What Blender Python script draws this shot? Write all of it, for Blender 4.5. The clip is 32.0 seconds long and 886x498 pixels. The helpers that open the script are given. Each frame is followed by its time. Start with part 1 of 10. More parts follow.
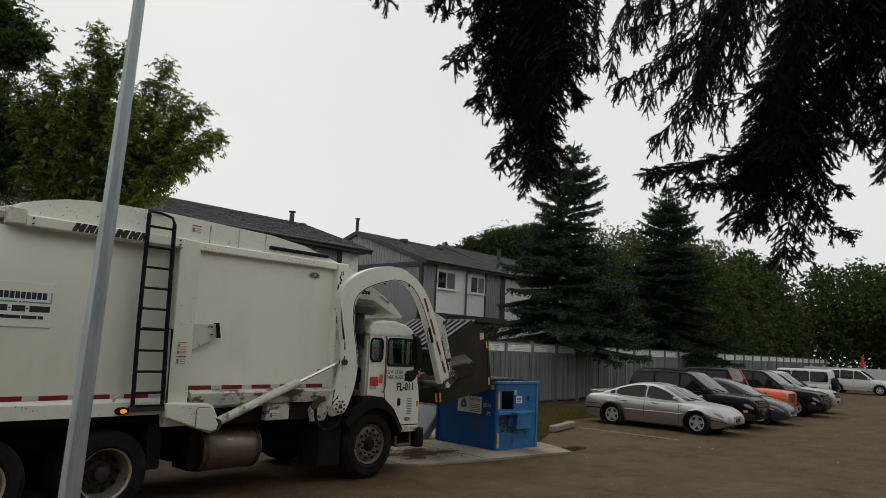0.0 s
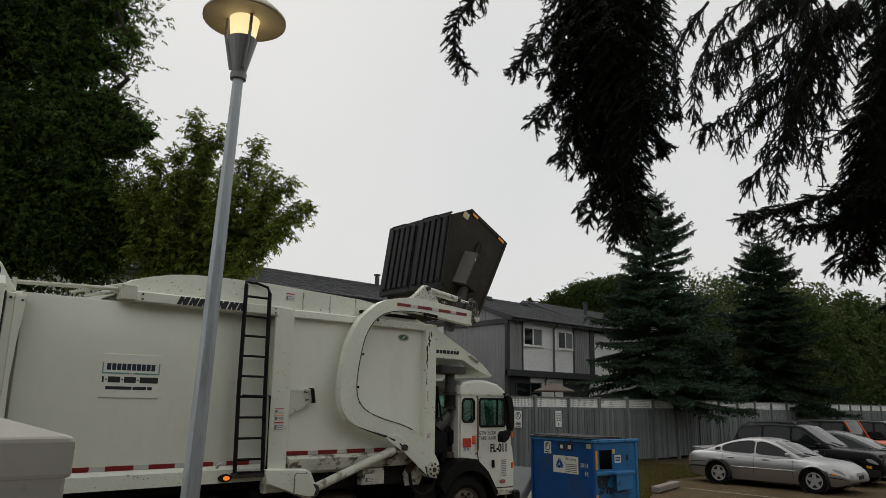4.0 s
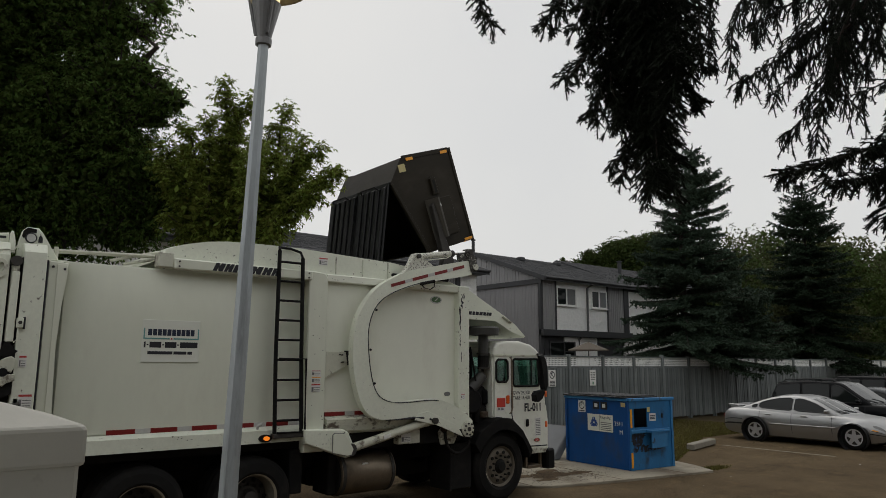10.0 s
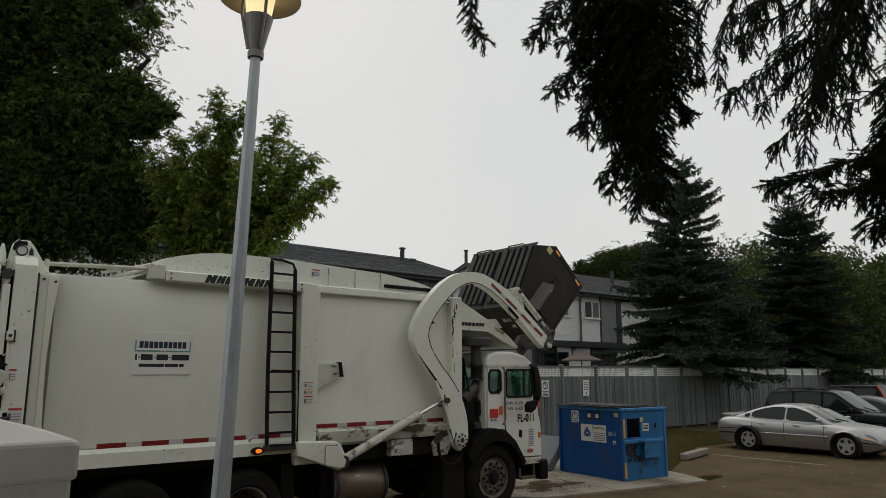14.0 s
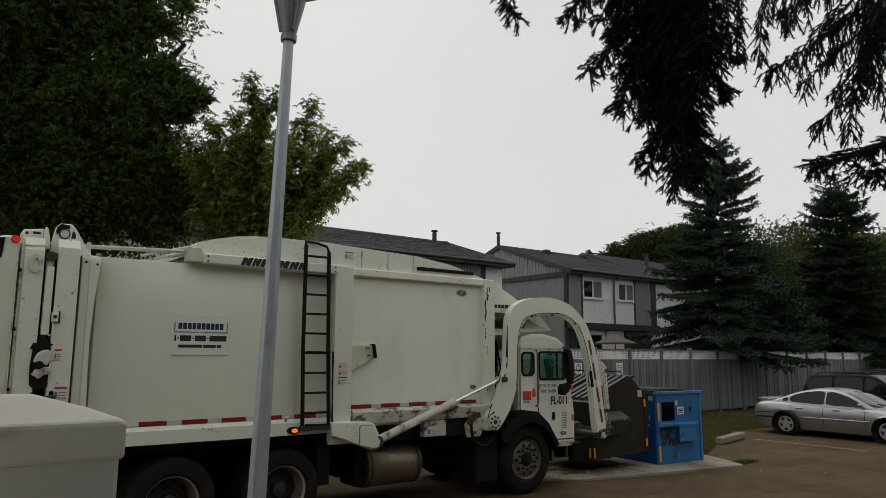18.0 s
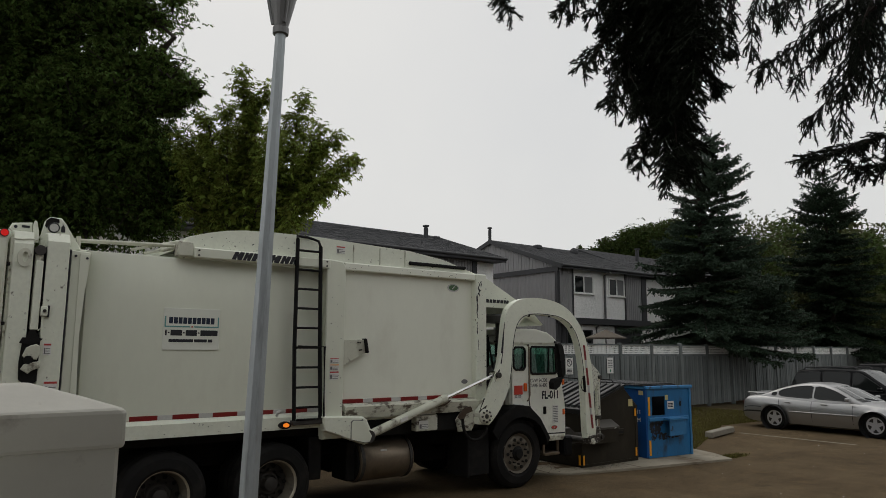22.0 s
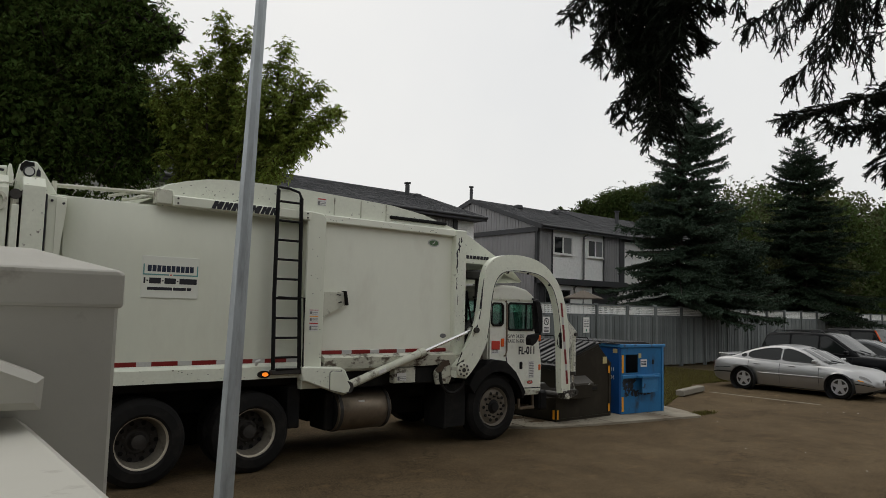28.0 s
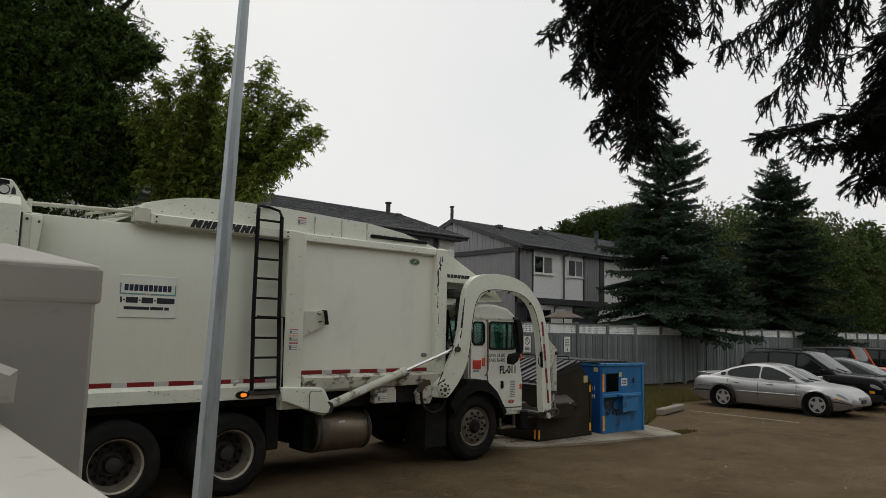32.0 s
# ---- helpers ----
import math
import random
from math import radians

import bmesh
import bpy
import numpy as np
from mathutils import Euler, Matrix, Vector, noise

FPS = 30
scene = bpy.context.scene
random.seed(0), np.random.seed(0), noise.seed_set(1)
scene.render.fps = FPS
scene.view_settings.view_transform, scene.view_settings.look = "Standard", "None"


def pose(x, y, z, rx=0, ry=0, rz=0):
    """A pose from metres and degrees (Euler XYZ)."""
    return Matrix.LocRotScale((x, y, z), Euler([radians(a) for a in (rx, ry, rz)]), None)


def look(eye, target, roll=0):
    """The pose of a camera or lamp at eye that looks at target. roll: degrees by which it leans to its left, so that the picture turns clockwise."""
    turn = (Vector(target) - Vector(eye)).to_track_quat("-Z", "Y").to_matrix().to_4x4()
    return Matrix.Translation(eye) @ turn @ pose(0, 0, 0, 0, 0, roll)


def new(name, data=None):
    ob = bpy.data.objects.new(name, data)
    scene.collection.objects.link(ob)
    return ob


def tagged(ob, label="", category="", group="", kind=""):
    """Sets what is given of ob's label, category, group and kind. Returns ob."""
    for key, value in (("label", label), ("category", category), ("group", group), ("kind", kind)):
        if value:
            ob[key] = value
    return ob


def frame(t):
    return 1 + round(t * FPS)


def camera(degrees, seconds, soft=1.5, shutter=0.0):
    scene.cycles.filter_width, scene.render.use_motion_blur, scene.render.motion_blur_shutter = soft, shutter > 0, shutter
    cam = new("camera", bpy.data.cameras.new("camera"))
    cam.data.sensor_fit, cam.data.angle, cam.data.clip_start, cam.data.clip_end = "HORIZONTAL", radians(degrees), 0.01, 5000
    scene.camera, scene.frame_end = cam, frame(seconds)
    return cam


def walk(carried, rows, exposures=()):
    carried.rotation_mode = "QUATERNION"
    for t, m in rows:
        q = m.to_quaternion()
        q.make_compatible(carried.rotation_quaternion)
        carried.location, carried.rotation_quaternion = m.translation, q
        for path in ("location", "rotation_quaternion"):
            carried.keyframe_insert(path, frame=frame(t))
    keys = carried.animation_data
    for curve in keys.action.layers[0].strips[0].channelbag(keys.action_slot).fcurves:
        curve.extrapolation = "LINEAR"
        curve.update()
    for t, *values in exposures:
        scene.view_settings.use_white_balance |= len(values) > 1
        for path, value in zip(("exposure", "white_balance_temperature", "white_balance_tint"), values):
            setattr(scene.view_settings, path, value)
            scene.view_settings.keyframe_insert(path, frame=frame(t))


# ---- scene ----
cam = camera(65.2, 32.0, soft=0.4)
PATH = [
    (0, (0.17, -1.458, 2.23), (1.65, -0.142, 2.506), 2.5),
    (0.5, (0.154, -1.504, 2.207), (1.637, -0.195, 2.503), 2.6),
    (1, (0.146, -1.58, 2.168), (1.601, -0.248, 2.496), 1.9),
    (1.5, (0.149, -1.523, 2.167), (1.573, -0.167, 2.533), 1.1),
    (2, (0.158, -1.522, 2.178), (1.536, -0.127, 2.573), 0.6),
    (2.5, (0.141, -1.468, 2.195), (1.493, -0.053, 2.61), 0.5),
    (4.5, (0.112, -1.441, 2.246), (1.393, 0.035, 2.674), 1.0),
    (5, (0.12, -1.509, 2.253), (1.398, -0.023, 2.649), 1.2),
    (5.5, (0.128, -1.462, 2.249), (1.384, 0.054, 2.603), 0.8),
    (6, (0.135, -1.445, 2.253), (1.384, 0.08, 2.586), 1.0),
    (6.5, (0.121, -1.442, 2.238), (1.368, 0.087, 2.567), 0.9),
    (7, (0.137, -1.441, 2.252), (1.394, 0.084, 2.558), 1.1),
    (7.5, (0.147, -1.439, 2.259), (1.402, 0.091, 2.549), 0.9),
    (8, (0.138, -1.432, 2.254), (1.388, 0.1, 2.557), 0.7),
    (8.5, (0.138, -1.43, 2.261), (1.393, 0.096, 2.573), 0.7),
    (9, (0.137, -1.437, 2.255), (1.385, 0.094, 2.567), 0.4),
    (9.5, (0.142, -1.443, 2.255), (1.379, 0.097, 2.57), 0.3),
    (10, (0.136, -1.439, 2.253), (1.369, 0.102, 2.575), 0.3),
    (10.5, (0.135, -1.43, 2.265), (1.37, 0.109, 2.589), 0.6),
    (11, (0.137, -1.443, 2.254), (1.373, 0.093, 2.59), 0.3),
    (11.5, (0.128, -1.428, 2.268), (1.375, 0.098, 2.605), 0.1),
    (12, (0.136, -1.441, 2.254), (1.382, 0.083, 2.602), -0.1),
    (12.5, (0.143, -1.416, 2.281), (1.392, 0.105, 2.632), 0.3),
    (13, (0.131, -1.447, 2.258), (1.369, 0.077, 2.639), 0.1),
    (13.5, (0.116, -1.454, 2.239), (1.352, 0.071, 2.62), -0.1),
    (14, (0.13, -1.46, 2.256), (1.376, 0.065, 2.608), -0.0),
    (14.5, (0.131, -1.449, 2.255), (1.366, 0.088, 2.59), -0.0),
    (16.5, (0.135, -1.437, 2.256), (1.325, 0.138, 2.576), -0.2),
    (17, (0.13, -1.445, 2.257), (1.301, 0.147, 2.564), 0.0),
    (17.5, (0.129, -1.44, 2.258), (1.294, 0.158, 2.557), 0.2),
    (18, (0.13, -1.446, 2.256), (1.308, 0.142, 2.558), 0.3),
    (18.5, (0.121, -1.453, 2.248), (1.303, 0.132, 2.547), 0.2),
    (19, (0.129, -1.445, 2.254), (1.312, 0.14, 2.545), 0.3),
    (19.5, (0.133, -1.445, 2.257), (1.319, 0.14, 2.548), 0.3),
    (20, (0.128, -1.438, 2.252), (1.322, 0.138, 2.553), 0.1),
    (20.5, (0.131, -1.442, 2.244), (1.337, 0.124, 2.55), 0.3),
    (21, (0.126, -1.44, 2.253), (1.325, 0.133, 2.552), 0.3),
    (21.5, (0.123, -1.45, 2.232), (1.325, 0.121, 2.53), 0.3),
    (22, (0.125, -1.438, 2.251), (1.324, 0.136, 2.539), 0.3),
    (22.5, (0.128, -1.44, 2.248), (1.33, 0.133, 2.532), 0.5),
    (23, (0.124, -1.435, 2.25), (1.323, 0.141, 2.533), 0.5),
    (23.5, (0.128, -1.45, 2.246), (1.321, 0.131, 2.525), 0.7),
    (24, (0.126, -1.432, 2.248), (1.324, 0.146, 2.52), 0.9),
    (24.5, (0.123, -1.441, 2.248), (1.328, 0.133, 2.515), 1.0),
    (26.5, (0.115, -1.443, 2.219), (1.34, 0.116, 2.478), 0.6),
    (27, (0.11, -1.456, 2.206), (1.339, 0.106, 2.432), 1.0),
    (27.5, (0.11, -1.457, 2.195), (1.35, 0.101, 2.388), 1.2),
    (28, (0.112, -1.446, 2.185), (1.365, 0.103, 2.357), 1.4),
    (28.5, (0.112, -1.442, 2.177), (1.372, 0.103, 2.338), 2.2),
    (29, (0.118, -1.416, 2.176), (1.383, 0.123, 2.349), 1.3),
    (29.5, (0.123, -1.447, 2.172), (1.394, 0.085, 2.37), 1.1),
    (30, (0.113, -1.439, 2.167), (1.384, 0.091, 2.377), 1.4),
    (30.5, (0.119, -1.435, 2.2), (1.403, 0.084, 2.407), 2.0),
    (31, (0.114, -1.439, 2.166), (1.402, 0.075, 2.388), 1.6),
    (31.5, (0.112, -1.442, 2.166), (1.403, 0.069, 2.391), 1.4),
    (32, (0.113, -1.442, 2.166), (1.404, 0.068, 2.397), 1.2),
]
walk(cam, [(t, look(e, g, r)) for t, e, g, r in PATH], [(0, 0.02), (2.5, -0.06), (5, -0.13), (9, -0.15), (24, -0.14), (27.1, -0.12), (28, 0.06), (32, 0.06)])

# ---------- light ----------
world = bpy.data.worlds.new("overcast_sky")
scene.world = world
world.use_nodes = True
wn, wl = world.node_tree.nodes, world.node_tree.links
wn.clear()
SUN_EL, SUN_AZ = radians(55), radians(20)
w_out = wn.new("ShaderNodeOutputWorld")
w_bg = wn.new("ShaderNodeBackground")
w_sky = wn.new("ShaderNodeTexSky")
w_sky.sky_type = "NISHITA"
w_sky.sun_disc = False
w_sky.sun_elevation, w_sky.sun_rotation = SUN_EL, SUN_AZ
w_sky.air_density, w_sky.dust_density = 1.0, 6.0
w_gain = wn.new("ShaderNodeVectorMath")
w_gain.operation = "SCALE"
w_gain.inputs["Scale"].default_value = 0.10
w_mix = wn.new("ShaderNodeMix")
w_mix.data_type = "RGBA"
w_mix.inputs[0].default_value = 0.93
w_tc, w_cloud = wn.new("ShaderNodeTexCoord"), wn.new("ShaderNodeTexNoise")
w_cloud.inputs["Scale"].default_value, w_cloud.inputs["Detail"].default_value = 2.2, 5
wl.new(w_tc.outputs["Generated"], w_cloud.inputs["Vector"])
w_tone = wn.new("ShaderNodeMix")
w_tone.data_type = "RGBA"
w_tone.inputs[6].default_value, w_tone.inputs[7].default_value = (0.70, 0.715, 0.73, 1), (0.90, 0.89, 0.85, 1)
wl.new(w_cloud.outputs[0], w_tone.inputs[0])
wl.new(w_tone.outputs[2], w_mix.inputs[7])
wl.new(w_sky.outputs[0], w_gain.inputs[0])
wl.new(w_gain.outputs[0], w_mix.inputs[6])
wl.new(w_mix.outputs[2], w_bg.inputs[0])
w_bg.inputs[1].default_value = 1.0
wl.new(w_bg.outputs[0], w_out.inputs[0])

sun_data = bpy.data.lights.new("sun", "SUN")
sun_data.energy, sun_data.angle, sun_data.color = 0.5, radians(50), (1.0, 0.97, 0.92)
sun = new("sun", sun_data)
sun.rotation_euler = (radians(90) - SUN_EL, 0, radians(180) - SUN_AZ)


# ---------- material helpers ----------
def mat(name, color, rough=0.6, metal=0.0, var=0.25, scale=3.0, fine=40.0, fine_var=0.15, bump=0.15, stretch=(1, 1, 1), bump_depth=0.01,
        stain=None, stain_amount=0.0, stain_scale=1.2, stain_from=0.5, stain_to=0.72, rand=0.0, spec=0.5, island=0.0):
    """A painted or natural surface with broad and fine variation, optional stains, and a bump from the fine grain."""
    m = bpy.data.materials.new(name)
    m.use_nodes = True
    n, l = m.node_tree.nodes, m.node_tree.links
    b = n["Principled BSDF"]
    b.inputs["Metallic"].default_value = metal
    b.inputs["Specular IOR Level"].default_value = spec
    tc = n.new("ShaderNodeTexCoord")
    mp = n.new("ShaderNodeMapping")
    mp.inputs["Scale"].default_value = stretch
    l.new(tc.outputs["Object"], mp.inputs[0])

    def noise_tex(sc, det, rg=0.55):
        t = n.new("ShaderNodeTexNoise")
        t.inputs["Scale"].default_value, t.inputs["Detail"].default_value, t.inputs["Roughness"].default_value = sc, det, rg
        l.new(mp.outputs[0], t.inputs["Vector"])
        return t

    def math_node(op, a, bb, clamp=False):
        t = n.new("ShaderNodeMath")
        t.operation, t.use_clamp = op, clamp
        for k, v in enumerate((a, bb)):
            if isinstance(v, (int, float)):
                t.inputs[k].default_value = v
            else:
                l.new(v, t.inputs[k])
        return t.outputs[0]

    big, small = noise_tex(scale, 5), noise_tex(fine, 4, 0.65)
    v1 = math_node("MULTIPLY_ADD", big.outputs[0], 2 * var)
    n_last = v1.node
    n_last.inputs[2].default_value = 1 - var
    v2 = math_node("MULTIPLY_ADD", small.outputs[0], 2 * fine_var)
    v2.node.inputs[2].default_value = 1 - fine_var
    v = math_node("MULTIPLY", v1, v2)
    if rand:
        oi = n.new("ShaderNodeObjectInfo")
        r = math_node("MULTIPLY_ADD", oi.outputs["Random"], 2 * rand)
        r.node.inputs[2].default_value = 1 - rand
        v = math_node("MULTIPLY", v, r)
    if island:
        ge = n.new("ShaderNodeNewGeometry")
        r = math_node("MULTIPLY_ADD", ge.outputs["Random Per Island"], 2 * island)
        r.node.inputs[2].default_value = 1 - island
        v = math_node("MULTIPLY", v, r)
    tint = n.new("ShaderNodeVectorMath")
    tint.operation = "SCALE"
    tint.inputs[0].default_value = color
    l.new(v, tint.inputs["Scale"])
    col = tint.outputs[0]
    if stain:
        st = noise_tex(stain_scale, 6, 0.62)
        ramp = n.new("ShaderNodeMapRange")
        ramp.inputs[1].default_value, ramp.inputs[2].default_value = stain_from, stain_to
        ramp.inputs[4].default_value = stain_amount
        l.new(st.outputs[0], ramp.inputs[0])
        mx = n.new("ShaderNodeMix")
        mx.data_type = "RGBA"
        l.new(ramp.outputs[0], mx.inputs[0])
        l.new(col, mx.inputs[6])
        mx.inputs[7].default_value = (*stain, 1)
        col = mx.outputs[2]
    l.new(col, b.inputs["Base Color"])
    rr = math_node("MULTIPLY_ADD", small.outputs[0], 0.2)
    rr.node.inputs[2].default_value = rough - 0.1
    l.new(rr, b.inputs["Roughness"])
    if bump:
        bp = n.new("ShaderNodeBump")
        bp.inputs["Strength"].default_value, bp.inputs["Distance"].default_value = bump, bump_depth
        l.new(small.outputs[0], bp.inputs["Height"])
        l.new(bp.outputs[0], b.inputs["Normal"])
    return m


def plain(name, color, rough=0.5, metal=0.0, glow=0.0, spec=0.5):
    m = bpy.data.materials.new(name)
    m.use_nodes = True
    b = m.node_tree.nodes["Principled BSDF"]
    b.inputs["Base Color"].default_value = (*color, 1)
    b.inputs["Roughness"].default_value, b.inputs["Metallic"].default_value = rough, metal
    b.inputs["Specular IOR Level"].default_value = spec
    if glow:
        b.inputs["Emission Color"].default_value = (*color, 1)
        b.inputs["Emission Strength"].default_value = glow
    return m


def pane_mat(name, tint, clear=0.7):
    """Thin glass: part clear, part mirror."""
    m = bpy.data.materials.new(name)
    m.use_nodes = True
    n, l = m.node_tree.nodes, m.node_tree.links
    n.clear()
    o, mx, tr, gl = (n.new("ShaderNode" + k) for k in ("OutputMaterial", "MixShader", "BsdfTransparent", "BsdfGlossy"))
    tr.inputs[0].default_value = (*tint, 1)
    gl.inputs["Roughness"].default_value = 0.03
    gl.inputs[0].default_value = (0.8, 0.85, 0.85, 1)
    mx.inputs[0].default_value = 1 - clear
    l.new(tr.outputs[0], mx.inputs[1])
    l.new(gl.outputs[0], mx.inputs[2])
    l.new(mx.outputs[0], o.inputs[0])
    return m


def leaf_mat(name, color, var=0.35, through_light=0.35):
    m = bpy.data.materials.new(name)
    m.use_nodes = True
    n, l = m.node_tree.nodes, m.node_tree.links
    b, o = n["Principled BSDF"], n["Material Output"]
    ge = n.new("ShaderNodeNewGeometry")
    hs = n.new("ShaderNodeHueSaturation")
    hs.inputs["Color"].default_value = (*color, 1)
    k = n.new("ShaderNodeMapRange")
    k.inputs[3].default_value, k.inputs[4].default_value = 1 - var, 1 + var
    l.new(ge.outputs["Random Per Island"], k.inputs[0])
    l.new(k.outputs[0], hs.inputs["Value"])
    k2 = n.new("ShaderNodeMapRange")
    k2.inputs[3].default_value, k2.inputs[4].default_value = 0.47, 0.52
    l.new(ge.outputs["Random Per Island"], k2.inputs[0])
    l.new(k2.outputs[0], hs.inputs["Hue"])
    l.new(hs.outputs[0], b.inputs["Base Color"])
    b.inputs["Roughness"].default_value = 0.6
    b.inputs["Specular IOR Level"].default_value = 0.08
    if through_light:
        t = n.new("ShaderNodeBsdfTranslucent")
        l.new(hs.outputs[0], t.inputs[0])
        mx = n.new("ShaderNodeMixShader")
        mx.inputs[0].default_value = through_light
        l.new(b.outputs[0], mx.inputs[1])
        l.new(t.outputs[0], mx.inputs[2])
        l.new(mx.outputs[0], o.inputs[0])
    return m


# ---------- materials ----------
def ground_mat(name, color, kind):
    """Asphalt or bare worn ground: aggregate, broad blotches of dust and damp, and cracks."""
    m = bpy.data.materials.new(name)
    m.use_nodes = True
    n, l = m.node_tree.nodes, m.node_tree.links
    b = n["Principled BSDF"]
    tc = n.new("ShaderNodeTexCoord")

    def tex(sc, det, rg=0.6):
        t = n.new("ShaderNodeTexNoise")
        t.inputs["Scale"].default_value, t.inputs["Detail"].default_value, t.inputs["Roughness"].default_value = sc, det, rg
        l.new(tc.outputs["Object"], t.inputs["Vector"])
        return t.outputs[0]

    def rng(src, a, bb, c, d):
        t = n.new("ShaderNodeMapRange")
        for k, v in ((1, a), (2, bb), (3, c), (4, d)):
            t.inputs[k].default_value = v
        l.new(src, t.inputs[0])
        return t.outputs[0]

    def mix(f, a, bcol, blend="MIX"):
        t = n.new("ShaderNodeMix")
        t.data_type, t.blend_type = "RGBA", blend
        for k, v in ((0, f), (6, a), (7, bcol)):
            if isinstance(v, tuple):
                t.inputs[k].default_value = (*v, 1)
            elif isinstance(v, float):
                t.inputs[k].default_value = v
            else:
                l.new(v, t.inputs[k])
        return t.outputs[2]

    broad, mid, grain = tex(0.12, 6), tex(0.9, 8, 0.7), tex(42, 4, 0.9)
    c = mix(rng(broad, 0.38, 0.62, 0.0, 1.0), tuple(color), tuple(k * 1.45 for k in color))
    c = mix(rng(mid, 0.40, 0.66, 0.0, 0.9), c, tuple(k * f for k, f in zip(color, (0.55, 0.52, 0.5))))
    c = mix(rng(tex(2.7, 5), 0.55, 0.68, 0.0, 0.5), c, tuple(k * f for k, f in zip(color, (1.9, 1.75, 1.55))))
    grit = tex(19, 5, 0.9)
    c = mix(rng(grit, 0.47, 0.58, 0.0, 0.6), c, tuple(k * 0.45 for k in color))
    c = mix(rng(grain, 0.50, 0.60, 0.0, 0.55), c, tuple(k * f for k, f in zip(color, (2.3, 2.2, 2.2))))
    vo = n.new("ShaderNodeTexVoronoi")
    vo.feature = "DISTANCE_TO_EDGE"
    vo.inputs["Scale"].default_value = 0.19
    wob = n.new("ShaderNodeVectorMath")
    wob.operation = "MULTIPLY_ADD"
    nz = n.new("ShaderNodeTexNoise")
    nz.inputs["Scale"].default_value = 1.4
    nz.inputs["Detail"].default_value = 6
    l.new(tc.outputs["Object"], nz.inputs["Vector"])
    l.new(nz.outputs[1], wob.inputs[0])
    wob.inputs[1].default_value = (2.2, 2.2, 2.2)
    l.new(tc.outputs["Object"], wob.inputs[2])
    l.new(wob.outputs[0], vo.inputs["Vector"])
    crack = rng(vo.outputs["Distance"], 0.0, 0.006, 0.6, 0.0)
    c = mix(crack, c, tuple(k * 0.4 for k in color))
    l.new(c, b.inputs["Base Color"])
    b.inputs["Roughness"].default_value = 0.92
    b.inputs["Specular IOR Level"].default_value = 0.06
    bp = n.new("ShaderNodeBump")
    bp.inputs["Strength"].default_value, bp.inputs["Distance"].default_value = 0.6, 0.01
    l.new(grain, bp.inputs["Height"])
    l.new(bp.outputs[0], b.inputs["Normal"])
    return m


M_ASPHALT = ground_mat("worn_asphalt", (0.095, 0.0705, 0.0415), "asphalt")
M_CONCRETE = mat("pad_concrete", (0.31, 0.28, 0.222), 0.9, var=0.25, scale=1.1, fine=18, fine_var=0.18, bump=0.25, stain=(0.12, 0.085, 0.055), stain_amount=0.7, stain_scale=0.9, stain_from=0.5, stain_to=0.72, spec=0.1)
M_GRASS = mat("dry_grass", (0.085, 0.066, 0.036), 0.9, var=0.6, scale=0.8, fine=14, fine_var=0.5, bump=0.4, stain=(0.075, 0.054, 0.033), stain_amount=0.9, stain_scale=0.7, spec=0.1)
M_BLADE = leaf_mat("grass_blades", (0.120, 0.108, 0.034), 0.55)
# body white, kept darker to take in the shade towards the rear
M_WHITE = mat("truck_white_paint", (0.70, 0.72, 0.61), 0.36, var=0.05, scale=1.1, fine=9, fine_var=0.04, bump=0.02, stretch=(1, 1, 0.4),
              stain=(0.45, 0.42, 0.34), stain_amount=0.25, stain_scale=2.2, stain_from=0.55, stain_to=0.8)
# same white made brighter: light on the tilted hopper panel, put into colour
M_PANEL_LIT = mat("lit_hopper_white_paint", (0.80, 0.815, 0.71), 0.32, var=0.05, scale=0.9, fine=8, fine_var=0.03, bump=0.01, stretch=(1, 1, 0.5), stain=(0.50, 0.47, 0.38), stain_amount=0.35, stain_scale=1.3, stain_from=0.55, stain_to=0.8)
M_CAB_PAINT = mat("cab_white_paint", (0.81, 0.82, 0.74), 0.3, var=0.04, scale=1.6, fine=9, fine_var=0.03, bump=0.01, stain=(0.34, 0.30, 0.23), stain_amount=0.35, stain_scale=5, stain_from=0.58, stain_to=0.75)
M_WHITE_WORN = mat("worn_white_steel", (0.73, 0.755, 0.645), 0.45, var=0.07, scale=3, fine=25, fine_var=0.12, bump=0.08, stain=(0.09, 0.07, 0.055), stain_amount=0.9, stain_scale=15, stain_from=0.64, stain_to=0.7)
M_WHITE_GRIME = mat("grimy_white_steel", (0.58, 0.585, 0.49), 0.5, var=0.15, scale=3, fine=25, fine_var=0.12, bump=0.08, stain=(0.11, 0.085, 0.06), stain_amount=0.9, stain_scale=7, stain_from=0.55, stain_to=0.68)
M_BLACK = mat("black_painted_steel", (0.0065, 0.0065, 0.007), 0.6, var=0.3, scale=4, fine=40, fine_var=0.3, bump=0.1, stain=(0.035, 0.03, 0.024), stain_amount=0.3, stain_scale=5, spec=0.15)
M_CHASSIS = mat("chassis_black", (0.008, 0.0078, 0.0075), 0.8, var=0.4, scale=3, fine=30, fine_var=0.3, bump=0.15, stain=(0.03, 0.025, 0.02), stain_amount=0.4, stain_scale=4, spec=0.25)
M_RUBBER = mat("tyre_rubber", (0.0075, 0.0072, 0.007), 0.85, var=0.3, scale=5, fine=60, fine_var=0.3, bump=0.3, stain=(0.035, 0.03, 0.025), stain_amount=0.4, stain_scale=4, spec=0.25)
M_RIM_LIP = mat("worn_rim_lip", (0.42, 0.38, 0.30), 0.45, metal=0.3, var=0.25, scale=8, fine=40, fine_var=0.25, bump=0.1)
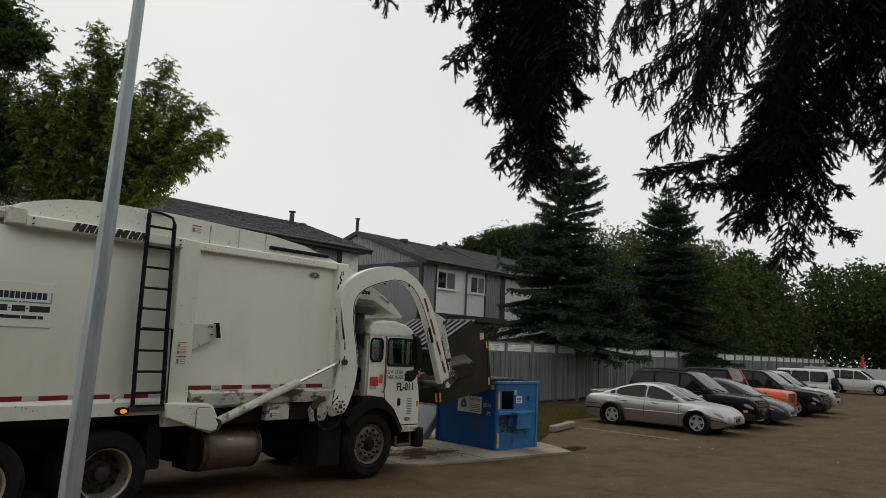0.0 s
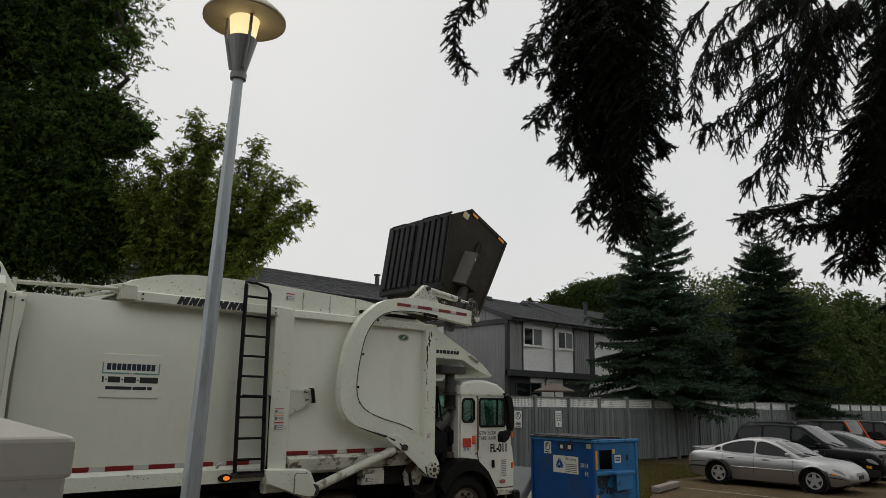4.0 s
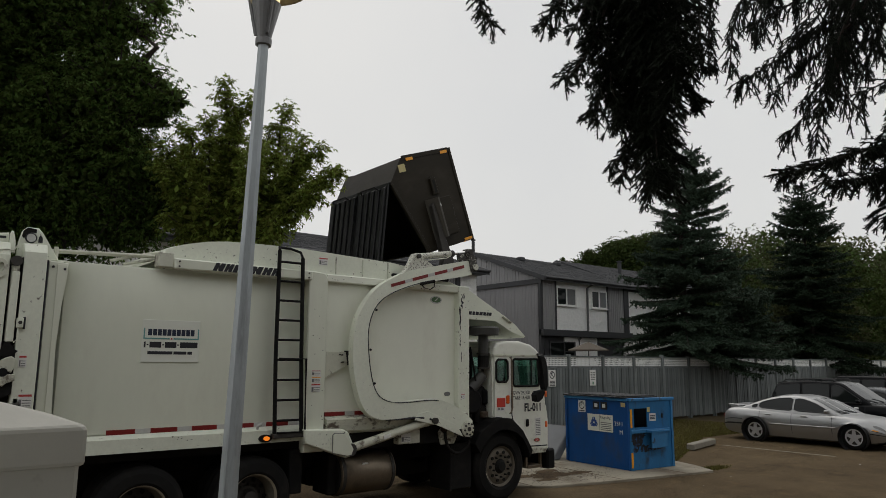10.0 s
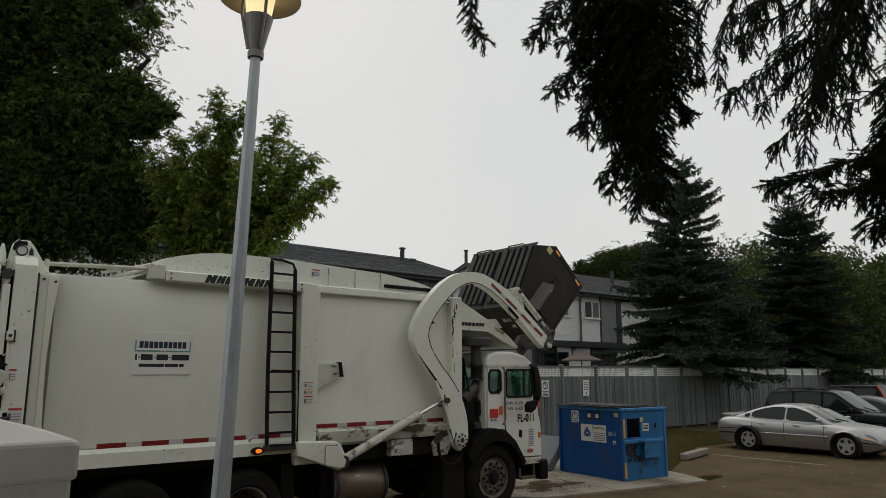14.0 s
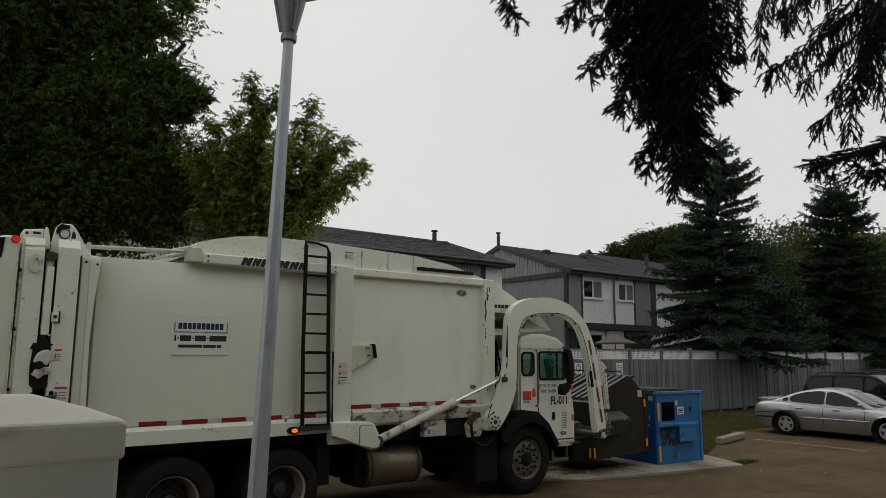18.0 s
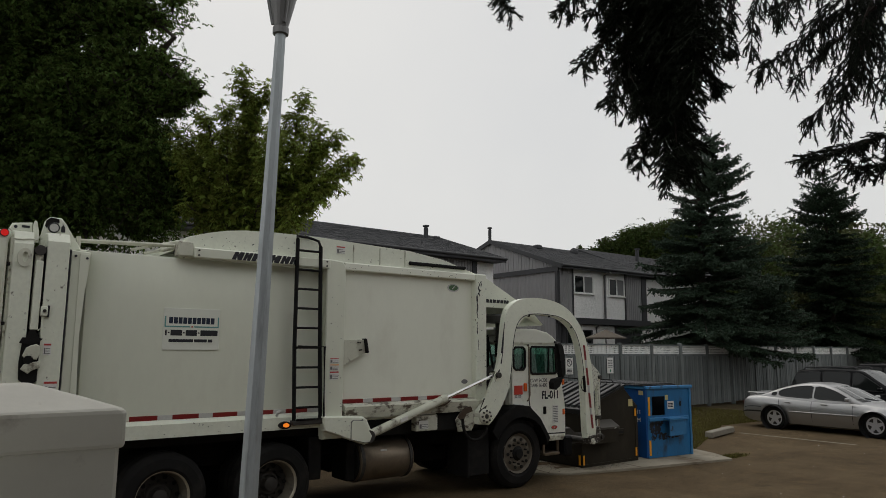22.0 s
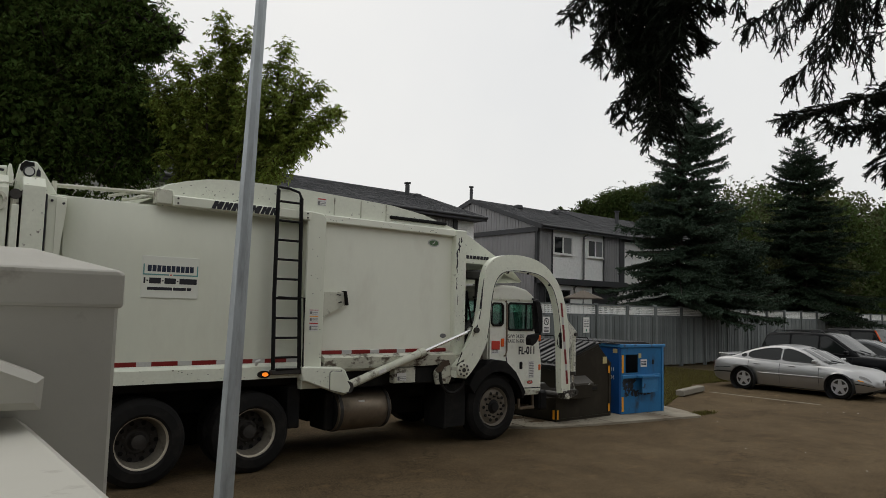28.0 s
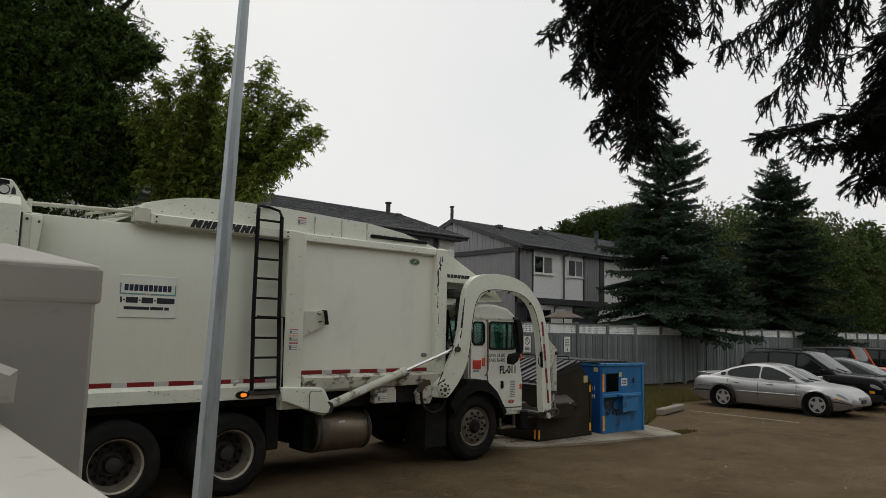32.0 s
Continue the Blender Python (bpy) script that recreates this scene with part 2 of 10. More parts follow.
M_RIM = mat("truck_rim_steel", (0.20, 0.18, 0.145), 0.5, metal=0.2, var=0.25, scale=8, fine=40, fine_var=0.25, bump=0.15, stain=(0.06, 0.05, 0.04), stain_amount=0.9, stain_scale=7)
M_HUB = mat("dark_hub_steel", (0.05, 0.046, 0.042), 0.6, metal=0.4, var=0.4, scale=10, fine=50, fine_var=0.3, bump=0.2)
M_CHROME = mat("steel_rod_chrome", (0.75, 0.75, 0.74), 0.2, metal=1.0, var=0.05, fine_var=0.03, bump=0.0)
M_TANK = mat("dirty_aluminium_tank", (0.235, 0.19, 0.14), 0.40, metal=0.65, var=0.3, scale=3, fine=30, fine_var=0.2, bump=0.1, stain=(0.11, 0.09, 0.065), stain_amount=0.85, stain_scale=3)
M_DUCT = mat("grey_duct", (0.055, 0.055, 0.053), 0.5, var=0.2, scale=4, stain=(0.05, 0.045, 0.04), stain_amount=0.6, stain_scale=4)
M_RED = mat("red_reflector", (0.19, 0.013, 0.011), 0.35, var=0.15, scale=6, bump=0.0)
M_SILVER_TAPE = mat("silver_reflector", (0.50, 0.50, 0.48), 0.35, var=0.15, scale=6, bump=0.0)
M_ORANGE = plain("orange_reflector", (0.88, 0.36, 0.015), 0.35)
M_AMBER_ON = plain("amber_lamp_lit", (0.95, 0.24, 0.02), 0.3, glow=0.75)
M_RED_ON = plain("red_lamp_lit", (0.6, 0.012, 0.01), 0.3, glow=0.45)
M_STICKER = plain("sticker_white", (0.72, 0.72, 0.69), 0.45)
M_STICKER_SILVER = mat("sign_panel_white", (0.72, 0.735, 0.66), 0.4, var=0.06, fine_var=0.03, bump=0.0)
M_CHIPPED = mat("chipped_white_steel", (0.62, 0.62, 0.54), 0.5, var=0.15, scale=4, fine=25, fine_var=0.15, bump=0.1, stain=(0.03, 0.024, 0.02), stain_amount=0.95, stain_scale=48, stain_from=0.55, stain_to=0.60)
M_SILL = mat("rust_streaked_white_steel", (0.60, 0.60, 0.51), 0.5, var=0.2, scale=3, fine=25, fine_var=0.2, bump=0.1, stretch=(1, 1, 1.8), stain=(0.060, 0.038, 0.024), stain_amount=0.95, stain_scale=5.5, stain_from=0.50, stain_to=0.62)
M_RUST = mat("rusty_steel", (0.075, 0.050, 0.034), 0.6, metal=0.2, var=0.4, scale=6, fine=30, fine_var=0.3, bump=0.2, stain=(0.26, 0.23, 0.18), stain_amount=0.7, stain_scale=9, stain_from=0.56, stain_to=0.64)
M_SCRAPED_LINK = mat("scraped_black_link", (0.045, 0.04, 0.036), 0.5, metal=0.2, var=0.3, scale=6, fine=30, fine_var=0.3, bump=0.15, stain=(0.52, 0.52, 0.45), stain_amount=0.9, stain_scale=34, stain_from=0.56, stain_to=0.62)
M_SIGN_BLUE = plain("sign_blue", (0.015, 0.07, 0.30), 0.45)
M_INK = plain("black_ink", (0.012, 0.013, 0.018), 0.6)
M_NAVY = plain("navy_ink", (0.010, 0.019, 0.045), 0.6)
M_TEAL = plain("teal_ink", (0.12, 0.30, 0.29), 0.5)
M_INK_RED = plain("red_ink", (0.45, 0.05, 0.04), 0.5)
M_INK_GREY = plain("grey_ink", (0.16, 0.16, 0.16), 0.6)
M_GREEN = plain("green_badge", (0.06, 0.13, 0.05), 0.4)
M_CAB_GLASS = pane_mat("cab_glass", (0.60, 0.80, 0.73), 0.82)
M_DARK_GLASS = plain("dark_window_glass", (0.010, 0.013, 0.013), 0.05, spec=0.17)
M_SCREEN_GLASS = plain("windscreen_glass", (0.020, 0.024, 0.025), 0.06, spec=0.20)
M_CAR_GLASS = plain("car_side_glass", (0.012, 0.014, 0.014), 0.04, spec=0.32)
M_SEAT = plain("cab_lining", (0.035, 0.034, 0.033), 0.8)
M_BROWN_GLOSS = mat("glossy_brown_paint", (0.030, 0.026, 0.020), 0.28, var=0.3, scale=1.6, fine=22, fine_var=0.2, bump=0.04, stretch=(1, 1, 0.6), stain=(0.055, 0.046, 0.034), stain_amount=0.4, stain_scale=2.6, spec=0.5)
M_BROWN = mat("brown_bin_paint", (0.026, 0.022, 0.0155), 0.5, var=0.3, scale=1.6, fine=22, fine_var=0.2, bump=0.08, stretch=(1, 1, 0.6), stain=(0.055, 0.046, 0.034), stain_amount=0.5, stain_scale=2.6, spec=0.14)
M_HOOD = mat("paler_brown_steel", (0.066, 0.060, 0.050), 0.42, metal=0.2, var=0.3, scale=5, fine=25, fine_var=0.25, bump=0.08)
# blue of the walls turned from the light, their shade in the colour
M_BLUE = mat("shaded_blue_bin_paint", (0.008, 0.072, 0.250), 0.5, spec=0.22, var=0.3, scale=2, fine=20, fine_var=0.15, bump=0.06, stretch=(1, 1, 0.6), stain=(0.05, 0.06, 0.075), stain_amount=0.6, stain_scale=2.4)
M_BLUE_WORN = mat("scuffed_blue_paint", (0.03, 0.185, 0.41), 0.55, var=0.3, scale=4, fine=25, fine_var=0.2, bump=0.1, stain=(0.03, 0.03, 0.032), stain_amount=0.9, stain_scale=6, stain_from=0.6, stain_to=0.7)
# the bin's blue again, lightened for its lit -y side, with grime
M_BLUE_LIT_FACE = mat("lit_weathered_blue_paint", (0.022, 0.150, 0.345), 0.5, spec=0.3, var=0.35, scale=2.5, fine=22, fine_var=0.2, bump=0.08, stretch=(1, 1, 0.5), stain=(0.035, 0.05, 0.065), stain_amount=0.8, stain_scale=3.2, stain_from=0.54, stain_to=0.7)
M_SCRAPED = mat("scraped_dark_steel", (0.022, 0.024, 0.028), 0.55, metal=0.3, var=0.5, scale=9, fine=40, fine_var=0.5, bump=0.15, stain=(0.03, 0.13, 0.33), stain_amount=0.9, stain_scale=14, stain_from=0.56, stain_to=0.6)
M_LID = mat("black_plastic_lid", (0.011, 0.0112, 0.012), 0.45, spec=0.3, var=0.25, scale=3, fine=20, fine_var=0.2, bump=0.05, stain=(0.04, 0.04, 0.04), stain_amount=0.45, stain_scale=3)
M_INSIDE = plain("bin_inside", (0.006, 0.006, 0.006), 0.9)
M_FENCE = mat("weathered_grey_fence", (0.166, 0.181, 0.180), 0.9, var=0.5, scale=0.8, fine=9, fine_var=0.5, bump=0.3, stretch=(7, 7, 0.45), stain=(0.062, 0.058, 0.05), stain_amount=0.8, stain_scale=0.7, rand=0.24, spec=0.1)
M_LATTICE = mat("white_lattice", (0.78, 0.79, 0.77), 0.6, var=0.1, scale=3, bump=0.05)
M_VINYL = mat("white_vinyl", (0.60, 0.59, 0.525), 0.42, var=0.10, scale=9, fine=60, fine_var=0.04, bump=0.02, stain=(0.22, 0.19, 0.15), stain_amount=0.6, stain_scale=22, stain_from=0.60, stain_to=0.72)
M_GALV = mat("galvanised_pole", (0.435, 0.475, 0.495), 0.42, metal=0.35, var=0.22, scale=2.5, fine=30, fine_var=0.14, bump=0.05, stretch=(6, 6, 1), stain=(0.20, 0.205, 0.21), stain_amount=0.6, stain_scale=2.0)
M_LAMP_CONE = mat("lamp_grey_metal", (0.19, 0.19, 0.19), 0.38, metal=0.5, var=0.12, scale=6, bump=0.02)
M_LAMP_SHADE = mat("cream_lamp_shade", (0.56, 0.49, 0.36), 0.5, var=0.08, scale=4, bump=0.0)
M_LAMP_GLASS = plain("lamp_glass_lit", (1.0, 0.80, 0.42), 0.3, glow=1.0)
M_STUCCO = mat("white_stucco", (0.90, 0.90, 0.88), 0.9, var=0.06, scale=0.9, fine=7, fine_var=0.16, bump=1.0, bump_depth=0.05)
M_BLIND = mat("window_blind", (0.16, 0.165, 0.165), 0.5, var=0.2, scale=3, spec=0.3)
M_RIM_DARK = mat("brown_wheel_disc", (0.135, 0.115, 0.088), 0.6, metal=0.2, var=0.3, scale=9, fine=40, fine_var=0.3, bump=0.2)
M_SIDING = mat("grey_siding", (0.265, 0.262, 0.268), 0.6, var=0.12, scale=1.0, fine=10, fine_var=0.06, bump=0.03)
M_TRIM = mat("dark_house_trim", (0.038, 0.039, 0.043), 0.65, var=0.2, scale=2, bump=0.05)
M_SHINGLE = mat("dark_grey_shingles", (0.055, 0.056, 0.06), 0.9, var=0.3, scale=1.0, fine=9, fine_var=0.45, bump=0.6, stretch=(1, 3, 3))
M_SHINGLE_PIECE = mat("dark_grey_shingle_row", (0.055, 0.056, 0.06), 0.9, var=0.35, scale=2.0, fine=14, fine_var=0.35, bump=0.4, stretch=(3, 1, 1), rand=0.12, island=0.2)
M_WIN_FRAME = plain("white_window_frame", (0.82, 0.82, 0.80), 0.5)
M_BARK = mat("tree_bark", (0.055, 0.044, 0.034), 0.95, var=0.35, scale=6, fine=40, fine_var=0.4, bump=0.6, stretch=(3, 3, 0.7))
M_BARK_DARK = mat("spruce_bark", (0.030, 0.023, 0.018), 0.95, var=0.3, scale=6, fine=40, fine_var=0.3, bump=0.5)
# leaf like the box elder's, with the shade on it put into the colour
M_LEAF_SHADED = leaf_mat("shade_darkened_leaves", (0.076, 0.117, 0.029), 0.8, 0.5)
M_LEAF_B = leaf_mat("box_elder_leaves", (0.165, 0.205, 0.042), 0.65, 0.6)
M_LEAF_C = leaf_mat("far_leaves", (0.055, 0.080, 0.022), 0.45, 0.3)
M_LEAF_D = leaf_mat("far_poplar_leaves", (0.085, 0.098, 0.042), 0.4, 0.35)
M_NEEDLE = leaf_mat("spruce_needles", (0.026, 0.043, 0.025), 0.5, 0.0)
M_NEEDLE_TIP = leaf_mat("blue_spruce_needles", (0.052, 0.080, 0.054), 0.5, 0.0)
# near-black needles: the shade of the close boughs is put into the colour
M_NEEDLE_NEAR = leaf_mat("shade_dark_near_needles", (0.010, 0.0135, 0.008), 0.5, 0.0)
M_CAR_SILVER = mat("silver_car_paint", (0.40, 0.40, 0.40), 0.33, metal=0.8, var=0.04, fine_var=0.02, bump=0.0, stain=(0.30, 0.28, 0.25), stain_amount=0.25, stain_scale=2)
M_CAR_BLACK = mat("black_car_paint", (0.006, 0.0065, 0.0075), 0.2, var=0.1, fine_var=0.03, bump=0.0, spec=0.08)
M_CAR_GREY = mat("dark_grey_car_paint", (0.05, 0.055, 0.06), 0.25, metal=0.25, var=0.05, fine_var=0.03, bump=0.0)
M_CAR_ORANGE = mat("orange_car_paint", (0.66, 0.085, 0.008), 0.3, var=0.05, fine_var=0.03, bump=0.0)
M_CAR_WHITE = mat("white_car_paint", (0.62, 0.63, 0.63), 0.3, var=0.05, fine_var=0.03, bump=0.0)
M_ALLOY = mat("alloy_wheel", (0.62, 0.62, 0.63), 0.35, metal=0.7, var=0.15, bump=0.0)
M_CLEAR_LAMP = plain("headlight_lens", (0.22, 0.22, 0.22), 0.12)
M_TAIL = plain("tail_light_red", (0.30, 0.012, 0.012), 0.2)
M_TRIMPLASTIC = plain("black_trim_plastic", (0.02, 0.02, 0.021), 0.6)
M_UMBRELLA = mat("taupe_canvas", (0.115, 0.095, 0.075), 0.9, var=0.1, bump=0.1)
M_MATTRESS = mat("grey_mattress", (0.21, 0.215, 0.225), 0.9, var=0.15, scale=3, bump=0.15)
M_STOP = mat("concrete_wheel_stop", (0.235, 0.215, 0.175), 0.9, var=0.25, scale=5, fine=40, fine_var=0.2, bump=0.4)
M_LINE = mat("worn_white_line", (0.21, 0.185, 0.14), 0.85, var=0.4, scale=2.5, fine=20, fine_var=0.4, bump=0.1)
# vinyl darkened in colour for upward faces, to offset the light there
M_VINYL_TOP = mat("vinyl_darkened_top", (0.53, 0.52, 0.47), 0.6, spec=0.2, var=0.12, scale=14, fine=80, fine_var=0.08, bump=0.04, stain=(0.22, 0.19, 0.15), stain_amount=0.5, stain_scale=30, stain_from=0.6, stain_to=0.72)
M_OIL = mat("oily_debris", (0.105, 0.075, 0.045), 0.95, spec=0.05, var=0.6, scale=3, fine=20, fine_var=0.6, bump=0.4, stain=(0.05, 0.032, 0.02), stain_amount=0.9, stain_scale=5)
M_BAG = plain("white_rubbish_bag", (0.40, 0.42, 0.42), 0.35)
M_RAG = plain("red_rubbish", (0.42, 0.03, 0.02), 0.6)


# ---------- mesh helpers ----------
ORIGIN = {}


def thing(name, at, label, category, group="", kind=""):
    ob = new(name)
    ob.location = at
    ob.empty_display_size = 0.2
    ORIGIN[ob] = Vector(at)
    return tagged(ob, label, category, group, kind)


def finish(bm, name, mats, smooth=False):
    me = bpy.data.meshes.new(name)
    bmesh.ops.recalc_face_normals(bm, faces=bm.faces)
    bm.to_mesh(me)
    bm.free()
    for m in mats if isinstance(mats, (list, tuple)) else [mats]:
        me.materials.append(m)
    if smooth:
        me.polygons.foreach_set("use_smooth", [True] * len(me.polygons))
    return me


def part(name, bm, material, parent=None, label="", origin=None, smooth=False, kind=""):
    """Links a bmesh, drawn in the world's metres, as one mesh object under a thing or a part."""
    base = ORIGIN[parent] if parent else Vector((0, 0, 0))
    o = Vector(origin) if origin is not None else base
    if o.length:
        bmesh.ops.translate(bm, verts=bm.verts, vec=-o)
    ob = new(name, finish(bm, name, material, smooth))
    ob.location = o - base
    if parent:
        ob.parent = parent
    ORIGIN[ob] = o
    return tagged(ob, label, "", "", kind)


def box(bm, x0, y0, z0, x1, y1, z1, bev=0.0, seg=1):
    vs = [bm.verts.new(p) for p in ((x0, y0, z0), (x1, y0, z0), (x1, y1, z0), (x0, y1, z0), (x0, y0, z1), (x1, y0, z1), (x1, y1, z1), (x0, y1, z1))]
    fs = [bm.faces.new([vs[k] for k in q]) for q in ((0, 3, 2, 1), (4, 5, 6, 7), (0, 1, 5, 4), (1, 2, 6, 5), (2, 3, 7, 6), (3, 0, 4, 7))]
    if bev:
        bmesh.ops.bevel(bm, geom=list({e for f in fs for e in f.edges}), offset=bev, segments=seg, affect="EDGES", profile=0.5)
    return bm


def prism(bm, pts, y0, y1, bev=0.0, seg=1, plane="xz"):
    """A polygon in a plane (xz, yz or xy), run from y0 to y1 along the third axis."""
    def at(p, k):
        return {"xz": (p[0], k, p[1]), "yz": (k, p[0], p[1]), "xy": (p[0], p[1], k)}[plane]
    a, b = [bm.verts.new(at(p, y0)) for p in pts], [bm.verts.new(at(p, y1)) for p in pts]
    n = len(pts)
    fs = [bm.faces.new(a), bm.faces.new(b[::-1])]
    fs += [bm.faces.new((a[k], b[k], b[(k + 1) % n], a[(k + 1) % n])) for k in range(n)]
    if bev:
        rim = {e for f in fs[:2] for e in f.edges}
        bmesh.ops.bevel(bm, geom=list(rim), offset=bev, segments=seg, affect="EDGES", profile=0.5)
    return bm


def tube(bm, path, radii, n=10, closed_ends=True):
    """A round bar along points, with a radius for each or one for all."""
    path = [Vector(p) for p in path]
    if isinstance(radii, (int, float)):
        radii = [radii] * len(path)
    rings = []
    for k, p in enumerate(path):
        d = (path[min(k + 1, len(path) - 1)] - path[max(k - 1, 0)]).normalized()
        side = d.cross(Vector((0, 0, 1)) if abs(d.z) < 0.95 else Vector((1, 0, 0))).normalized()
        up = side.cross(d)
        rings.append([bm.verts.new(p + radii[k] * (math.cos(a) * side + math.sin(a) * up)) for a in (2 * math.pi * j / n for j in range(n))])
    for r, s in zip(rings, rings[1:]):
        for j in range(n):
            bm.faces.new((r[j], r[(j + 1) % n], s[(j + 1) % n], s[j]))
    if closed_ends:
        bm.faces.new(rings[0])
        bm.faces.new(rings[-1][::-1])
    return bm


def lathe(bm, profile, centre, axis="y", n=24, caps=True):
    """Turns (along, radius) pairs round an axis through centre."""
    cx, cy, cz = centre
    rings = []
    for a, r in profile:
        ring = []
        for j in range(n):
            c, s = r * math.cos(2 * math.pi * j / n), r * math.sin(2 * math.pi * j / n)
            ring.append(bm.verts.new({"y": (cx + c, cy + a, cz + s), "z": (cx + c, cy + s, cz + a), "x": (cx + a, cy + c, cz + s)}[axis]))
        rings.append(ring)
    for r, s in zip(rings, rings[1:]):
        for j in range(n):
            bm.faces.new((r[j], r[(j + 1) % n], s[(j + 1) % n], s[j]))
    if caps:
        bm.faces.new(rings[0])
        bm.faces.new(rings[-1][::-1])
    return bm


def text_part(name, words, at, size, material, parent, facing="y", tilt=0.0, squeeze=1.0, label="", bold=False):
    """Letters as a thin mesh; facing y: upright and read from -y; facing x: read from -x."""
    cu = bpy.data.curves.new(name, "FONT")
    cu.offset = 0.033 * size if bold else 0.0
    cu.body, cu.size, cu.extrude, cu.align_x, cu.align_y = words, size, 0.001, "LEFT", "BOTTOM"
    tmp = new("letters", cu)
    dg = bpy.context.evaluated_depsgraph_get()
    me = bpy.data.meshes.new_from_object(tmp.evaluated_get(dg))
    bpy.data.objects.remove(tmp)
    turn = Matrix.Rotation(radians(90), 4, "X") if facing == "y" else Matrix.Rotation(radians(-90), 4, "Z") @ Matrix.Rotation(radians(90), 4, "X")
    me.transform(turn @ Matrix.Diagonal((squeeze, 1, 1, 1)))
    me.materials.clear()
    me.materials.append(material)
    ob = new(name, me)
    ob.parent = parent
    ob.location = Vector(at) - ORIGIN[parent]
    ORIGIN[ob] = Vector(at)
    if tilt:
        ob.rotation_euler = (0, radians(tilt), 0)
    return tagged(ob, label)


def bars(bm, x, z, widths, gap, height, y, rows=1, pitch=0.0):
    """Rows of plain bars that stand for writing that cannot be read, on a face towards -y."""
    for r in range(rows):
        cx = x
        for w in widths:
            box(bm, cx, y - 0.001, z - r * pitch, cx + w, y, z + height - r * pitch)
            cx += w + gap
    return bm


def B():
    return bmesh.new()

# ---------- ground ----------
bm = B()
bmesh.ops.create_grid(bm, x_segments=1, y_segments=1, size=600)
ground = part("ground", bm, M_ASPHALT, label="worn brownish asphalt of the parking lot", kind="structure")
tagged(ground, category="ground", kind="structure")

rng = random.Random(4)
bm = B()
pad_edge = [(8.9, 8.3), (9.9, 7.55), (11.4, 7.18), (12.6, 6.98), (13.98, 6.76), (14.35, 7.4), (14.9, 8.9), (15.4, 11.6), (8.6, 11.9)]
prism(bm, pad_edge, -0.05, 0.045, bev=0.012, plane="xy")
pad = part("pavement", bm, M_CONCRETE, label="cracked pale concrete pad under the dumpsters", kind="structure")
tagged(pad, category="pavement")
bm = B()
prism(bm, [(14.62, 8.25), (15.6, 8.72), (17.4, 9.55), (19.2, 10.2), (20.5, 10.9), (24, 11.3), (60, 11.8), (60, 15.6), (-8, 15.6), (-8, 12.0), (14.9, 12.0)], -0.05, 0.014, plane="xy")
verge = part("grass_verge", bm, M_GRASS, label="patchy dry grass verge in front of the fence", kind="structure")
tagged(verge, category="grass")
for cx, cy, rx, ry, lift in ((10.8, 8.4, 0.55, 0.34, 0.0), (11.45, 8.25, 0.36, 0.16, 0.0012), (10.35, 8.05, 0.30, 0.12, 0.0024), (11.1, 8.8, 0.30, 0.15, 0.0036), (10.2, 8.6, 0.24, 0.17, 0.0048)):
    ring = []
    for k in range(64):
        a = k * math.pi / 32
        r = 0.9 + 0.12 * math.sin(3 * a + cx * 9) + 0.08 * math.sin(7 * a + cy * 5) + rng.uniform(-0.07, 0.07)
        ring.append((cx + rx * r * math.cos(a), cy + ry * r * math.sin(a)))
    bm = B()
    prism(bm, ring, 0.044, 0.0465 + lift, plane="xy")
    tagged(part("debris_patch", bm, M_OIL, label="brown oily dirt left on the pad", kind="structure"), category="dirt")
# joints of the slabs
for a, b2 in (((9.6, 7.75), (10.3, 11.8)), ((11.5, 7.2), (12.0, 11.7)), ((13.2, 6.9), (13.7, 11.6)), ((9.0, 9.6), (15.1, 9.3))):
    bm = B()
    dx, dy = b2[0] - a[0], b2[1] - a[1]
    ln = math.hypot(dx, dy)
    px_, py_ = -dy / ln * 0.012, dx / ln * 0.012
    left, right = [], []
    for k in range(13):
        f = k / 12
        w = rng.uniform(-0.02, 0.02)
        left.append((a[0] + dx * f + px_ + w, a[1] + dy * f + py_ + w * 0.4))
        right.append((a[0] + dx * f - px_ + w, a[1] + dy * f - py_ + w * 0.4))
    prism(bm, left + right[::-1], 0.040, 0.0465, plane="xy")
    tagged(part("slab_joint", bm, M_OIL, pad, "dark crack between the slabs"))


def tufts(name, n, place, height, material, label):
    """Grass as many thin bent blades."""
    verts, faces = [], []
    for _ in range(n):
        x, y, z = place()
        h, a, w = height * rng.uniform(0.5, 1.3), rng.uniform(0, 6.28), rng.uniform(0.008, 0.02)
        lx, ly = rng.uniform(-0.5, 0.5) * h, rng.uniform(-0.5, 0.5) * h
        k = len(verts)
        verts += [(x - w * math.cos(a), y - w * math.sin(a), z), (x + w * math.cos(a), y + w * math.sin(a), z), (x + lx, y + ly, z + h)]
        faces.append((k, k + 1, k + 2))
    me = bpy.data.meshes.new(name)
    me.from_pydata(verts, [], faces)
    me.materials.append(material)
    return tagged(new(name, me), label, "grass", kind="stuff")


def verge_place():
    u = rng.random()
    if u < 0.025:
        return (rng.gauss(14.42, 0.22), rng.gauss(7.05, 0.07), 0.0)
    x = rng.uniform(14.7, 25.5)
    lo = 8.35 + (x - 14.7) * 0.47 if x < 20 else 10.9
    return (x, min(15.0, lo - 0.25 + (rng.expovariate(0.7) if rng.random() < 0.4 else rng.uniform(0, 15.3 - lo))), 0.008)


tufts("grass_tufts", 34000, verge_place, 0.05, M_BLADE, "thin dry grass along the verge")

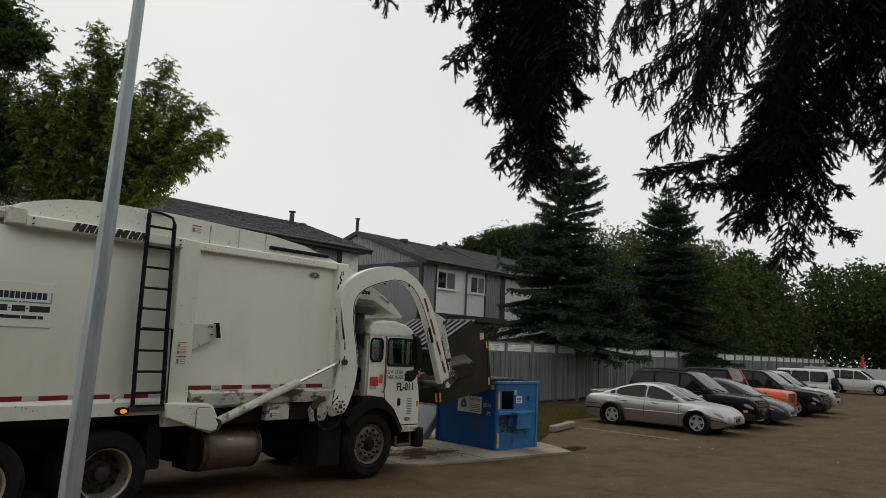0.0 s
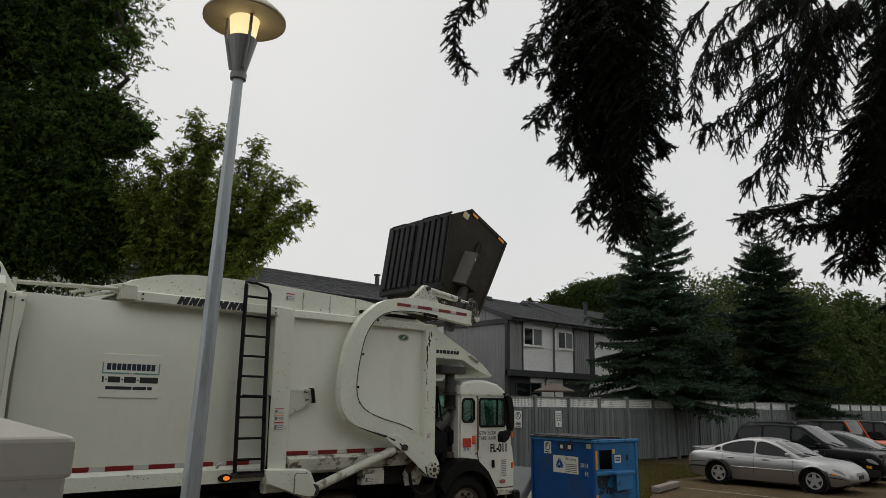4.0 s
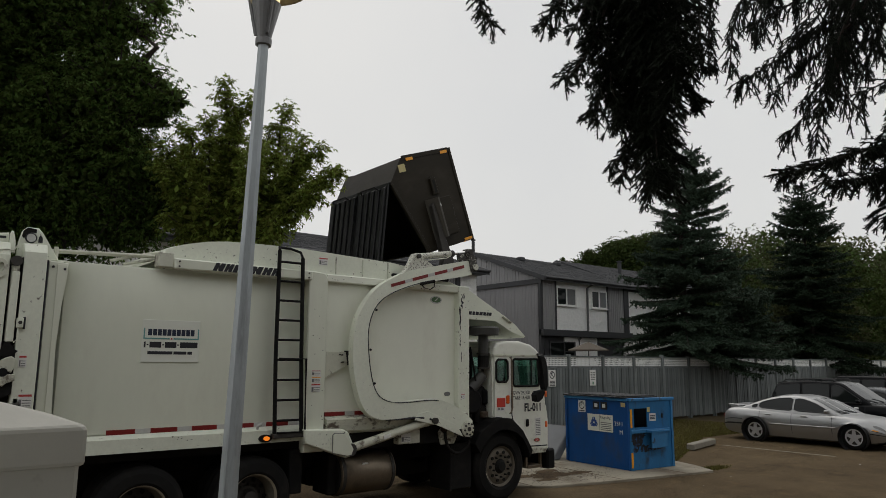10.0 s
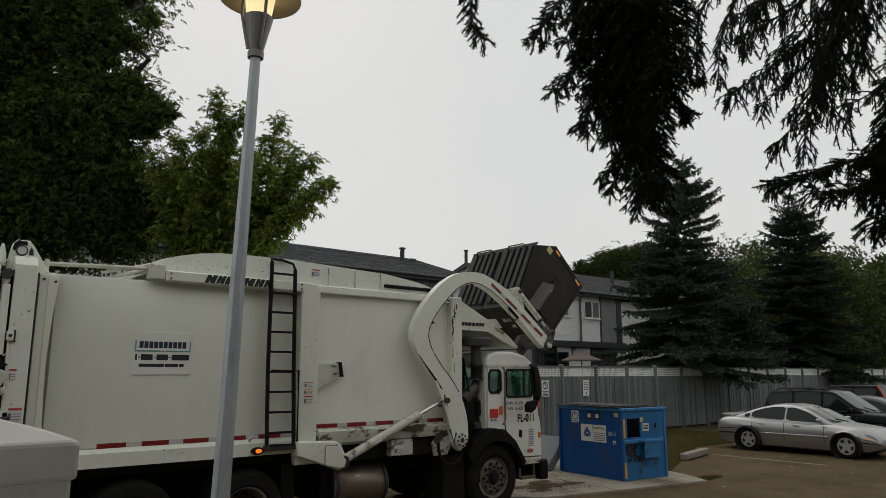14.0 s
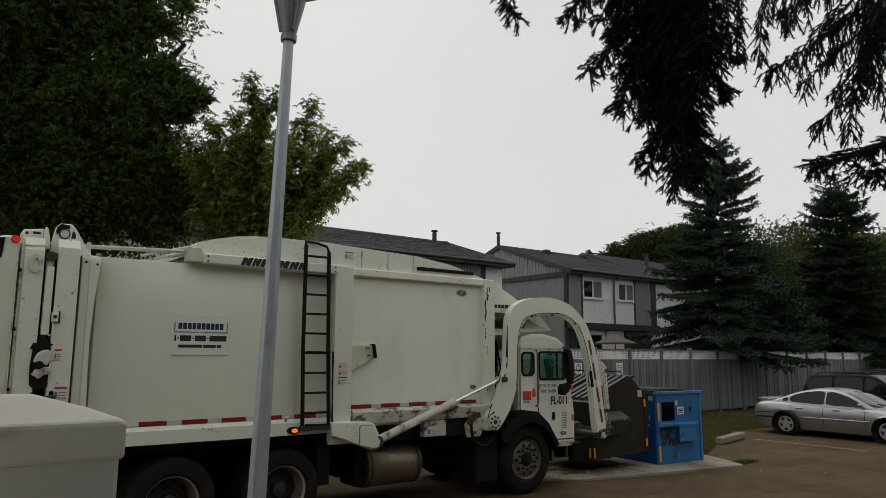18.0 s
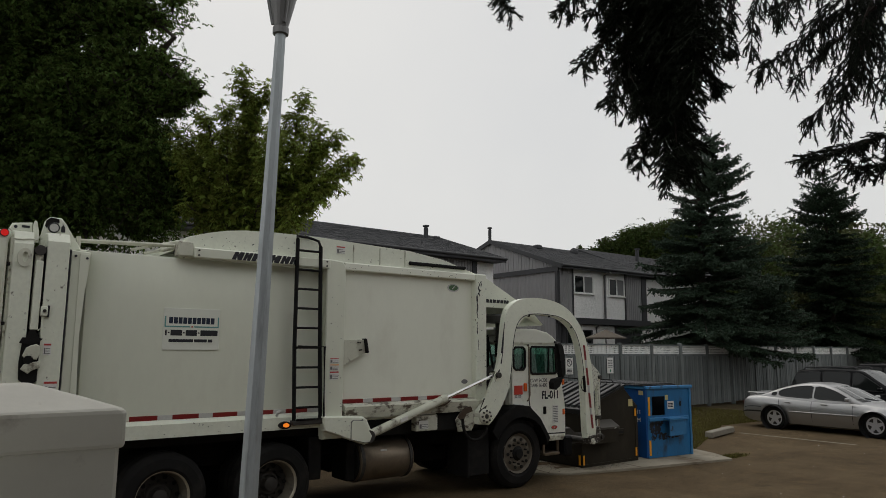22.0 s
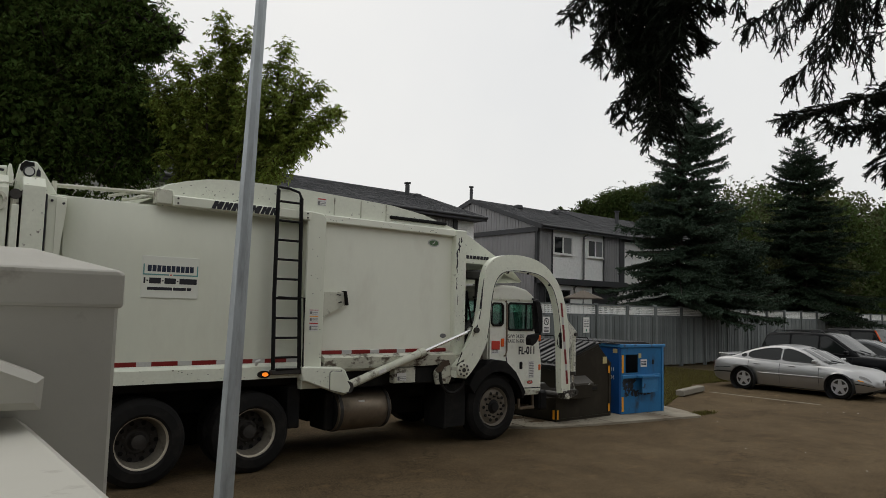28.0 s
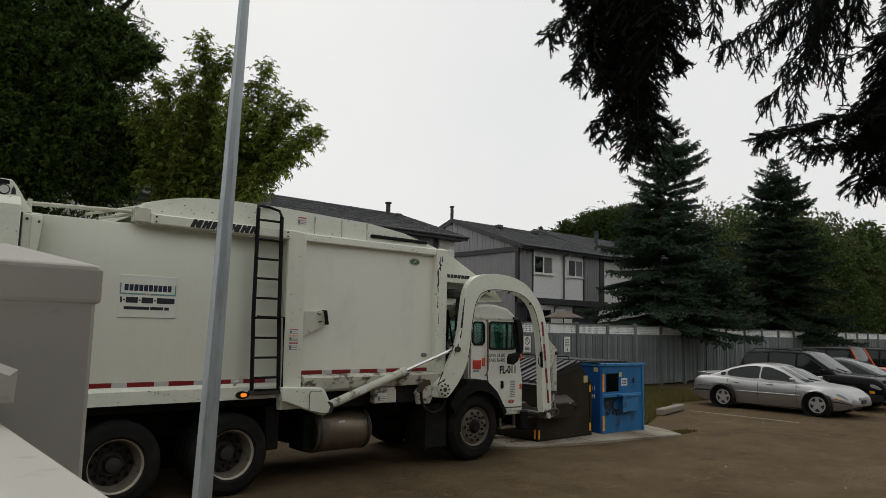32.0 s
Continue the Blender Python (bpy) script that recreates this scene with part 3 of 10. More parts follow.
# litter on the lot
def scatter(name, n, place, size, material, label, category, lift=0.0):
    """Small bits lying flat on the ground, too many to count."""
    verts, faces = [], []
    for _ in range(n):
        x, y = place()
        s, a = size * rng.uniform(0.4, 1.3), rng.uniform(0, 6.28)
        k = len(verts)
        for j, f in enumerate((1.0, 0.6, 1.1, 0.7)):
            verts.append((x + s * f * math.cos(a + j * 1.57), y + s * f * 0.7 * math.sin(a + j * 1.57), lift + 0.004 + 0.012 * s / 0.03 * (j % 2) * rng.random()))
        faces.append((k, k + 1, k + 2, k + 3))
    me = bpy.data.meshes.new(name)
    me.from_pydata(verts, [], faces)
    me.materials.append(material)
    return tagged(new(name, me), label, category, kind="stuff")


scatter("paper_litter", 34, lambda: (rng.uniform(8, 26), rng.uniform(1.0, 7.0)), 0.022, M_STICKER, "small white scraps on the asphalt", "litter")
scatter("leaf_litter", 2600, lambda: (rng.gauss(20.5, 2.6), rng.gauss(8.0, 1.1)), 0.022, mat("dry_leaf_litter", (0.16, 0.115, 0.05), 0.9, var=0.3, island=0.5), "dry leaves and twigs on the asphalt", "litter")
scatter("pad_dirt", 3600, lambda: (rng.gauss(10.9, 0.55), rng.gauss(8.3, 0.40)), 0.014, mat("brown_dirt", (0.05, 0.033, 0.02), 0.95, var=0.3, island=0.6), "brown dirt and scraps on the pad", "dirt", 0.046)
scatter("gravel", 2500, lambda: (rng.uniform(6, 22), rng.uniform(2.0, 7.0)), 0.011, mat("loose_gravel", (0.17, 0.14, 0.10), 0.9, var=0.3, island=0.6), "loose grit on the asphalt", "gravel")

# parking lines
for k, (x, y0, y1) in enumerate(((18.75, 6.3, 9.3),)):
    bm = B()
    box(bm, x - 0.05, y0, 0.0, x + 0.05, y1, 0.005)
    tagged(part("parking_line", bm, M_LINE, label="faded white parking line", kind="structure"), category="marking")

# ---------- fence ----------
FY, FX0, BAY = 15.18, -7.21, 1.881
fence = thing("fence", (25, FY, 0), "tall weathered grey board fence with a white lattice top", "fence", kind="structure")
bays = 44
bm_b = B()
box(bm_b, 0, -0.011, 0, 0.133, 0.011, 1.0)
board_mesh = finish(bm_b, "board", M_FENCE)
rest_boards, rails = B(), B()
for k in range(bays):
    x0 = FX0 + BAY * k
    low = 0.12 + 0.03 * math.sin(k * 1.7)
    bm = B()
    box(bm, x0 - 0.055, FY - 0.095, 0, x0 + 0.055, FY + 0.06, 2.54 + 0.02 * math.sin(k * 2.3), bev=0.012)
    part("fence_post", bm, M_FENCE, fence)
    box(rails, x0 + 0.05, FY - 0.04, 2.06, x0 + BAY - 0.05, FY + 0.04, 2.13)
    box(rails, x0 + 0.05, FY - 0.05, 2.45, x0 + BAY - 0.05, FY + 0.05, 2.50)
    box(rails, x0 + 0.05, FY + 0.035, low, x0 + BAY - 0.05, FY + 0.055, 2.06)
    box(rails, x0 + 0.05, FY - 0.03, 0.26, x0 + BAY - 0.05, FY + 0.03, 0.34)
    bm = B()
    step = 0.0735
    for j in range(int((BAY - 0.1) / step) + 1):
        box(bm, x0 + 0.06 + j * step, FY - 0.012, 2.13, x0 + 0.06 + j * step + 0.036, FY - 0.004, 2.45)
    for j in range(5):
        box(bm, x0 + 0.05, FY - 0.003, 2.14 + j * 0.07, x0 + BAY - 0.05, FY + 0.005, 2.14 + j * 0.07 + 0.034)
    part("lattice_panel", bm, M_LATTICE, fence, "white square lattice")
    for j in range(12):
        bx = x0 + 0.055 + j * 0.148
        z0, z1 = low + rng.uniform(-0.02, 0.02), 2.06
        if 17.0 < bx < 41:
            ob = new("board", board_mesh)
            ob.parent = fence
            ob.matrix_local = Matrix.LocRotScale(Vector((bx - 25 + rng.uniform(-0.005, 0.012), -0.030 + rng.uniform(-0.005, 0.005), z0)), Euler((0, rng.uniform(-0.004, 0.004), 0)), Vector((rng.uniform(0.9, 1.03), 1, z1 - z0)))
        else:
            box(rest_boards, bx, FY - 0.04 + 0.024 * (j % 2), z0, bx + 0.134, FY - 0.018 + 0.024 * (j % 2), z1)
tagged(part("far_boards", rest_boards, M_FENCE, fence), kind="stuff")
part("fence_rail", rails, M_FENCE, fence)


# signs on the fence
def fence_sign(x, z, w, h, label, head):
    s = thing("parking_sign", (x, FY - 0.07, z), label, "sign")
    bm = B()
    box(bm, x - w / 2, FY - 0.085, z - h / 2, x + w / 2, FY - 0.075, z + h / 2, bev=0.004)
    part("plate", bm, M_STICKER, s)
    bm = B()
    if head == "ring":
        r = w * 0.36
        cz = z + h * 0.2
        for a in range(24):
            a0, a1 = a * math.pi / 12, (a + 1) * math.pi / 12
            f = [bm.verts.new((x + q * math.cos(b), FY - 0.088, cz + q * math.sin(b))) for q, b in ((r, a0), (r, a1), (r * 0.78, a1), (r * 0.78, a0))]
            bm.faces.new(f)
        prism(bm, [(x - r * 0.6, cz + r * 0.72), (x - r * 0.72, cz + r * 0.6), (x + r * 0.6, cz - r * 0.72), (x + r * 0.72, cz - r * 0.6)], FY - 0.089, FY - 0.087)
        part("no_parking_symbol", bm, M_INK, s)
        text_part("letter", "P", (x - 0.045, FY - 0.087, cz - 0.07), 0.19, M_INK, s)
        bm = bars(B(), x - w * 0.35, z - h * 0.2, [w * 0.7], 0, 0.025, FY - 0.086, 4, 0.045)
        part("small_print", bm, M_INK, s)
    else:
        bm = bars(bm, x - w * 0.36, z + h * 0.3, [w * 0.3, w * 0.36], 0.02, 0.03, FY - 0.086, 5, 0.06)
        part("small_print", bm, M_INK_GREY, s)
        bm = B()
        prism(bm, [(x - 0.03, z - h * 0.42), (x + 0.03, z - h * 0.42), (x + 0.03, z - h * 0.25), (x - 0.03, z - h * 0.25)], FY - 0.089, FY - 0.086)
        part("mark", bm, plain("sign_green", (0.05, 0.2, 0.12), 0.5), s)


fence_sign(18.2, 1.72, 0.36, 0.56, "white no parking sign screwed to the fence", "ring")
fence_sign(20.36, 1.72, 0.34, 0.56, "pale visitor parking sign with green print", "bars")


# ---------- houses ----------
def window(parent, x0, x1, z0, z1, y):
    """A white sliding window in a wall that faces -y."""
    bm = B()
    for a in ((x0, z0, x1, z0 + 0.07), (x0, z1 - 0.07, x1, z1), (x0, z0 + 0.07, x0 + 0.07, z1 - 0.07), (x1 - 0.07, z0 + 0.07, x1, z1 - 0.07), ((x0 + x1) / 2 - 0.04, z0 + 0.07, (x0 + x1) / 2 + 0.04, z1 - 0.07)):
        box(bm, a[0], y - 0.06, a[1], a[2], y + 0.02, a[3], bev=0.008)
    w = part("window", bm, M_WIN_FRAME, parent, "white-framed sliding window", origin=((x0 + x1) / 2, y, z0))
    for a, b, m in ((x0 + 0.07, (x0 + x1) / 2 - 0.04, M_DARK_GLASS), ((x0 + x1) / 2 + 0.04, x1 - 0.07, M_BLIND)):
        bm = B()
        box(bm, a, y - 0.025, z0 + 0.07, b, y - 0.015, z1 - 0.07)
        part("pane", bm, m, w)
    bm = B()
    box(bm, x0 - 0.04, y - 0.1, z0 - 0.05, x1 + 0.04, y + 0.02, z0, bev=0.01)
    part("sill", bm, M_WIN_FRAME, w)


def ribs(parent, x0, x1, y, z0, z1, along="x", pitch=0.16):
    """Vertical metal siding: a backing sheet with raised ribs."""
    bm = B()
    if along == "x":
        box(bm, x0, y, z0, x1, y + 0.1, z1)
    else:
        box(bm, y, x0, z0, y + 0.1, x1, z1)
    k = x0
    while k < x1 - pitch * 0.5:
        if along == "x":
            prism(bm, [(k, y), (k + pitch * 0.55, y), (k + pitch * 0.42, y - 0.03), (k + pitch * 0.13, y - 0.03)], z0, z1, plane="xy")
        else:
            prism(bm, [(y, k), (y, k + pitch * 0.55), (y - 0.03, k + pitch * 0.42), (y - 0.03, k + pitch * 0.13)], z0, z1, plane="xy")
        k += pitch
    part("siding", bm, M_SIDING, parent, "grey ribbed vertical siding")


def shingle_roof(parent, x0, x1, ye, ze, yr, zr, yb):
    """Two slopes with rows of shingles, thin eaves and fascia boards."""
    roof = None
    bm = B()
    prism(bm, [(ye, ze - 0.16), (ye, ze), (yr, zr), (yb, ze), (yb, ze - 0.16), (yr, zr - 0.18)], x0, x1, plane="yz")
    roof = part("roof", bm, M_SHINGLE, parent, "dark grey shingle roof", origin=(x0, yr, zr))
    rows = int(math.hypot(yr - ye, zr - ze) / 0.19)
    verts, faces = [], []
    r = random.Random(9)
    for k in range(rows):
        f0, f1 = k / rows, (k + 1) / rows
        ya, za, yb2, zb2 = ye + (yr - ye) * f0, ze + (zr - ze) * f0, ye + (yr - ye) * f1, ze + (zr - ze) * f1
        x = x0 - r.random() * 0.8
        while x < x1:
            w = r.uniform(0.28, 0.42)
            a, b = max(x, x0), min(x + w - 0.012, x1)
            if b > a:
                i = len(verts)
                t = 0.022 + r.uniform(-0.004, 0.006)
                verts += [(a, ya, za + 0.004), (b, ya, za + 0.004), (b, ya, za + t), (a, ya, za + t), (b, yb2, zb2 + 0.006), (a, yb2, zb2 + 0.006)]
                faces += [(i, i + 1, i + 2, i + 3), (i + 3, i + 2, i + 4, i + 5)]
            x += w
    me = bpy.data.meshes.new("shingles")
    me.from_pydata([(v[0] - x0, v[1] - yr, v[2] - zr) for v in verts], [], faces)
    me.materials.append(M_SHINGLE_PIECE)
    ob = new("shingles", me)
    ob.parent = roof
    tagged(ob, kind="stuff")
    bm = B()
    box(bm, x0, ye - 0.03, ze - 0.2, x1, ye, ze + 0.01)
    part("fascia", bm, M_TRIM, roof, "dark fascia board")
    bm = B()
    tube(bm, [(x0, ye - 0.07, ze - 0.05), (x1, ye - 0.07, ze - 0.05)], 0.06, 8)
    part("gutter", bm, M_TRIM, roof)
    for xe, d in ((x0, -0.03), (x1, 0.03)):
        bm = B()
        for p, q in (((ye, ze), (yr, zr)), ((yr, zr), (yb, ze))):
            prism(bm, [(p[0], p[1] - 0.22), (p[0], p[1] + 0.02), (q[0], q[1] + 0.02), (q[0], q[1] - 0.22)], min(xe, xe + d), max(xe, xe + d), plane="yz")
        part("rake_board", bm, M_TRIM, roof, "dark rake board")
    return roof


def vent(parent, x, y, z, h, r, cap=True):
    bm = B()
    tube(bm, [(x, y, z), (x, y, z + h)], r, 12)
    if cap:
        tube(bm, [(x, y, z + h + 0.05), (x, y, z + h + 0.12)], r * 1.45, 12)
        tube(bm, [(x, y, z + h), (x, y, z + h + 0.06)], r * 0.7, 8)
    part("flue", bm, M_TRIM, parent, "dark metal flue pipe")


def roof_box(parent, x, y, z):
    bm = B()
    box(bm, x - 0.2, y - 0.2, z - 0.1, x + 0.2, y + 0.2, z + 0.14, bev=0.05)
    part("roof_vent", bm, M_TRIM, parent)


HY, EZ, RY, RZ = 22.0, 6.42, 26.85, 8.22
# the house with the white upper storey
h1 = thing("row_house", (28.5, 26, 0), "two-storey row house with white stucco, grey siding and dark trim", "house", "row houses")
bm = B()
box(bm, 25.2, 22.12, 0, 31.9, 31.6, 6.3)
part("wall", bm, M_STUCCO, h1, "white stucco wall core")
bm = B()
box(bm, 26.13, 22.0, 3.85, 30.15, 22.11, 6.3)
part("stucco_panel", bm, M_STUCCO, h1, "rough white stucco")
ribs(h1, 25.16, 26.1, 22.0, 3.85, 6.3)
ribs(h1, 30.18, 31.6, 22.0, 3.85, 6.3)
ribs(h1, 22.05, 31.5, 25.08, 0.4, 6.12, along="y", pitch=0.2)
bm = B()
prism(bm, [(21.6, 6.3), (26.85, 8.16), (32.1, 6.3)], 25.02, 25.14, plane="yz")
part("gable", bm, M_SIDING, h1)
bm = B()
k = 22.3
while k < 31.4:
    top = 6.3 + (8.16 - 6.3) * (1 - abs(k - 26.85) / 5.25)
    box(bm, 24.99, k, 6.34, 25.02, k + 0.11, top - 0.06)
    k += 0.2
part("gable_ribs", bm, M_SIDING, h1)
bm = B()
box(bm, 24.96, 21.9, 6.1, 25.07, 31.7, 6.34)
box(bm, 24.97, 21.96, 0.3, 25.15, 22.12, 6.1)
box(bm, 26.02, 21.95, 3.85, 26.13, 22.02, 6.3)
box(bm, 30.13, 21.95, 3.85, 30.22, 22.02, 6.3)
box(bm, 31.55, 21.93, 3.85, 31.95, 22.1, 6.3)
box(bm, 24.97, 21.75, 3.55, 31.98, 22.1, 3.85)
part("trim", bm, M_TRIM, h1, "dark corner and belt trim")
# lower wall in the dark trim colour, which stands for its shade
bm = B()
box(bm, 25.3, 22.05, 0.3, 31.5, 22.115, 3.55)
part("lower_wall", bm, M_TRIM, h1, "lower storey wall, its shade painted as dark colour")
window(h1, 26.14 + 0.02, 27.62, 5.08, 6.02, 22.0)
window(h1, 28.82, 30.1, 5.07, 6.01, 22.0)
bm = B()
box(bm, 27.52, 22.03, 0.3, 29.27, 22.05, 3.52)
part("stucco_panel", bm, M_STUCCO, h1, "rough white stucco")
bm = B()
for a in ((25.62, 2.1, 25.70, 3.28), (26.66, 2.1, 26.74, 3.28), (27.42, 2.1, 27.52, 3.28), (25.70, 3.22, 27.42, 3.28), (26.74, 2.76, 27.42, 2.82)):
    box(bm, a[0], 21.99, a[1], a[2], 22.05, a[3], bev=0.006)
lw = part("patio_window", bm, M_TRIM, h1, "dark-framed lower window")
part("pane", box(B(), 25.70, 22.03, 2.1, 26.66, 22.045, 3.22), M_DARK_GLASS, lw)
part("pane", box(B(), 26.74, 22.03, 2.1, 27.42, 22.045, 3.22), M_DARK_GLASS, lw)
part("drip_rail", box(B(), 26.70, 21.97, 3.28, 27.55, 22.05, 3.52), M_WIN_FRAME, lw)
bm = B()
tube(bm, [(28.47, 21.55, 6.25), (28.47, 21.93, 6.1), (28.47, 21.93, 3.9), (27.7, 21.9, 3.4), (27.7, 21.9, 2.9)], 0.055, 8)
part("downspout", bm, mat("downspout_paint", (0.13, 0.13, 0.13), 0.5), h1)
shingle_roof(h1, 24.9, 32.2, 21.62, EZ, RY, RZ, 32.25)
vent(h1, 25.03, 27.0, 7.9, 0.93, 0.09)
roof_box(h1, 27.6, 25.9, 7.95)
roof_box(h1, 30.6, 25.9, 7.95)
# the next unit, set back behind the spruce
h3 = thing("row_house", (39, 27, 0), "set-back row house with white stucco and dark roof", "house", "row houses")
bm = B()
box(bm, 31.98, 22.9, 0, 47, 31.6, 6.3)
part("wall", bm, M_STUCCO, h3)
window(h3, 36.4, 37.8, 5.0, 5.95, 22.9)
bm = B()
box(bm, 31.98, 22.8, 3.55, 47, 22.95, 3.85)
part("trim", bm, M_TRIM, h3)
shingle_roof(h3, 32.25, 47.4, 22.2, EZ + 0.15, 27.4, RZ + 0.3, 32.3)
vent(h3, 36.0, 25.5, 7.6, 0.9, 0.12)
# the long house behind the truck
h2 = thing("row_house", (8, 26, 0), "long two-storey row house with dark shingle roof and stucco end", "house", "row houses")
bm = B()
box(bm, -14, 22.12, 0, 20.95, 31.6, 6.15)
part("wall", bm, M_STUCCO, h2)
ribs(h2, 15.0, 19.6, 22.0, 3.85, 6.2)
bm = B()
box(bm, -14, 21.75, 3.55, 21.0, 22.1, 3.85)
box(bm, 19.6, 21.95, 3.85, 19.85, 22.1, 6.2)
part("trim", bm, M_TRIM, h2)
window(h2, 16.4, 17.8, 5.08, 6.02, 21.98)
shingle_roof(h2, -14.2, 21.12, 21.45, 6.34, RY, 8.04, 32.25)
rise2 = 6.18 + (7.86 - 6.18) * (22.12 - 21.45) / (RY - 21.45)
part("gable", prism(B(), [(22.13, 6.10), (22.13, rise2 - 0.01), (RY, 7.85), (31.55, rise2 - 0.01), (31.55, 6.10)], -13.9, 20.93, plane="yz"), M_STUCCO, h2)
part("soffit", box(B(), -14.1, 21.46, 6.15, 21.05, 22.12, 6.176), M_TRIM, h2)
vent(h2, 19.67, 25.6, 7.2, 0.95, 0.11)
roof_box(h2, 20.4, 25.8, 7.68)

# patio umbrella over the fence
um = thing("patio_umbrella", (23.68, 18.0, 0), "taupe patio umbrella standing behind the fence", "umbrella")
bm = B()
tube(bm, [(23.68, 18.0, 0), (23.68, 18.0, 3.08)], 0.022, 8)
part("pole", bm, M_TRIM, um)
bm = B()
n = 8
top = bm.verts.new((23.68, 18.0, 3.14))
ring = [bm.verts.new((23.68 + 0.86 * math.cos(a * math.pi / 4), 18.0 + 0.86 * math.sin(a * math.pi / 4), 2.80)) for a in range(n)]
hem = [bm.verts.new((23.68 + 0.86 * math.cos(a * math.pi / 4), 18.0 + 0.86 * math.sin(a * math.pi / 4), 2.755)) for a in range(n)]
for a in range(n):
    bm.faces.new((top, ring[a], ring[(a + 1) % n]))
    bm.faces.new((ring[a], hem[a], hem[(a + 1) % n], ring[(a + 1) % n]))
part("canopy", bm, M_UMBRELLA, um)

# closed red umbrella behind the far fence
ru = thing("patio_umbrella", (67.5, 10.9, 0), "closed red patio umbrella standing behind the white fence", "umbrella")
part("pole", tube(B(), [(67.5, 10.9, 0), (67.5, 10.9, 2.1)], 0.03, 8), M_TRIM, ru)
part("canopy", lathe(B(), [(1.2, 0.12), (1.5, 0.26), (2.1, 0.24), (2.35, 0.14), (2.75, 0.10), (2.85, 0.01)], (67.5, 10.9, 0), "z", 12), mat("red_canvas", (0.42, 0.035, 0.02), 0.8, var=0.15), ru, "folded red canvas")

# white fence far down the lot
bm = B()
for k in range(16):
    box(bm, 66 + 0.02 * k, 3.5 + k * 1.0, 0.05, 66.06 + 0.02 * k, 4.45 + k * 1.0, 1.85)
    box(bm, 65.97 + 0.02 * k, 3.45 + k * 1.0, 0, 66.1 + 0.02 * k, 3.57 + k * 1.0, 2.0)
tagged(part("white_fence", bm, M_CAR_WHITE, label="white panel fence at the end of the lot", kind="structure"), category="fence")

# plain unseen house blocks behind the camera, added to close the place and block sky light
bm = B()
box(bm, -14, -8.0, 0, 3.2, -2.1, 6.3)
box(bm, 3.2, -14.0, 0, 40, -7.0, 6.3)
prism(bm, [(-8.2, 6.2), (-1.9, 6.2), (-5.0, 8.0)], -14.2, 3.4, plane="yz")
prism(bm, [(-14.2, 6.2), (-6.8, 6.2), (-10.5, 8.2)], 3.4, 40.2, plane="yz")
tagged(part("wall_behind", bm, M_SIDING, label="plain grey wall out of view, added to cut the sky light", kind="structure"), category="wall")

# ---------- refuse truck ----------
TX, TY = 5.5, 8.47
truck = thing("garbage_truck", (TX, TY, 0), "white front-loading garbage truck with black cab steps and ladder", "truck")
YS, YF = 7.2, 9.74


def both(fn):
    for s in (0, 1):
        fn(s)


# body core with a gently bowed side
bm = B()
side = [(7.30, 3.36), (7.297, 3.346), (7.262, 3.18), (7.235, 3.05), (7.215, 2.83), (7.205, 2.6), (7.2, 2.2), (7.2, 1.8), (7.2, 1.44), (7.2, 1.42)]
prism(bm, side + [(YS + YF - y, z) for y, z in side[::-1]], 1.655, 4.66, plane="yz")
part("packer_body", bm, M_WHITE, truck, "smooth white bowed body side", smooth=False)
for p in bpy.data.objects["packer_body"].data.polygons:
    p.use_smooth = abs(p.normal.y) > 0.8
bm = B()
box(bm, 4.66, 7.26, 1.25, 7.5, YF - 0.06, 3.40, bev=0.02)
part("hopper", bm, M_PANEL_LIT, truck)
bm = B()
box(bm, 1.5, 7.35, 1.10, 7.4, YF - 0.15, 1.28)
part("floor_frame", bm, M_CHASSIS, truck)
for y in (7.95, 8.85):
    bm = B()
    box(bm, 0.4, y, 0.72, 9.0, y + 0.14, 1.05, bev=0.01)
    part("chassis_rail", bm, M_CHASSIS, truck)
for x in (1.2, 2.63, 4.01, 5.0, 6.2, 7.2):
    part("crossmember", box(B(), x - 0.12, 8.0, 0.62, x + 0.12, 8.95, 1.0, bev=0.02), M_CHASSIS, truck)
for x in (2.63, 4.01, 8.31):
    ax = part("axle", tube(B(), [(x, 7.5, 0.53), (x, 9.5, 0.53)], 0.1, 12), M_CHASSIS, truck)
    part("differential", lathe(B(), [(-0.2, 0.05), (-0.15, 0.2), (0.15, 0.2), (0.2, 0.05)], (x, 8.47, 0.53), "y", 14), M_CHASSIS, ax)
bm = B()
box(bm, 5.2, 8.0, 0.45, 7.4, 9.4, 1.1, bev=0.03)
part("gearbox", bm, M_CHASSIS, truck)

# sills
bm = B()
prism(bm, [(7.13, 1.215), (7.13, 1.37), (7.19, 1.415), (7.4, 1.415), (7.4, 1.215)], 1.5, 4.66, plane="yz")
part("sill", bm, M_WHITE_WORN, truck, "white sill beam with scuffs")
bm = B()
prism(bm, [(7.13, 1.38), (7.11, 1.46), (7.2, 1.50), (7.4, 1.5), (7.4, 1.30), (7.16, 1.30)], 4.97, 7.5, plane="yz")
part("sill", bm, M_SILL, truck, "white sill beam streaked with rust and grease")
bm = B()
box(bm, 6.2, 7.17, 1.05, 6.6, 7.3, 1.28, bev=0.01)
part("lower_bracket", bm, M_SILL, truck, "rust-stained white bracket plate")
bm = B()
box(bm, 6.62, 7.22, 1.02, 7.45, 7.4, 1.30, bev=0.02)
part("lower_bracket", bm, M_CHASSIS, truck, "black greasy bracket plate")
bm = B()
prism(bm, [(7.0, 1.0), (6.95, 1.18), (7.1, 1.36), (7.3, 1.40), (7.36, 1.2), (7.25, 1.0)], 7.14, 7.20, bev=0.012)
part("pivot_bracket", bm, M_SILL, truck, "greasy pivot bracket")
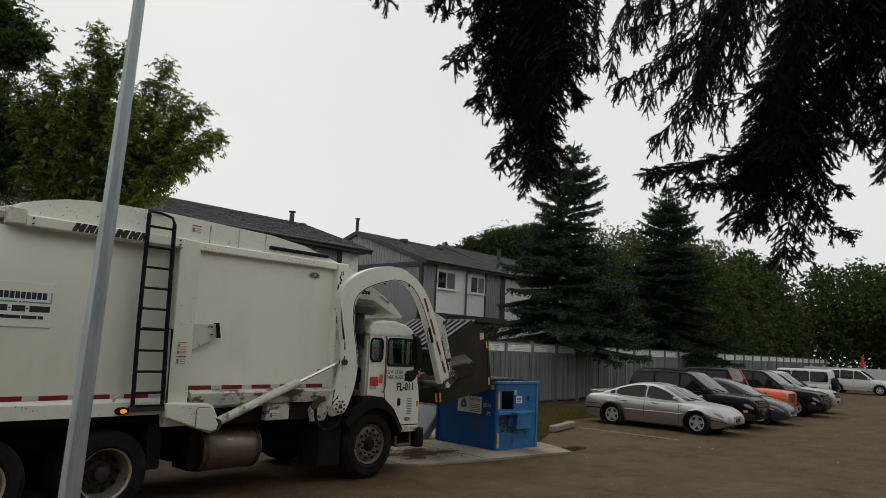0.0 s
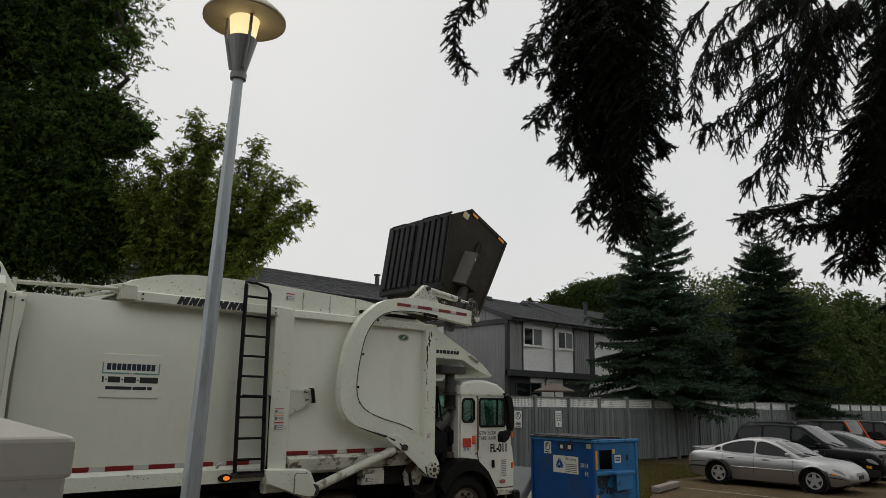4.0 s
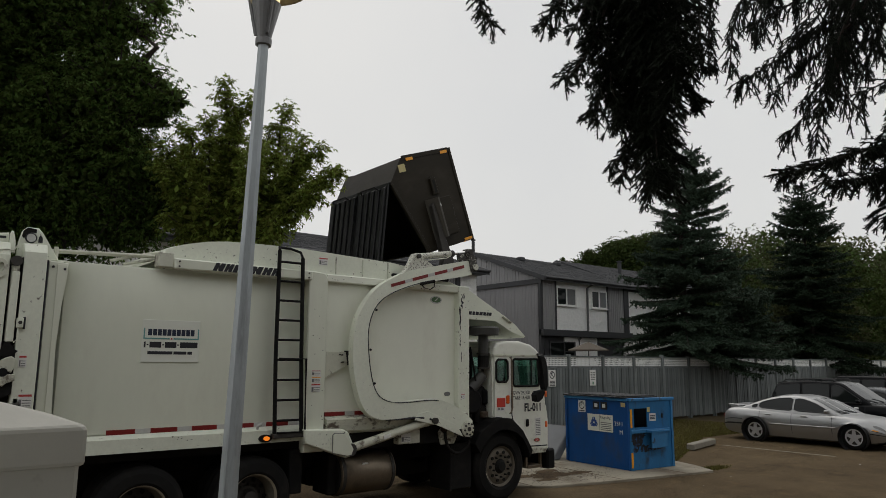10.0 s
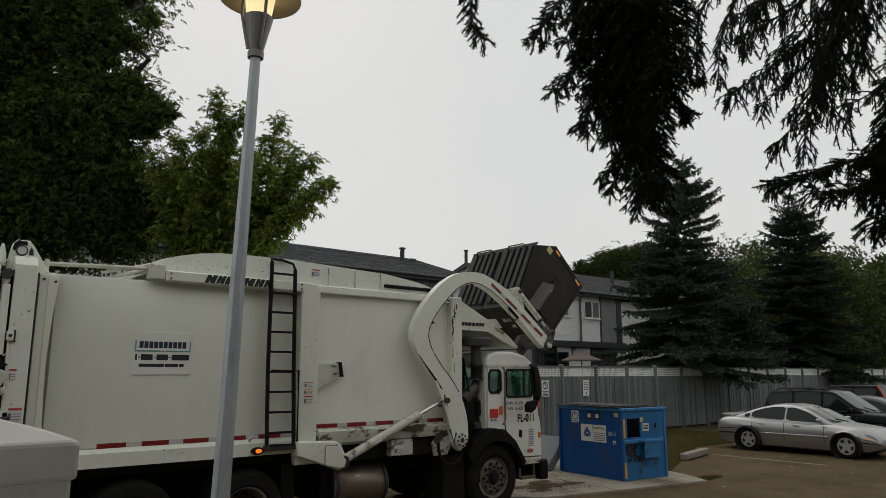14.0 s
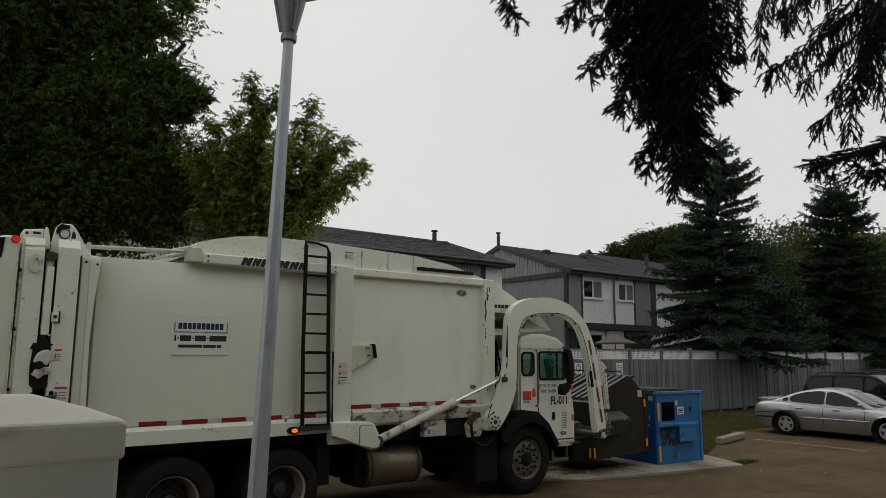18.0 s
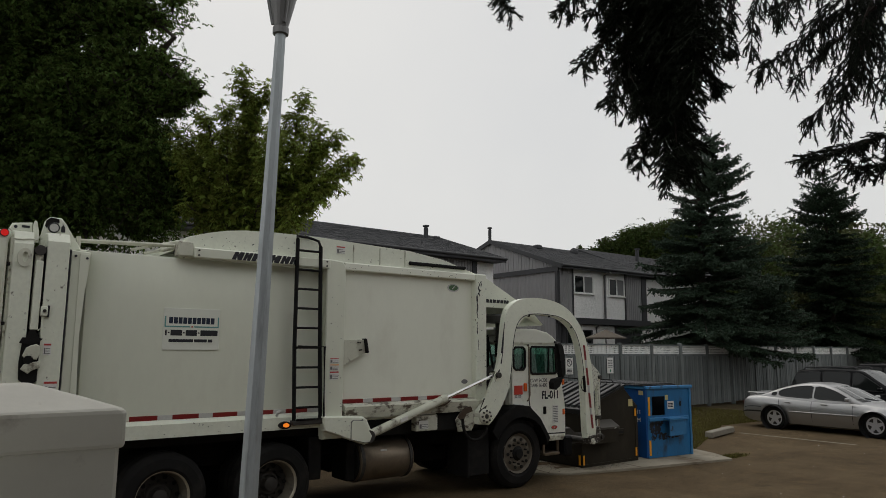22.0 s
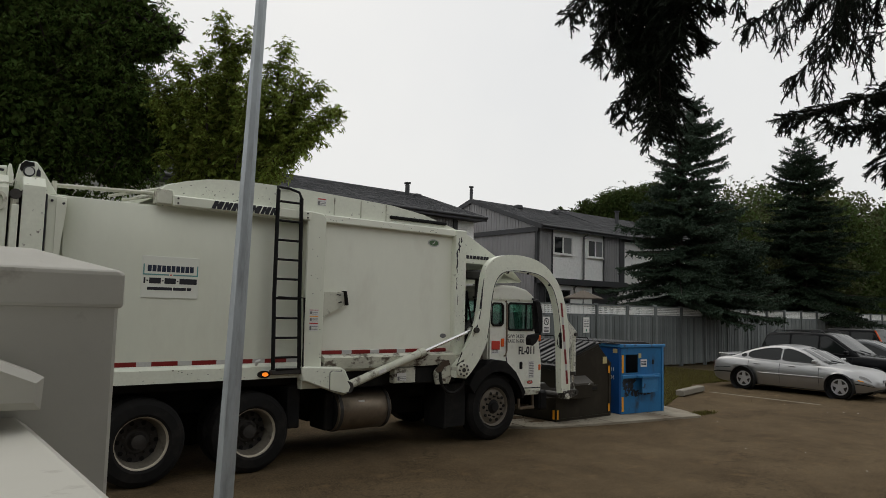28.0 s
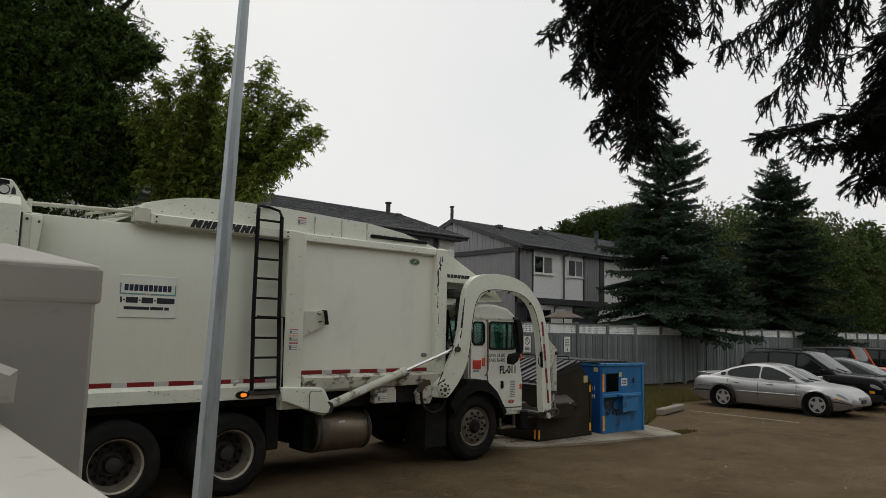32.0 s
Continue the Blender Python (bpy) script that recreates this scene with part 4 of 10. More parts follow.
part("grease", prism(B(), [(6.96, 1.22), (7.06, 1.34), (7.22, 1.38), (7.26, 1.30), (7.14, 1.27), (7.09, 1.19), (7.02, 1.17)], 7.132, 7.1385), M_RUST, truck, "brown grease on the bracket")
part("under_beam", box(B(), 5.0, 7.3, 1.02, 6.2, 7.45, 1.28), M_CHASSIS, truck)
part("rust_smear", prism(B(), [(6.32, 1.41), (6.36, 1.475), (6.52, 1.47), (6.60, 1.495), (6.80, 1.485), (6.74, 1.44), (6.66, 1.40), (6.5, 1.395)], 7.098, 7.108), M_RUST, truck, "brown rust smear")
# reflective strips
x = 2.2
k = 0
while x < 4.58:
    w = 0.31 if k % 2 == 0 else 0.17
    bm = B()
    box(bm, x, 7.19, 1.418, min(x + w, 4.6), 7.232, 1.472)
    part("reflector", bm, M_RED if k % 2 == 0 else M_SILVER_TAPE, truck)
    x += w
    k += 1
x, k = 4.99, 0
while x < 7.2:
    w = 0.32 if k % 2 == 0 else 0.16
    bm = B()
    box(bm, x, 7.222, 1.505, min(x + w, 7.24), 7.262, 1.558)
    part("reflector", bm, M_RED if k % 2 == 0 else M_SILVER_TAPE, truck)
    x += w
    k += 1
for x, z in ((1.72, 1.55),):
    bm = B()
    box(bm, x, 7.205, z, x + 0.22, 7.215, z + 0.05)
    part("sticker", bm, M_INK_RED, truck)

# hopper side: frame round a sunken panel
bm = B()
box(bm, 4.93, 7.17, 3.365, 7.35, 7.3, 3.475, bev=0.012)
part("panel_frame", bm, M_PANEL_LIT, truck)
bm = B()
box(bm, 7.34, 7.14, 1.38, 7.565, 7.36, 3.475, bev=0.015)
part("front_post", bm, M_WHITE_WORN, truck, "white post with chipped black scrapes")
srng = random.Random(12)


def scrape(x, z0, z1, y, w):
    """A ragged black line of lost paint."""
    bm = B()
    n = 9
    left, right = [], []
    for k in range(n + 1):
        z = z0 + (z1 - z0) * k / n
        q = x + srng.uniform(-0.5, 0.5) * w
        h = w * srng.uniform(0.15, 0.8) * (0.3 if k in (0, n) else 1)
        left.append((q - h, z))
        right.append((q + h, z))
    prism(bm, left + right[::-1], y - 0.003, y)
    part("scrape", bm, M_INK, truck, "ragged black scrape")


scrape(7.365, 2.76, 3.14, 7.139, 0.022)
scrape(7.40, 3.10, 3.34, 7.139, 0.03)
scrape(7.44, 3.26, 3.36, 7.139, 0.02)
scrape(7.39, 2.25, 2.42, 7.139, 0.008)
scrape(7.362, 2.5, 2.7, 7.139, 0.012)
bm = B()
for _ in range(150):
    zone = srng.choice(((1.22, 1.44, 1.5, 3.4, 7.128), (0.89, 1.09, 1.6, 3.3, 7.128), (1.5, 4.6, 1.225, 1.36, 7.127), (4.7, 4.93, 1.3, 3.3, 7.128), (5.0, 7.4, 3.50, 3.62, 7.238), (7.36, 7.55, 1.5, 3.4, 7.138), (5.0, 7.4, 3.37, 3.46, 7.168), (4.7, 5.3, 1.15, 1.3, 6.998), (2.8, 4.4, 3.5, 3.66, 7.238)))
    x, z = srng.uniform(zone[0], zone[1]), srng.uniform(zone[2], zone[3])
    w, h = srng.uniform(0.003, 0.014), srng.uniform(0.002, 0.007)
    prism(bm, [(x - w, z), (x - w * 0.2, z - h), (x + w, z - h * 0.3), (x + w * 0.4, z + h)], zone[4] - 0.002, zone[4] + 0.0005)
part("paint_chips", bm, M_INK, truck, kind="stuff")
# upper band and arched cover
band = [(2.66, 3.36), (2.66, 3.52), (2.74, 3.62), (3.0, 3.70), (3.25, 3.755), (3.5, 3.785), (3.9, 3.80), (4.55, 3.805), (6.1, 3.745), (6.72, 3.667), (7.2, 3.545), (7.45, 3.478), (7.45, 3.36)]
for y in (7.24, YF - 0.10):
    bm = B()
    prism(bm, band, y, y + 0.06, bev=0.01)
    part("hopper_wall", bm, M_WHITE_WORN, truck, "white upper hopper wall with chipped paint")
bm = B()
top = [(p[0], p[1]) for p in band[1:8]]
prism(bm, top + [(a, b - 0.05) for a, b in top[::-1]], 7.30, YF - 0.10)
part("arched_cover", bm, M_WHITE, truck)
for x in (5.1, 5.55, 6.0):
    part("weld_seam", box(B(), x, 7.225, 3.49, x + 0.012, 7.24, 3.74), M_WHITE_GRIME, truck)
bm = B()
box(bm, 2.80, 7.11, 3.355, 4.68, 7.24, 3.488, bev=0.015)
part("name_board", bm, M_WHITE, truck, "white board with slanted black marks")
x = 3.27
for k, w in enumerate((0.145, 0.11, 0.165, 0.07, 0.165, 0.13, 0.12)):
    if k == 3:
        x += w
        continue
    bm = B()
    s = 0.045
    h0, h1 = 3.372, 3.474
    prism(bm, [(x, h0), (x + w * 0.36, h0), (x + w * 0.36 + s * 0.45, h0 + 0.046), (x + w * 0.52, h0), (x + w * 0.88, h0), (x + w * 0.88 + s, h1), (x + w * 0.5 + s, h1), (x + w * 0.42 + s * 0.6, h0 + 0.066), (x + w * 0.34 + s, h1), (x + s, h1)], 7.105, 7.109)
    part("name_mark", bm, M_INK, truck, "slanted black shape")
    x += w
bm = B()
box(bm, 2.62, 7.13, 3.37, 2.8, 7.3, 3.55, bev=0.01)
part("board_bracket", bm, M_WHITE_GRIME, truck)
for x in (2.86, 4.62):
    for z in (3.39, 3.45):
        part("bolt", tube(B(), [(x, 7.10, z), (x, 7.13, z)], 0.012, 8), M_HUB, truck)
bm = B()
box(bm, 6.075, 7.20, 3.535, 7.18, 7.26, 3.585, bev=0.012)
part("rubber_bumper", bm, M_BLACK, truck)
# front column and the bracket of the lift cylinder
bm = B()
prism(bm, [(4.64, 1.05), (4.64, 3.44), (4.66, 3.495), (4.885, 3.475), (4.935, 3.41), (4.935, 1.05)], 7.13, 7.28, bev=0.014)
part("column", bm, M_WHITE, truck)
bm = B()
prism(bm, [(4.57, 1.365), (5.18, 1.335), (5.25, 1.29), (5.37, 1.06), (5.34, 0.98), (5.22, 0.955), (4.60, 1.18)], 7.0, 7.17, bev=0.015)
part("cylinder_bracket", bm, M_WHITE_WORN, truck)
pl = [(5.0, 1.04), (5.0, 1.265), (5.03, 1.29), (5.18, 1.28), (5.32, 1.07), (5.29, 0.995), (5.22, 0.985)]
mx, mz = 5.14, 1.13
part("plate_edge", prism(B(), [(mx + (a - mx) * 1.05, mz + (b - mz) * 1.06) for a, b in pl], 6.994, 6.999), M_INK_GREY, truck)
part("side_plate", prism(B(), pl, 6.975, 6.993, bev=0.004), M_WHITE, truck)
bm = B()
prism(bm, [(4.935, 2.01), (4.935, 2.385), (5.30, 2.39), (5.31, 2.21), (5.20, 2.15)], 7.185, 7.26, bev=0.008)
part("arm_stop", bm, M_WHITE_GRIME, truck)
bm = B()
prism(bm, [(5.275, 2.405), (5.298, 2.40), (5.335, 2.205), (5.312, 2.20)], 7.12, 7.24, bev=0.004)
part("stop_pad", bm, M_BLACK, truck, "black rubber stop")
for x, z in ((5.17, 2.35), (5.205, 2.345), (5.20, 2.24), (5.225, 2.245)):
    part("bolt", tube(B(), [(x, 7.145, z), (x, 7.17, z)], 0.011, 6), M_HUB, truck)


# stickers, badges and writing
def sticker(x0, z0, x1, z1, y, head=None, lines=3, parent=truck):
    bm = B()
    box(bm, x0, y - 0.004, z0, x1, y, z1)
    s = part("sticker", bm, M_STICKER, parent, "small warning sticker")
    if head:
        bm = B()
        box(bm, x0 + 0.004, y - 0.007, z1 - (z1 - z0) * 0.2, x1 - 0.004, y - 0.0045, z1 - 0.006)
        part("band", bm, head, s)
    bm = B()
    for k in range(lines):
        z = z0 + (z1 - z0) * (0.1 + 0.6 * k / lines)
        box(bm, x0 + (x1 - x0) * 0.3, y - 0.007, z, x1 - 0.01, y - 0.0045, z + (z1 - z0) * 0.06)
    box(bm, x0 + 0.008, y - 0.007, z0 + 0.01, x0 + (x1 - x0) * 0.26, y - 0.0045, z0 + (z1 - z0) * 0.6)
    part("print", bm, M_INK_GREY, s)


sticker(4.83, 3.60, 4.97, 3.71, 7.239, M_INK_RED)
sticker(4.715, 2.06, 4.855, 2.135, 7.128, M_INK_RED, 2)
sticker(4.715, 1.965, 4.855, 2.05, 7.128, M_ORANGE)
sticker(4.715, 1.84, 4.855, 1.955, 7.128, M_INK_RED)
sticker(7.375, 1.68, 7.46, 1.76, 7.139, M_INK_RED)
sticker(6.25, 1.08, 6.42, 1.2, 7.169, None)


def oval(name, x, z, rx, rz, y, m, parent=truck, inner=None):
    bm = B()
    prism(bm, [(x + rx * math.cos(a * math.pi / 12), z + rz * math.sin(a * math.pi / 12)) for a in range(24)], y - 0.006, y)
    o = part(name, bm, m, parent)
    if inner:
        bm = B()
        prism(bm, [(x + rx * 0.8 * math.cos(a * math.pi / 12), z + rz * 0.7 * math.sin(a * math.pi / 12)) for a in range(24)], y - 0.009, y - 0.0065)
        i = part("badge_face", bm, inner, o)
        bm = B()
        prism(bm, [(x - rx * 0.3, z - rz * 0.35), (x - rx * 0.1, z - rz * 0.35), (x + rx * 0.35, z + rz * 0.4), (x + rx * 0.1, z + rz * 0.4)], y - 0.011, y - 0.0092)
        part("badge_mark", bm, M_SILVER_TAPE, o)


oval("badge", 6.955, 3.232, 0.115, 0.062, 7.258, M_SILVER_TAPE, inner=M_GREEN)
oval("badge", 7.19, 1.755, 0.062, 0.035, 7.258, M_INK_GREY)
# the company panel: a white plate with bars in its colours
bm = B()
box(bm, 2.507, 7.188, 2.232, 3.190, 7.197, 2.735, bev=0.004)
co = part("company_plate", bm, M_STICKER_SILVER, truck, "white sign plate with navy bars")
for k in range(10):
    part("name_bar", bars(B(), 2.573 + k * 0.0557, 2.548, (0.046,), 0, 0.076, 7.187), M_NAVY, co)
bm = B()
for a, b in ((2.524, 2.825), (2.873, 3.176)):
    box(bm, a, 7.184, 2.505, b, 7.187, 2.520)
box(bm, 2.524, 7.184, 2.52, 2.538, 7.187, 2.636)
box(bm, 3.162, 7.184, 2.52, 3.176, 7.187, 2.636)
part("teal_rule", bm, M_TEAL, co)
part("red_mark", box(B(), 2.84, 7.184, 2.504, 2.858, 7.187, 2.52), M_INK_RED, co)
for x, w in ((2.534, 0.02), (2.565, 0.022), (2.598, 0.135), (2.743, 0.022), (2.776, 0.135), (2.921, 0.022), (2.954, 0.212)):
    dash = w == 0.022
    part("number_bar", bars(B(), x, 2.432 if dash else 2.405, (w,), 0, 0.014 if dash else 0.068, 7.187), M_INK, co)
bm = bars(B(), 2.58, 2.326, (0.29, 0.155, 0.055), 0.012, 0.036, 7.187)
part("address_bars", bm, M_INK, co)

# ladder
ladder = part("ladder", tube(B(), [(4.165, 7.1, 3.725), (4.17, 7.1, 2.3), (4.19, 7.08, 1.30)], 0.028, 8), M_BLACK, truck, "black steel ladder", origin=(4.4, 7.1, 1.3))
part("ladder_rail", tube(B(), [(4.51, 7.1, 3.645), (4.54, 7.1, 2.3), (4.57, 7.08, 1.30)], 0.028, 8), M_BLACK, ladder)
part("ladder_hoop", tube(B(), [(4.165, 7.1, 3.725), (4.18, 7.15, 3.77), (4.38, 7.22, 3.78), (4.50, 7.15, 3.73), (4.51, 7.1, 3.645)], 0.018, 8), M_BLACK, ladder)
for k in range(9):
    z = 1.49 + k * 0.26
    f = (z - 1.3) / 2.4
    part("rung", tube(B(), [(4.19 - 0.02 * f, 7.09, z), (4.57 - 0.05 * f, 7.09, z)], 0.017, 6), M_BLACK, ladder)
part("fold_step", tube(B(), [(4.20, 7.05, 2.285), (4.59, 7.05, 2.285), (4.60, 7.04, 1.34), (4.21, 7.04, 1.34)], 0.016, 6), M_BLACK, ladder)
part("ladder_foot", box(B(), 4.16, 7.04, 1.27, 4.62, 7.14, 1.33, bev=0.008), M_HUB, ladder)
# marker lamp
bm = B()
prism(bm, [(4.08 + 0.085 * math.cos(a * math.pi / 10), 1.275 + 0.048 * math.sin(a * math.pi / 10)) for a in range(20)], 7.095, 7.13)
lampm = part("marker_lamp", bm, M_BLACK, truck)
bm = B()
prism(bm, [(4.09 + 0.042 * math.cos(a * math.pi / 10), 1.275 + 0.027 * math.sin(a * math.pi / 10)) for a in range(20)], 7.085, 7.094)
part("lens", bm, M_AMBER_ON, lampm, "lit amber lens")
bm = B()
tube(bm, [(3.96, 7.1, 1.40), (3.96, 7.08, 1.44), (4.0, 7.06, 1.46)], 0.02, 8)
part("work_light", bm, M_SILVER_TAPE, truck)
# tool box, tank, flaps
bm = B()
box(bm, 4.50, 7.24, 0.52, 4.69, 7.8, 1.09, bev=0.015)
part("splash_guard", bm, M_BLACK, truck)
bm = B()
lathe(bm, [(5.33, 0.02), (5.34, 0.24), (5.37, 0.30), (6.27, 0.30), (6.31, 0.24), (6.32, 0.02)], (0, 7.62, 0.655), "x", 28)
tank = part("fuel_tank", bm, M_TANK, truck, "dirty cylindrical aluminium tank", smooth=False)
tank.data.polygons.foreach_set("use_smooth", [len(p.vertices) == 4 and abs(p.normal.x) < 0.3 for p in tank.data.polygons])
for x in (5.41, 6.23):
    bm = B()
    lathe(bm, [(x - 0.025, 0.29), (x - 0.025, 0.308), (x + 0.025, 0.308), (x + 0.025, 0.29)], (0, 7.62, 0.655), "x", 28)
    part("tank_strap", bm, M_HUB, tank)
bm = B()
box(bm, 5.2, 7.45, 0.4, 5.34, 7.9, 0.95, bev=0.02)
part("tank_bracket", bm, M_CHASSIS, truck)
bm = B()
prism(bm, [(5.70, 0.79), (5.80, 0.79), (5.80, 0.815), (5.70, 0.815)], 7.345, 7.352)
part("tank_label", bm, M_STICKER, tank)
part("tank_end", lathe(B(), [(5.325, 0.01), (5.325, 0.27), (5.345, 0.29)], (0, 7.62, 0.655), "x", 28), M_CHASSIS, tank, "black tank end")
bm = B()
box(bm, 7.23, 7.22, 0.28, 7.27, 7.75, 1.0, bev=0.008)
box(bm, 7.27, 7.24, 0.30, 7.68, 7.27, 0.98)
part("mud_flap", bm, M_RUBBER, truck)
bm = B()
tube(bm, [(7.28 + 0.26 * math.sin(a), 7.09, 1.22 - 0.36 * math.cos(a) ** 0.8) for a in (radians(-88 + 8.8 * k) for k in range(21))], 0.024, 8)
part("hydraulic_hose", bm, M_RUBBER, truck)


# wheels
def truck_wheel(x, r, y0, dual):
    w = part("wheel", lathe(B(), [(0.0, r * 0.60), (-0.02, r * 0.66), (-0.01, r * 0.86), (0.03, r * 0.96), (0.06, r), (0.26, r), (0.29, r * 0.95), (0.30, r * 0.6)], (x, y0 + 0.03, r), "y", 36, False), M_RUBBER, truck, "worn black truck tyre", origin=(x, y0, r), smooth=False)
    if dual:
        part("inner_tyre", lathe(B(), [(0.34, r * 0.6), (0.35, r * 0.95), (0.38, r), (0.6, r), (0.63, r * 0.95), (0.64, r * 0.6)], (x, y0 + 0.03, r), "y", 32, False), M_RUBBER, w)
    rr = 0.335 if not dual else 0.325
    if dual:
        prof = [(0.03, rr * 0.90), (0.16, rr * 0.82), (0.22, rr * 0.78)]
        part("rim_lip", lathe(B(), [(0.0, rr * 0.93), (-0.012, rr), (0.01, rr * 0.985), (0.03, rr * 0.90)], (x, y0 + 0.04, r), "y", 36, False), M_RIM_LIP, w, "pale worn rim lip", smooth=True)
        disc = [(0.22, rr * 0.79), (0.21, rr * 0.5), (0.19, rr * 0.42), (0.19, 0.01)]
    else:
        prof = [(0.0, rr * 0.9), (-0.012, rr * 0.96), (0.01, rr * 0.93), (0.03, rr * 0.86)]
        disc = [(0.03, rr * 0.87), (0.0, rr * 0.62), (0.01, rr * 0.5), (0.02, 0.01)]
    rim = part("rim", lathe(B(), prof, (x, y0 + 0.04, r), "y", 32, False), M_RIM if dual else M_RIM_DARK, w, "grubby steel rim")
    part("wheel_disc", lathe(B(), disc, (x, y0 + 0.04, r), "y", 32, False), M_HUB if dual else M_RIM_DARK, w)
    yd = y0 + (0.235 if dual else 0.035)
    for k in range(10):
        bm = B()
        a = k * math.pi / 5
        c = (x + rr * 0.68 * math.cos(a), r + rr * 0.68 * math.sin(a))
        lathe(bm, [(-0.008, 0.005), (-0.008, 0.028), (0.004, 0.028)], (c[0], yd, c[1]), "y", 8)
        part("vent_hole", bm, M_CHASSIS, w)
    bm = B()
    for k in range(10):
        a = (k + 0.5) * math.pi / 5
        lathe(bm, [(-0.035, 0.004), (-0.035, 0.013), (0.01, 0.016)], (x + 0.168 * math.cos(a), yd, r + 0.168 * math.sin(a)), "y", 6)
    lathe(bm, [(-0.10, 0.02), (-0.09, 0.085), (-0.02, 0.10), (0.01, 0.13)] if dual else [(-0.05, 0.02), (-0.045, 0.075), (-0.015, 0.09), (0.01, 0.12)], (x, yd, r), "y", 16)
    part("hub", bm, M_HUB if dual else M_CHASSIS, w)


for x in (2.63, 4.01):
    truck_wheel(x, 0.52, 7.17, True)
truck_wheel(8.31, 0.56, 7.19, False)
for x, r in ((2.63, 0.52), (4.01, 0.52), (8.31, 0.56)):
    part("wheel", lathe(B(), [(0.0, r * 0.5), (0.0, r * 0.95), (0.03, r), (0.28, r), (0.30, r * 0.95), (0.30, r * 0.4)], (x, 9.4, r), "y", 32), M_RUBBER, truck, "worn black truck tyre", origin=(x, 9.4, r))

# front fender
arc = [(7.66, 0.96), (7.79, 1.15), (8.05, 1.29), (8.24, 1.355), (8.49, 1.325), (8.75, 1.12), (8.98, 0.78)]
arc_in = [(8.32 + 0.60 * math.cos(a), 0.57 + 0.60 * math.sin(a)) for a in (radians(d) for d in (8, 25, 45, 65, 85, 103, 120, 140, 156))]
bm = B()
prism(bm, arc + arc_in, 7.12, 7.75, bev=0.012)
part("fender", bm, M_BLACK, truck, "dull black plastic fender")

# cab
CY0, CY1 = 7.25, 9.62


def cab_side(y0, y1):
    bm = B()
    for poly in ([(8.22, 1.30), (8.22, 1.85), (9.395, 1.85), (9.47, 1.2), (9.47, 0.78), (9.02, 0.80), (8.86, 1.08), (8.62, 1.28)],
                 [(8.22, 1.85), (8.22, 2.37), (8.245, 2.37), (8.245, 1.85)], [(8.515, 1.85), (8.515, 2.37), (8.645, 2.37), (8.645, 1.85)],
                 [(8.245, 1.85), (8.245, 1.925), (8.515, 1.925), (8.515, 1.85)], [(9.285, 1.85), (9.255, 2.37), (9.335, 2.37), (9.395, 1.85)],
                 [(8.245, 2.30), (8.245, 2.37), (8.515, 2.37), (8.515, 2.30)], [(8.645, 2.31), (8.645, 2.37), (9.257, 2.37), (9.26, 2.31)]):
        prism(bm, poly, y0, y1)
    return bm


cab = part("cab", cab_side(CY0, CY0 + 0.05), M_CAB_PAINT, truck, "white low cab", origin=(8.8, 8.4, 0.8))
part("cab_side", cab_side(CY1 - 0.05, CY1), M_CAB_PAINT, cab)
bm = B()
box(bm, 8.2, CY0 + 0.05, 1.0, 8.25, CY1 - 0.05, 1.95)
box(bm, 8.2, CY0 + 0.05, 1.95, 8.25, CY0 + 0.4, 2.37)
box(bm, 8.2, CY1 - 0.4, 1.95, 8.25, CY1 - 0.05, 2.37)
part("cab_back", bm, M_CAB_PAINT, cab)
bm = B()
prism(bm, [(9.44, 0.75), (9.5, 0.75), (9.51, 1.25), (9.47, 1.5), (9.43, 1.5)], CY0 + 0.02, CY1 - 0.02)
part("cab_front", bm, M_CAB_PAINT, cab)
bm = B()
roof_side = [(8.19, 2.36), (8.2, 2.50), (8.27, 2.575), (8.5, 2.62), (8.8, 2.62), (9.08, 2.565), (9.22, 2.49), (9.30, 2.42), (9.34, 2.36)]
prism(bm, roof_side, CY0 - 0.01, CY1 + 0.01, bev=0.04, seg=3)
part("cab_roof", bm, M_CAB_PAINT, cab, "rounded white cab roof")
bm = B()
prism(bm, [(8.19, 2.355), (8.19, 2.385), (9.34, 2.385), (9.34, 2.355)], CY0 - 0.016, CY1 + 0.016)
part("roof_seam", bm, M_WHITE_GRIME, cab)
bm = B()
box(bm, 8.25, CY0 + 0.05, 0.95, 9.44, CY1 - 0.05, 1.05)
box(bm, 9.15, CY0 + 0.08, 1.05, 9.42, CY1 - 0.08, 1.72, bev=0.04)
part("dashboard", bm, M_SEAT, cab)
for y in (7.6, 8.7):
    bm = B()
    box(bm, 8.45, y, 1.05, 8.95, y + 0.5, 1.45, bev=0.05)
    box(bm, 8.35, y + 0.02, 1.4, 8.5, y + 0.48, 1.98, bev=0.05)
    part("seat", bm, M_SEAT, cab)
bm = B()
lathe(bm, [(0, 0.19), (0.02, 0.215), (0.04, 0.19)], (9.07, 7.85, 1.78), "x", 20)
part("steering_wheel", bm, M_SEAT, cab)


def pane(name, poly, y, parent, m=M_CAB_GLASS):
    bm = B()
    prism(bm, poly, y, y + 0.006)
    ob = part(name, bm, m, parent)
    ob.visible_shadow = False
    return ob


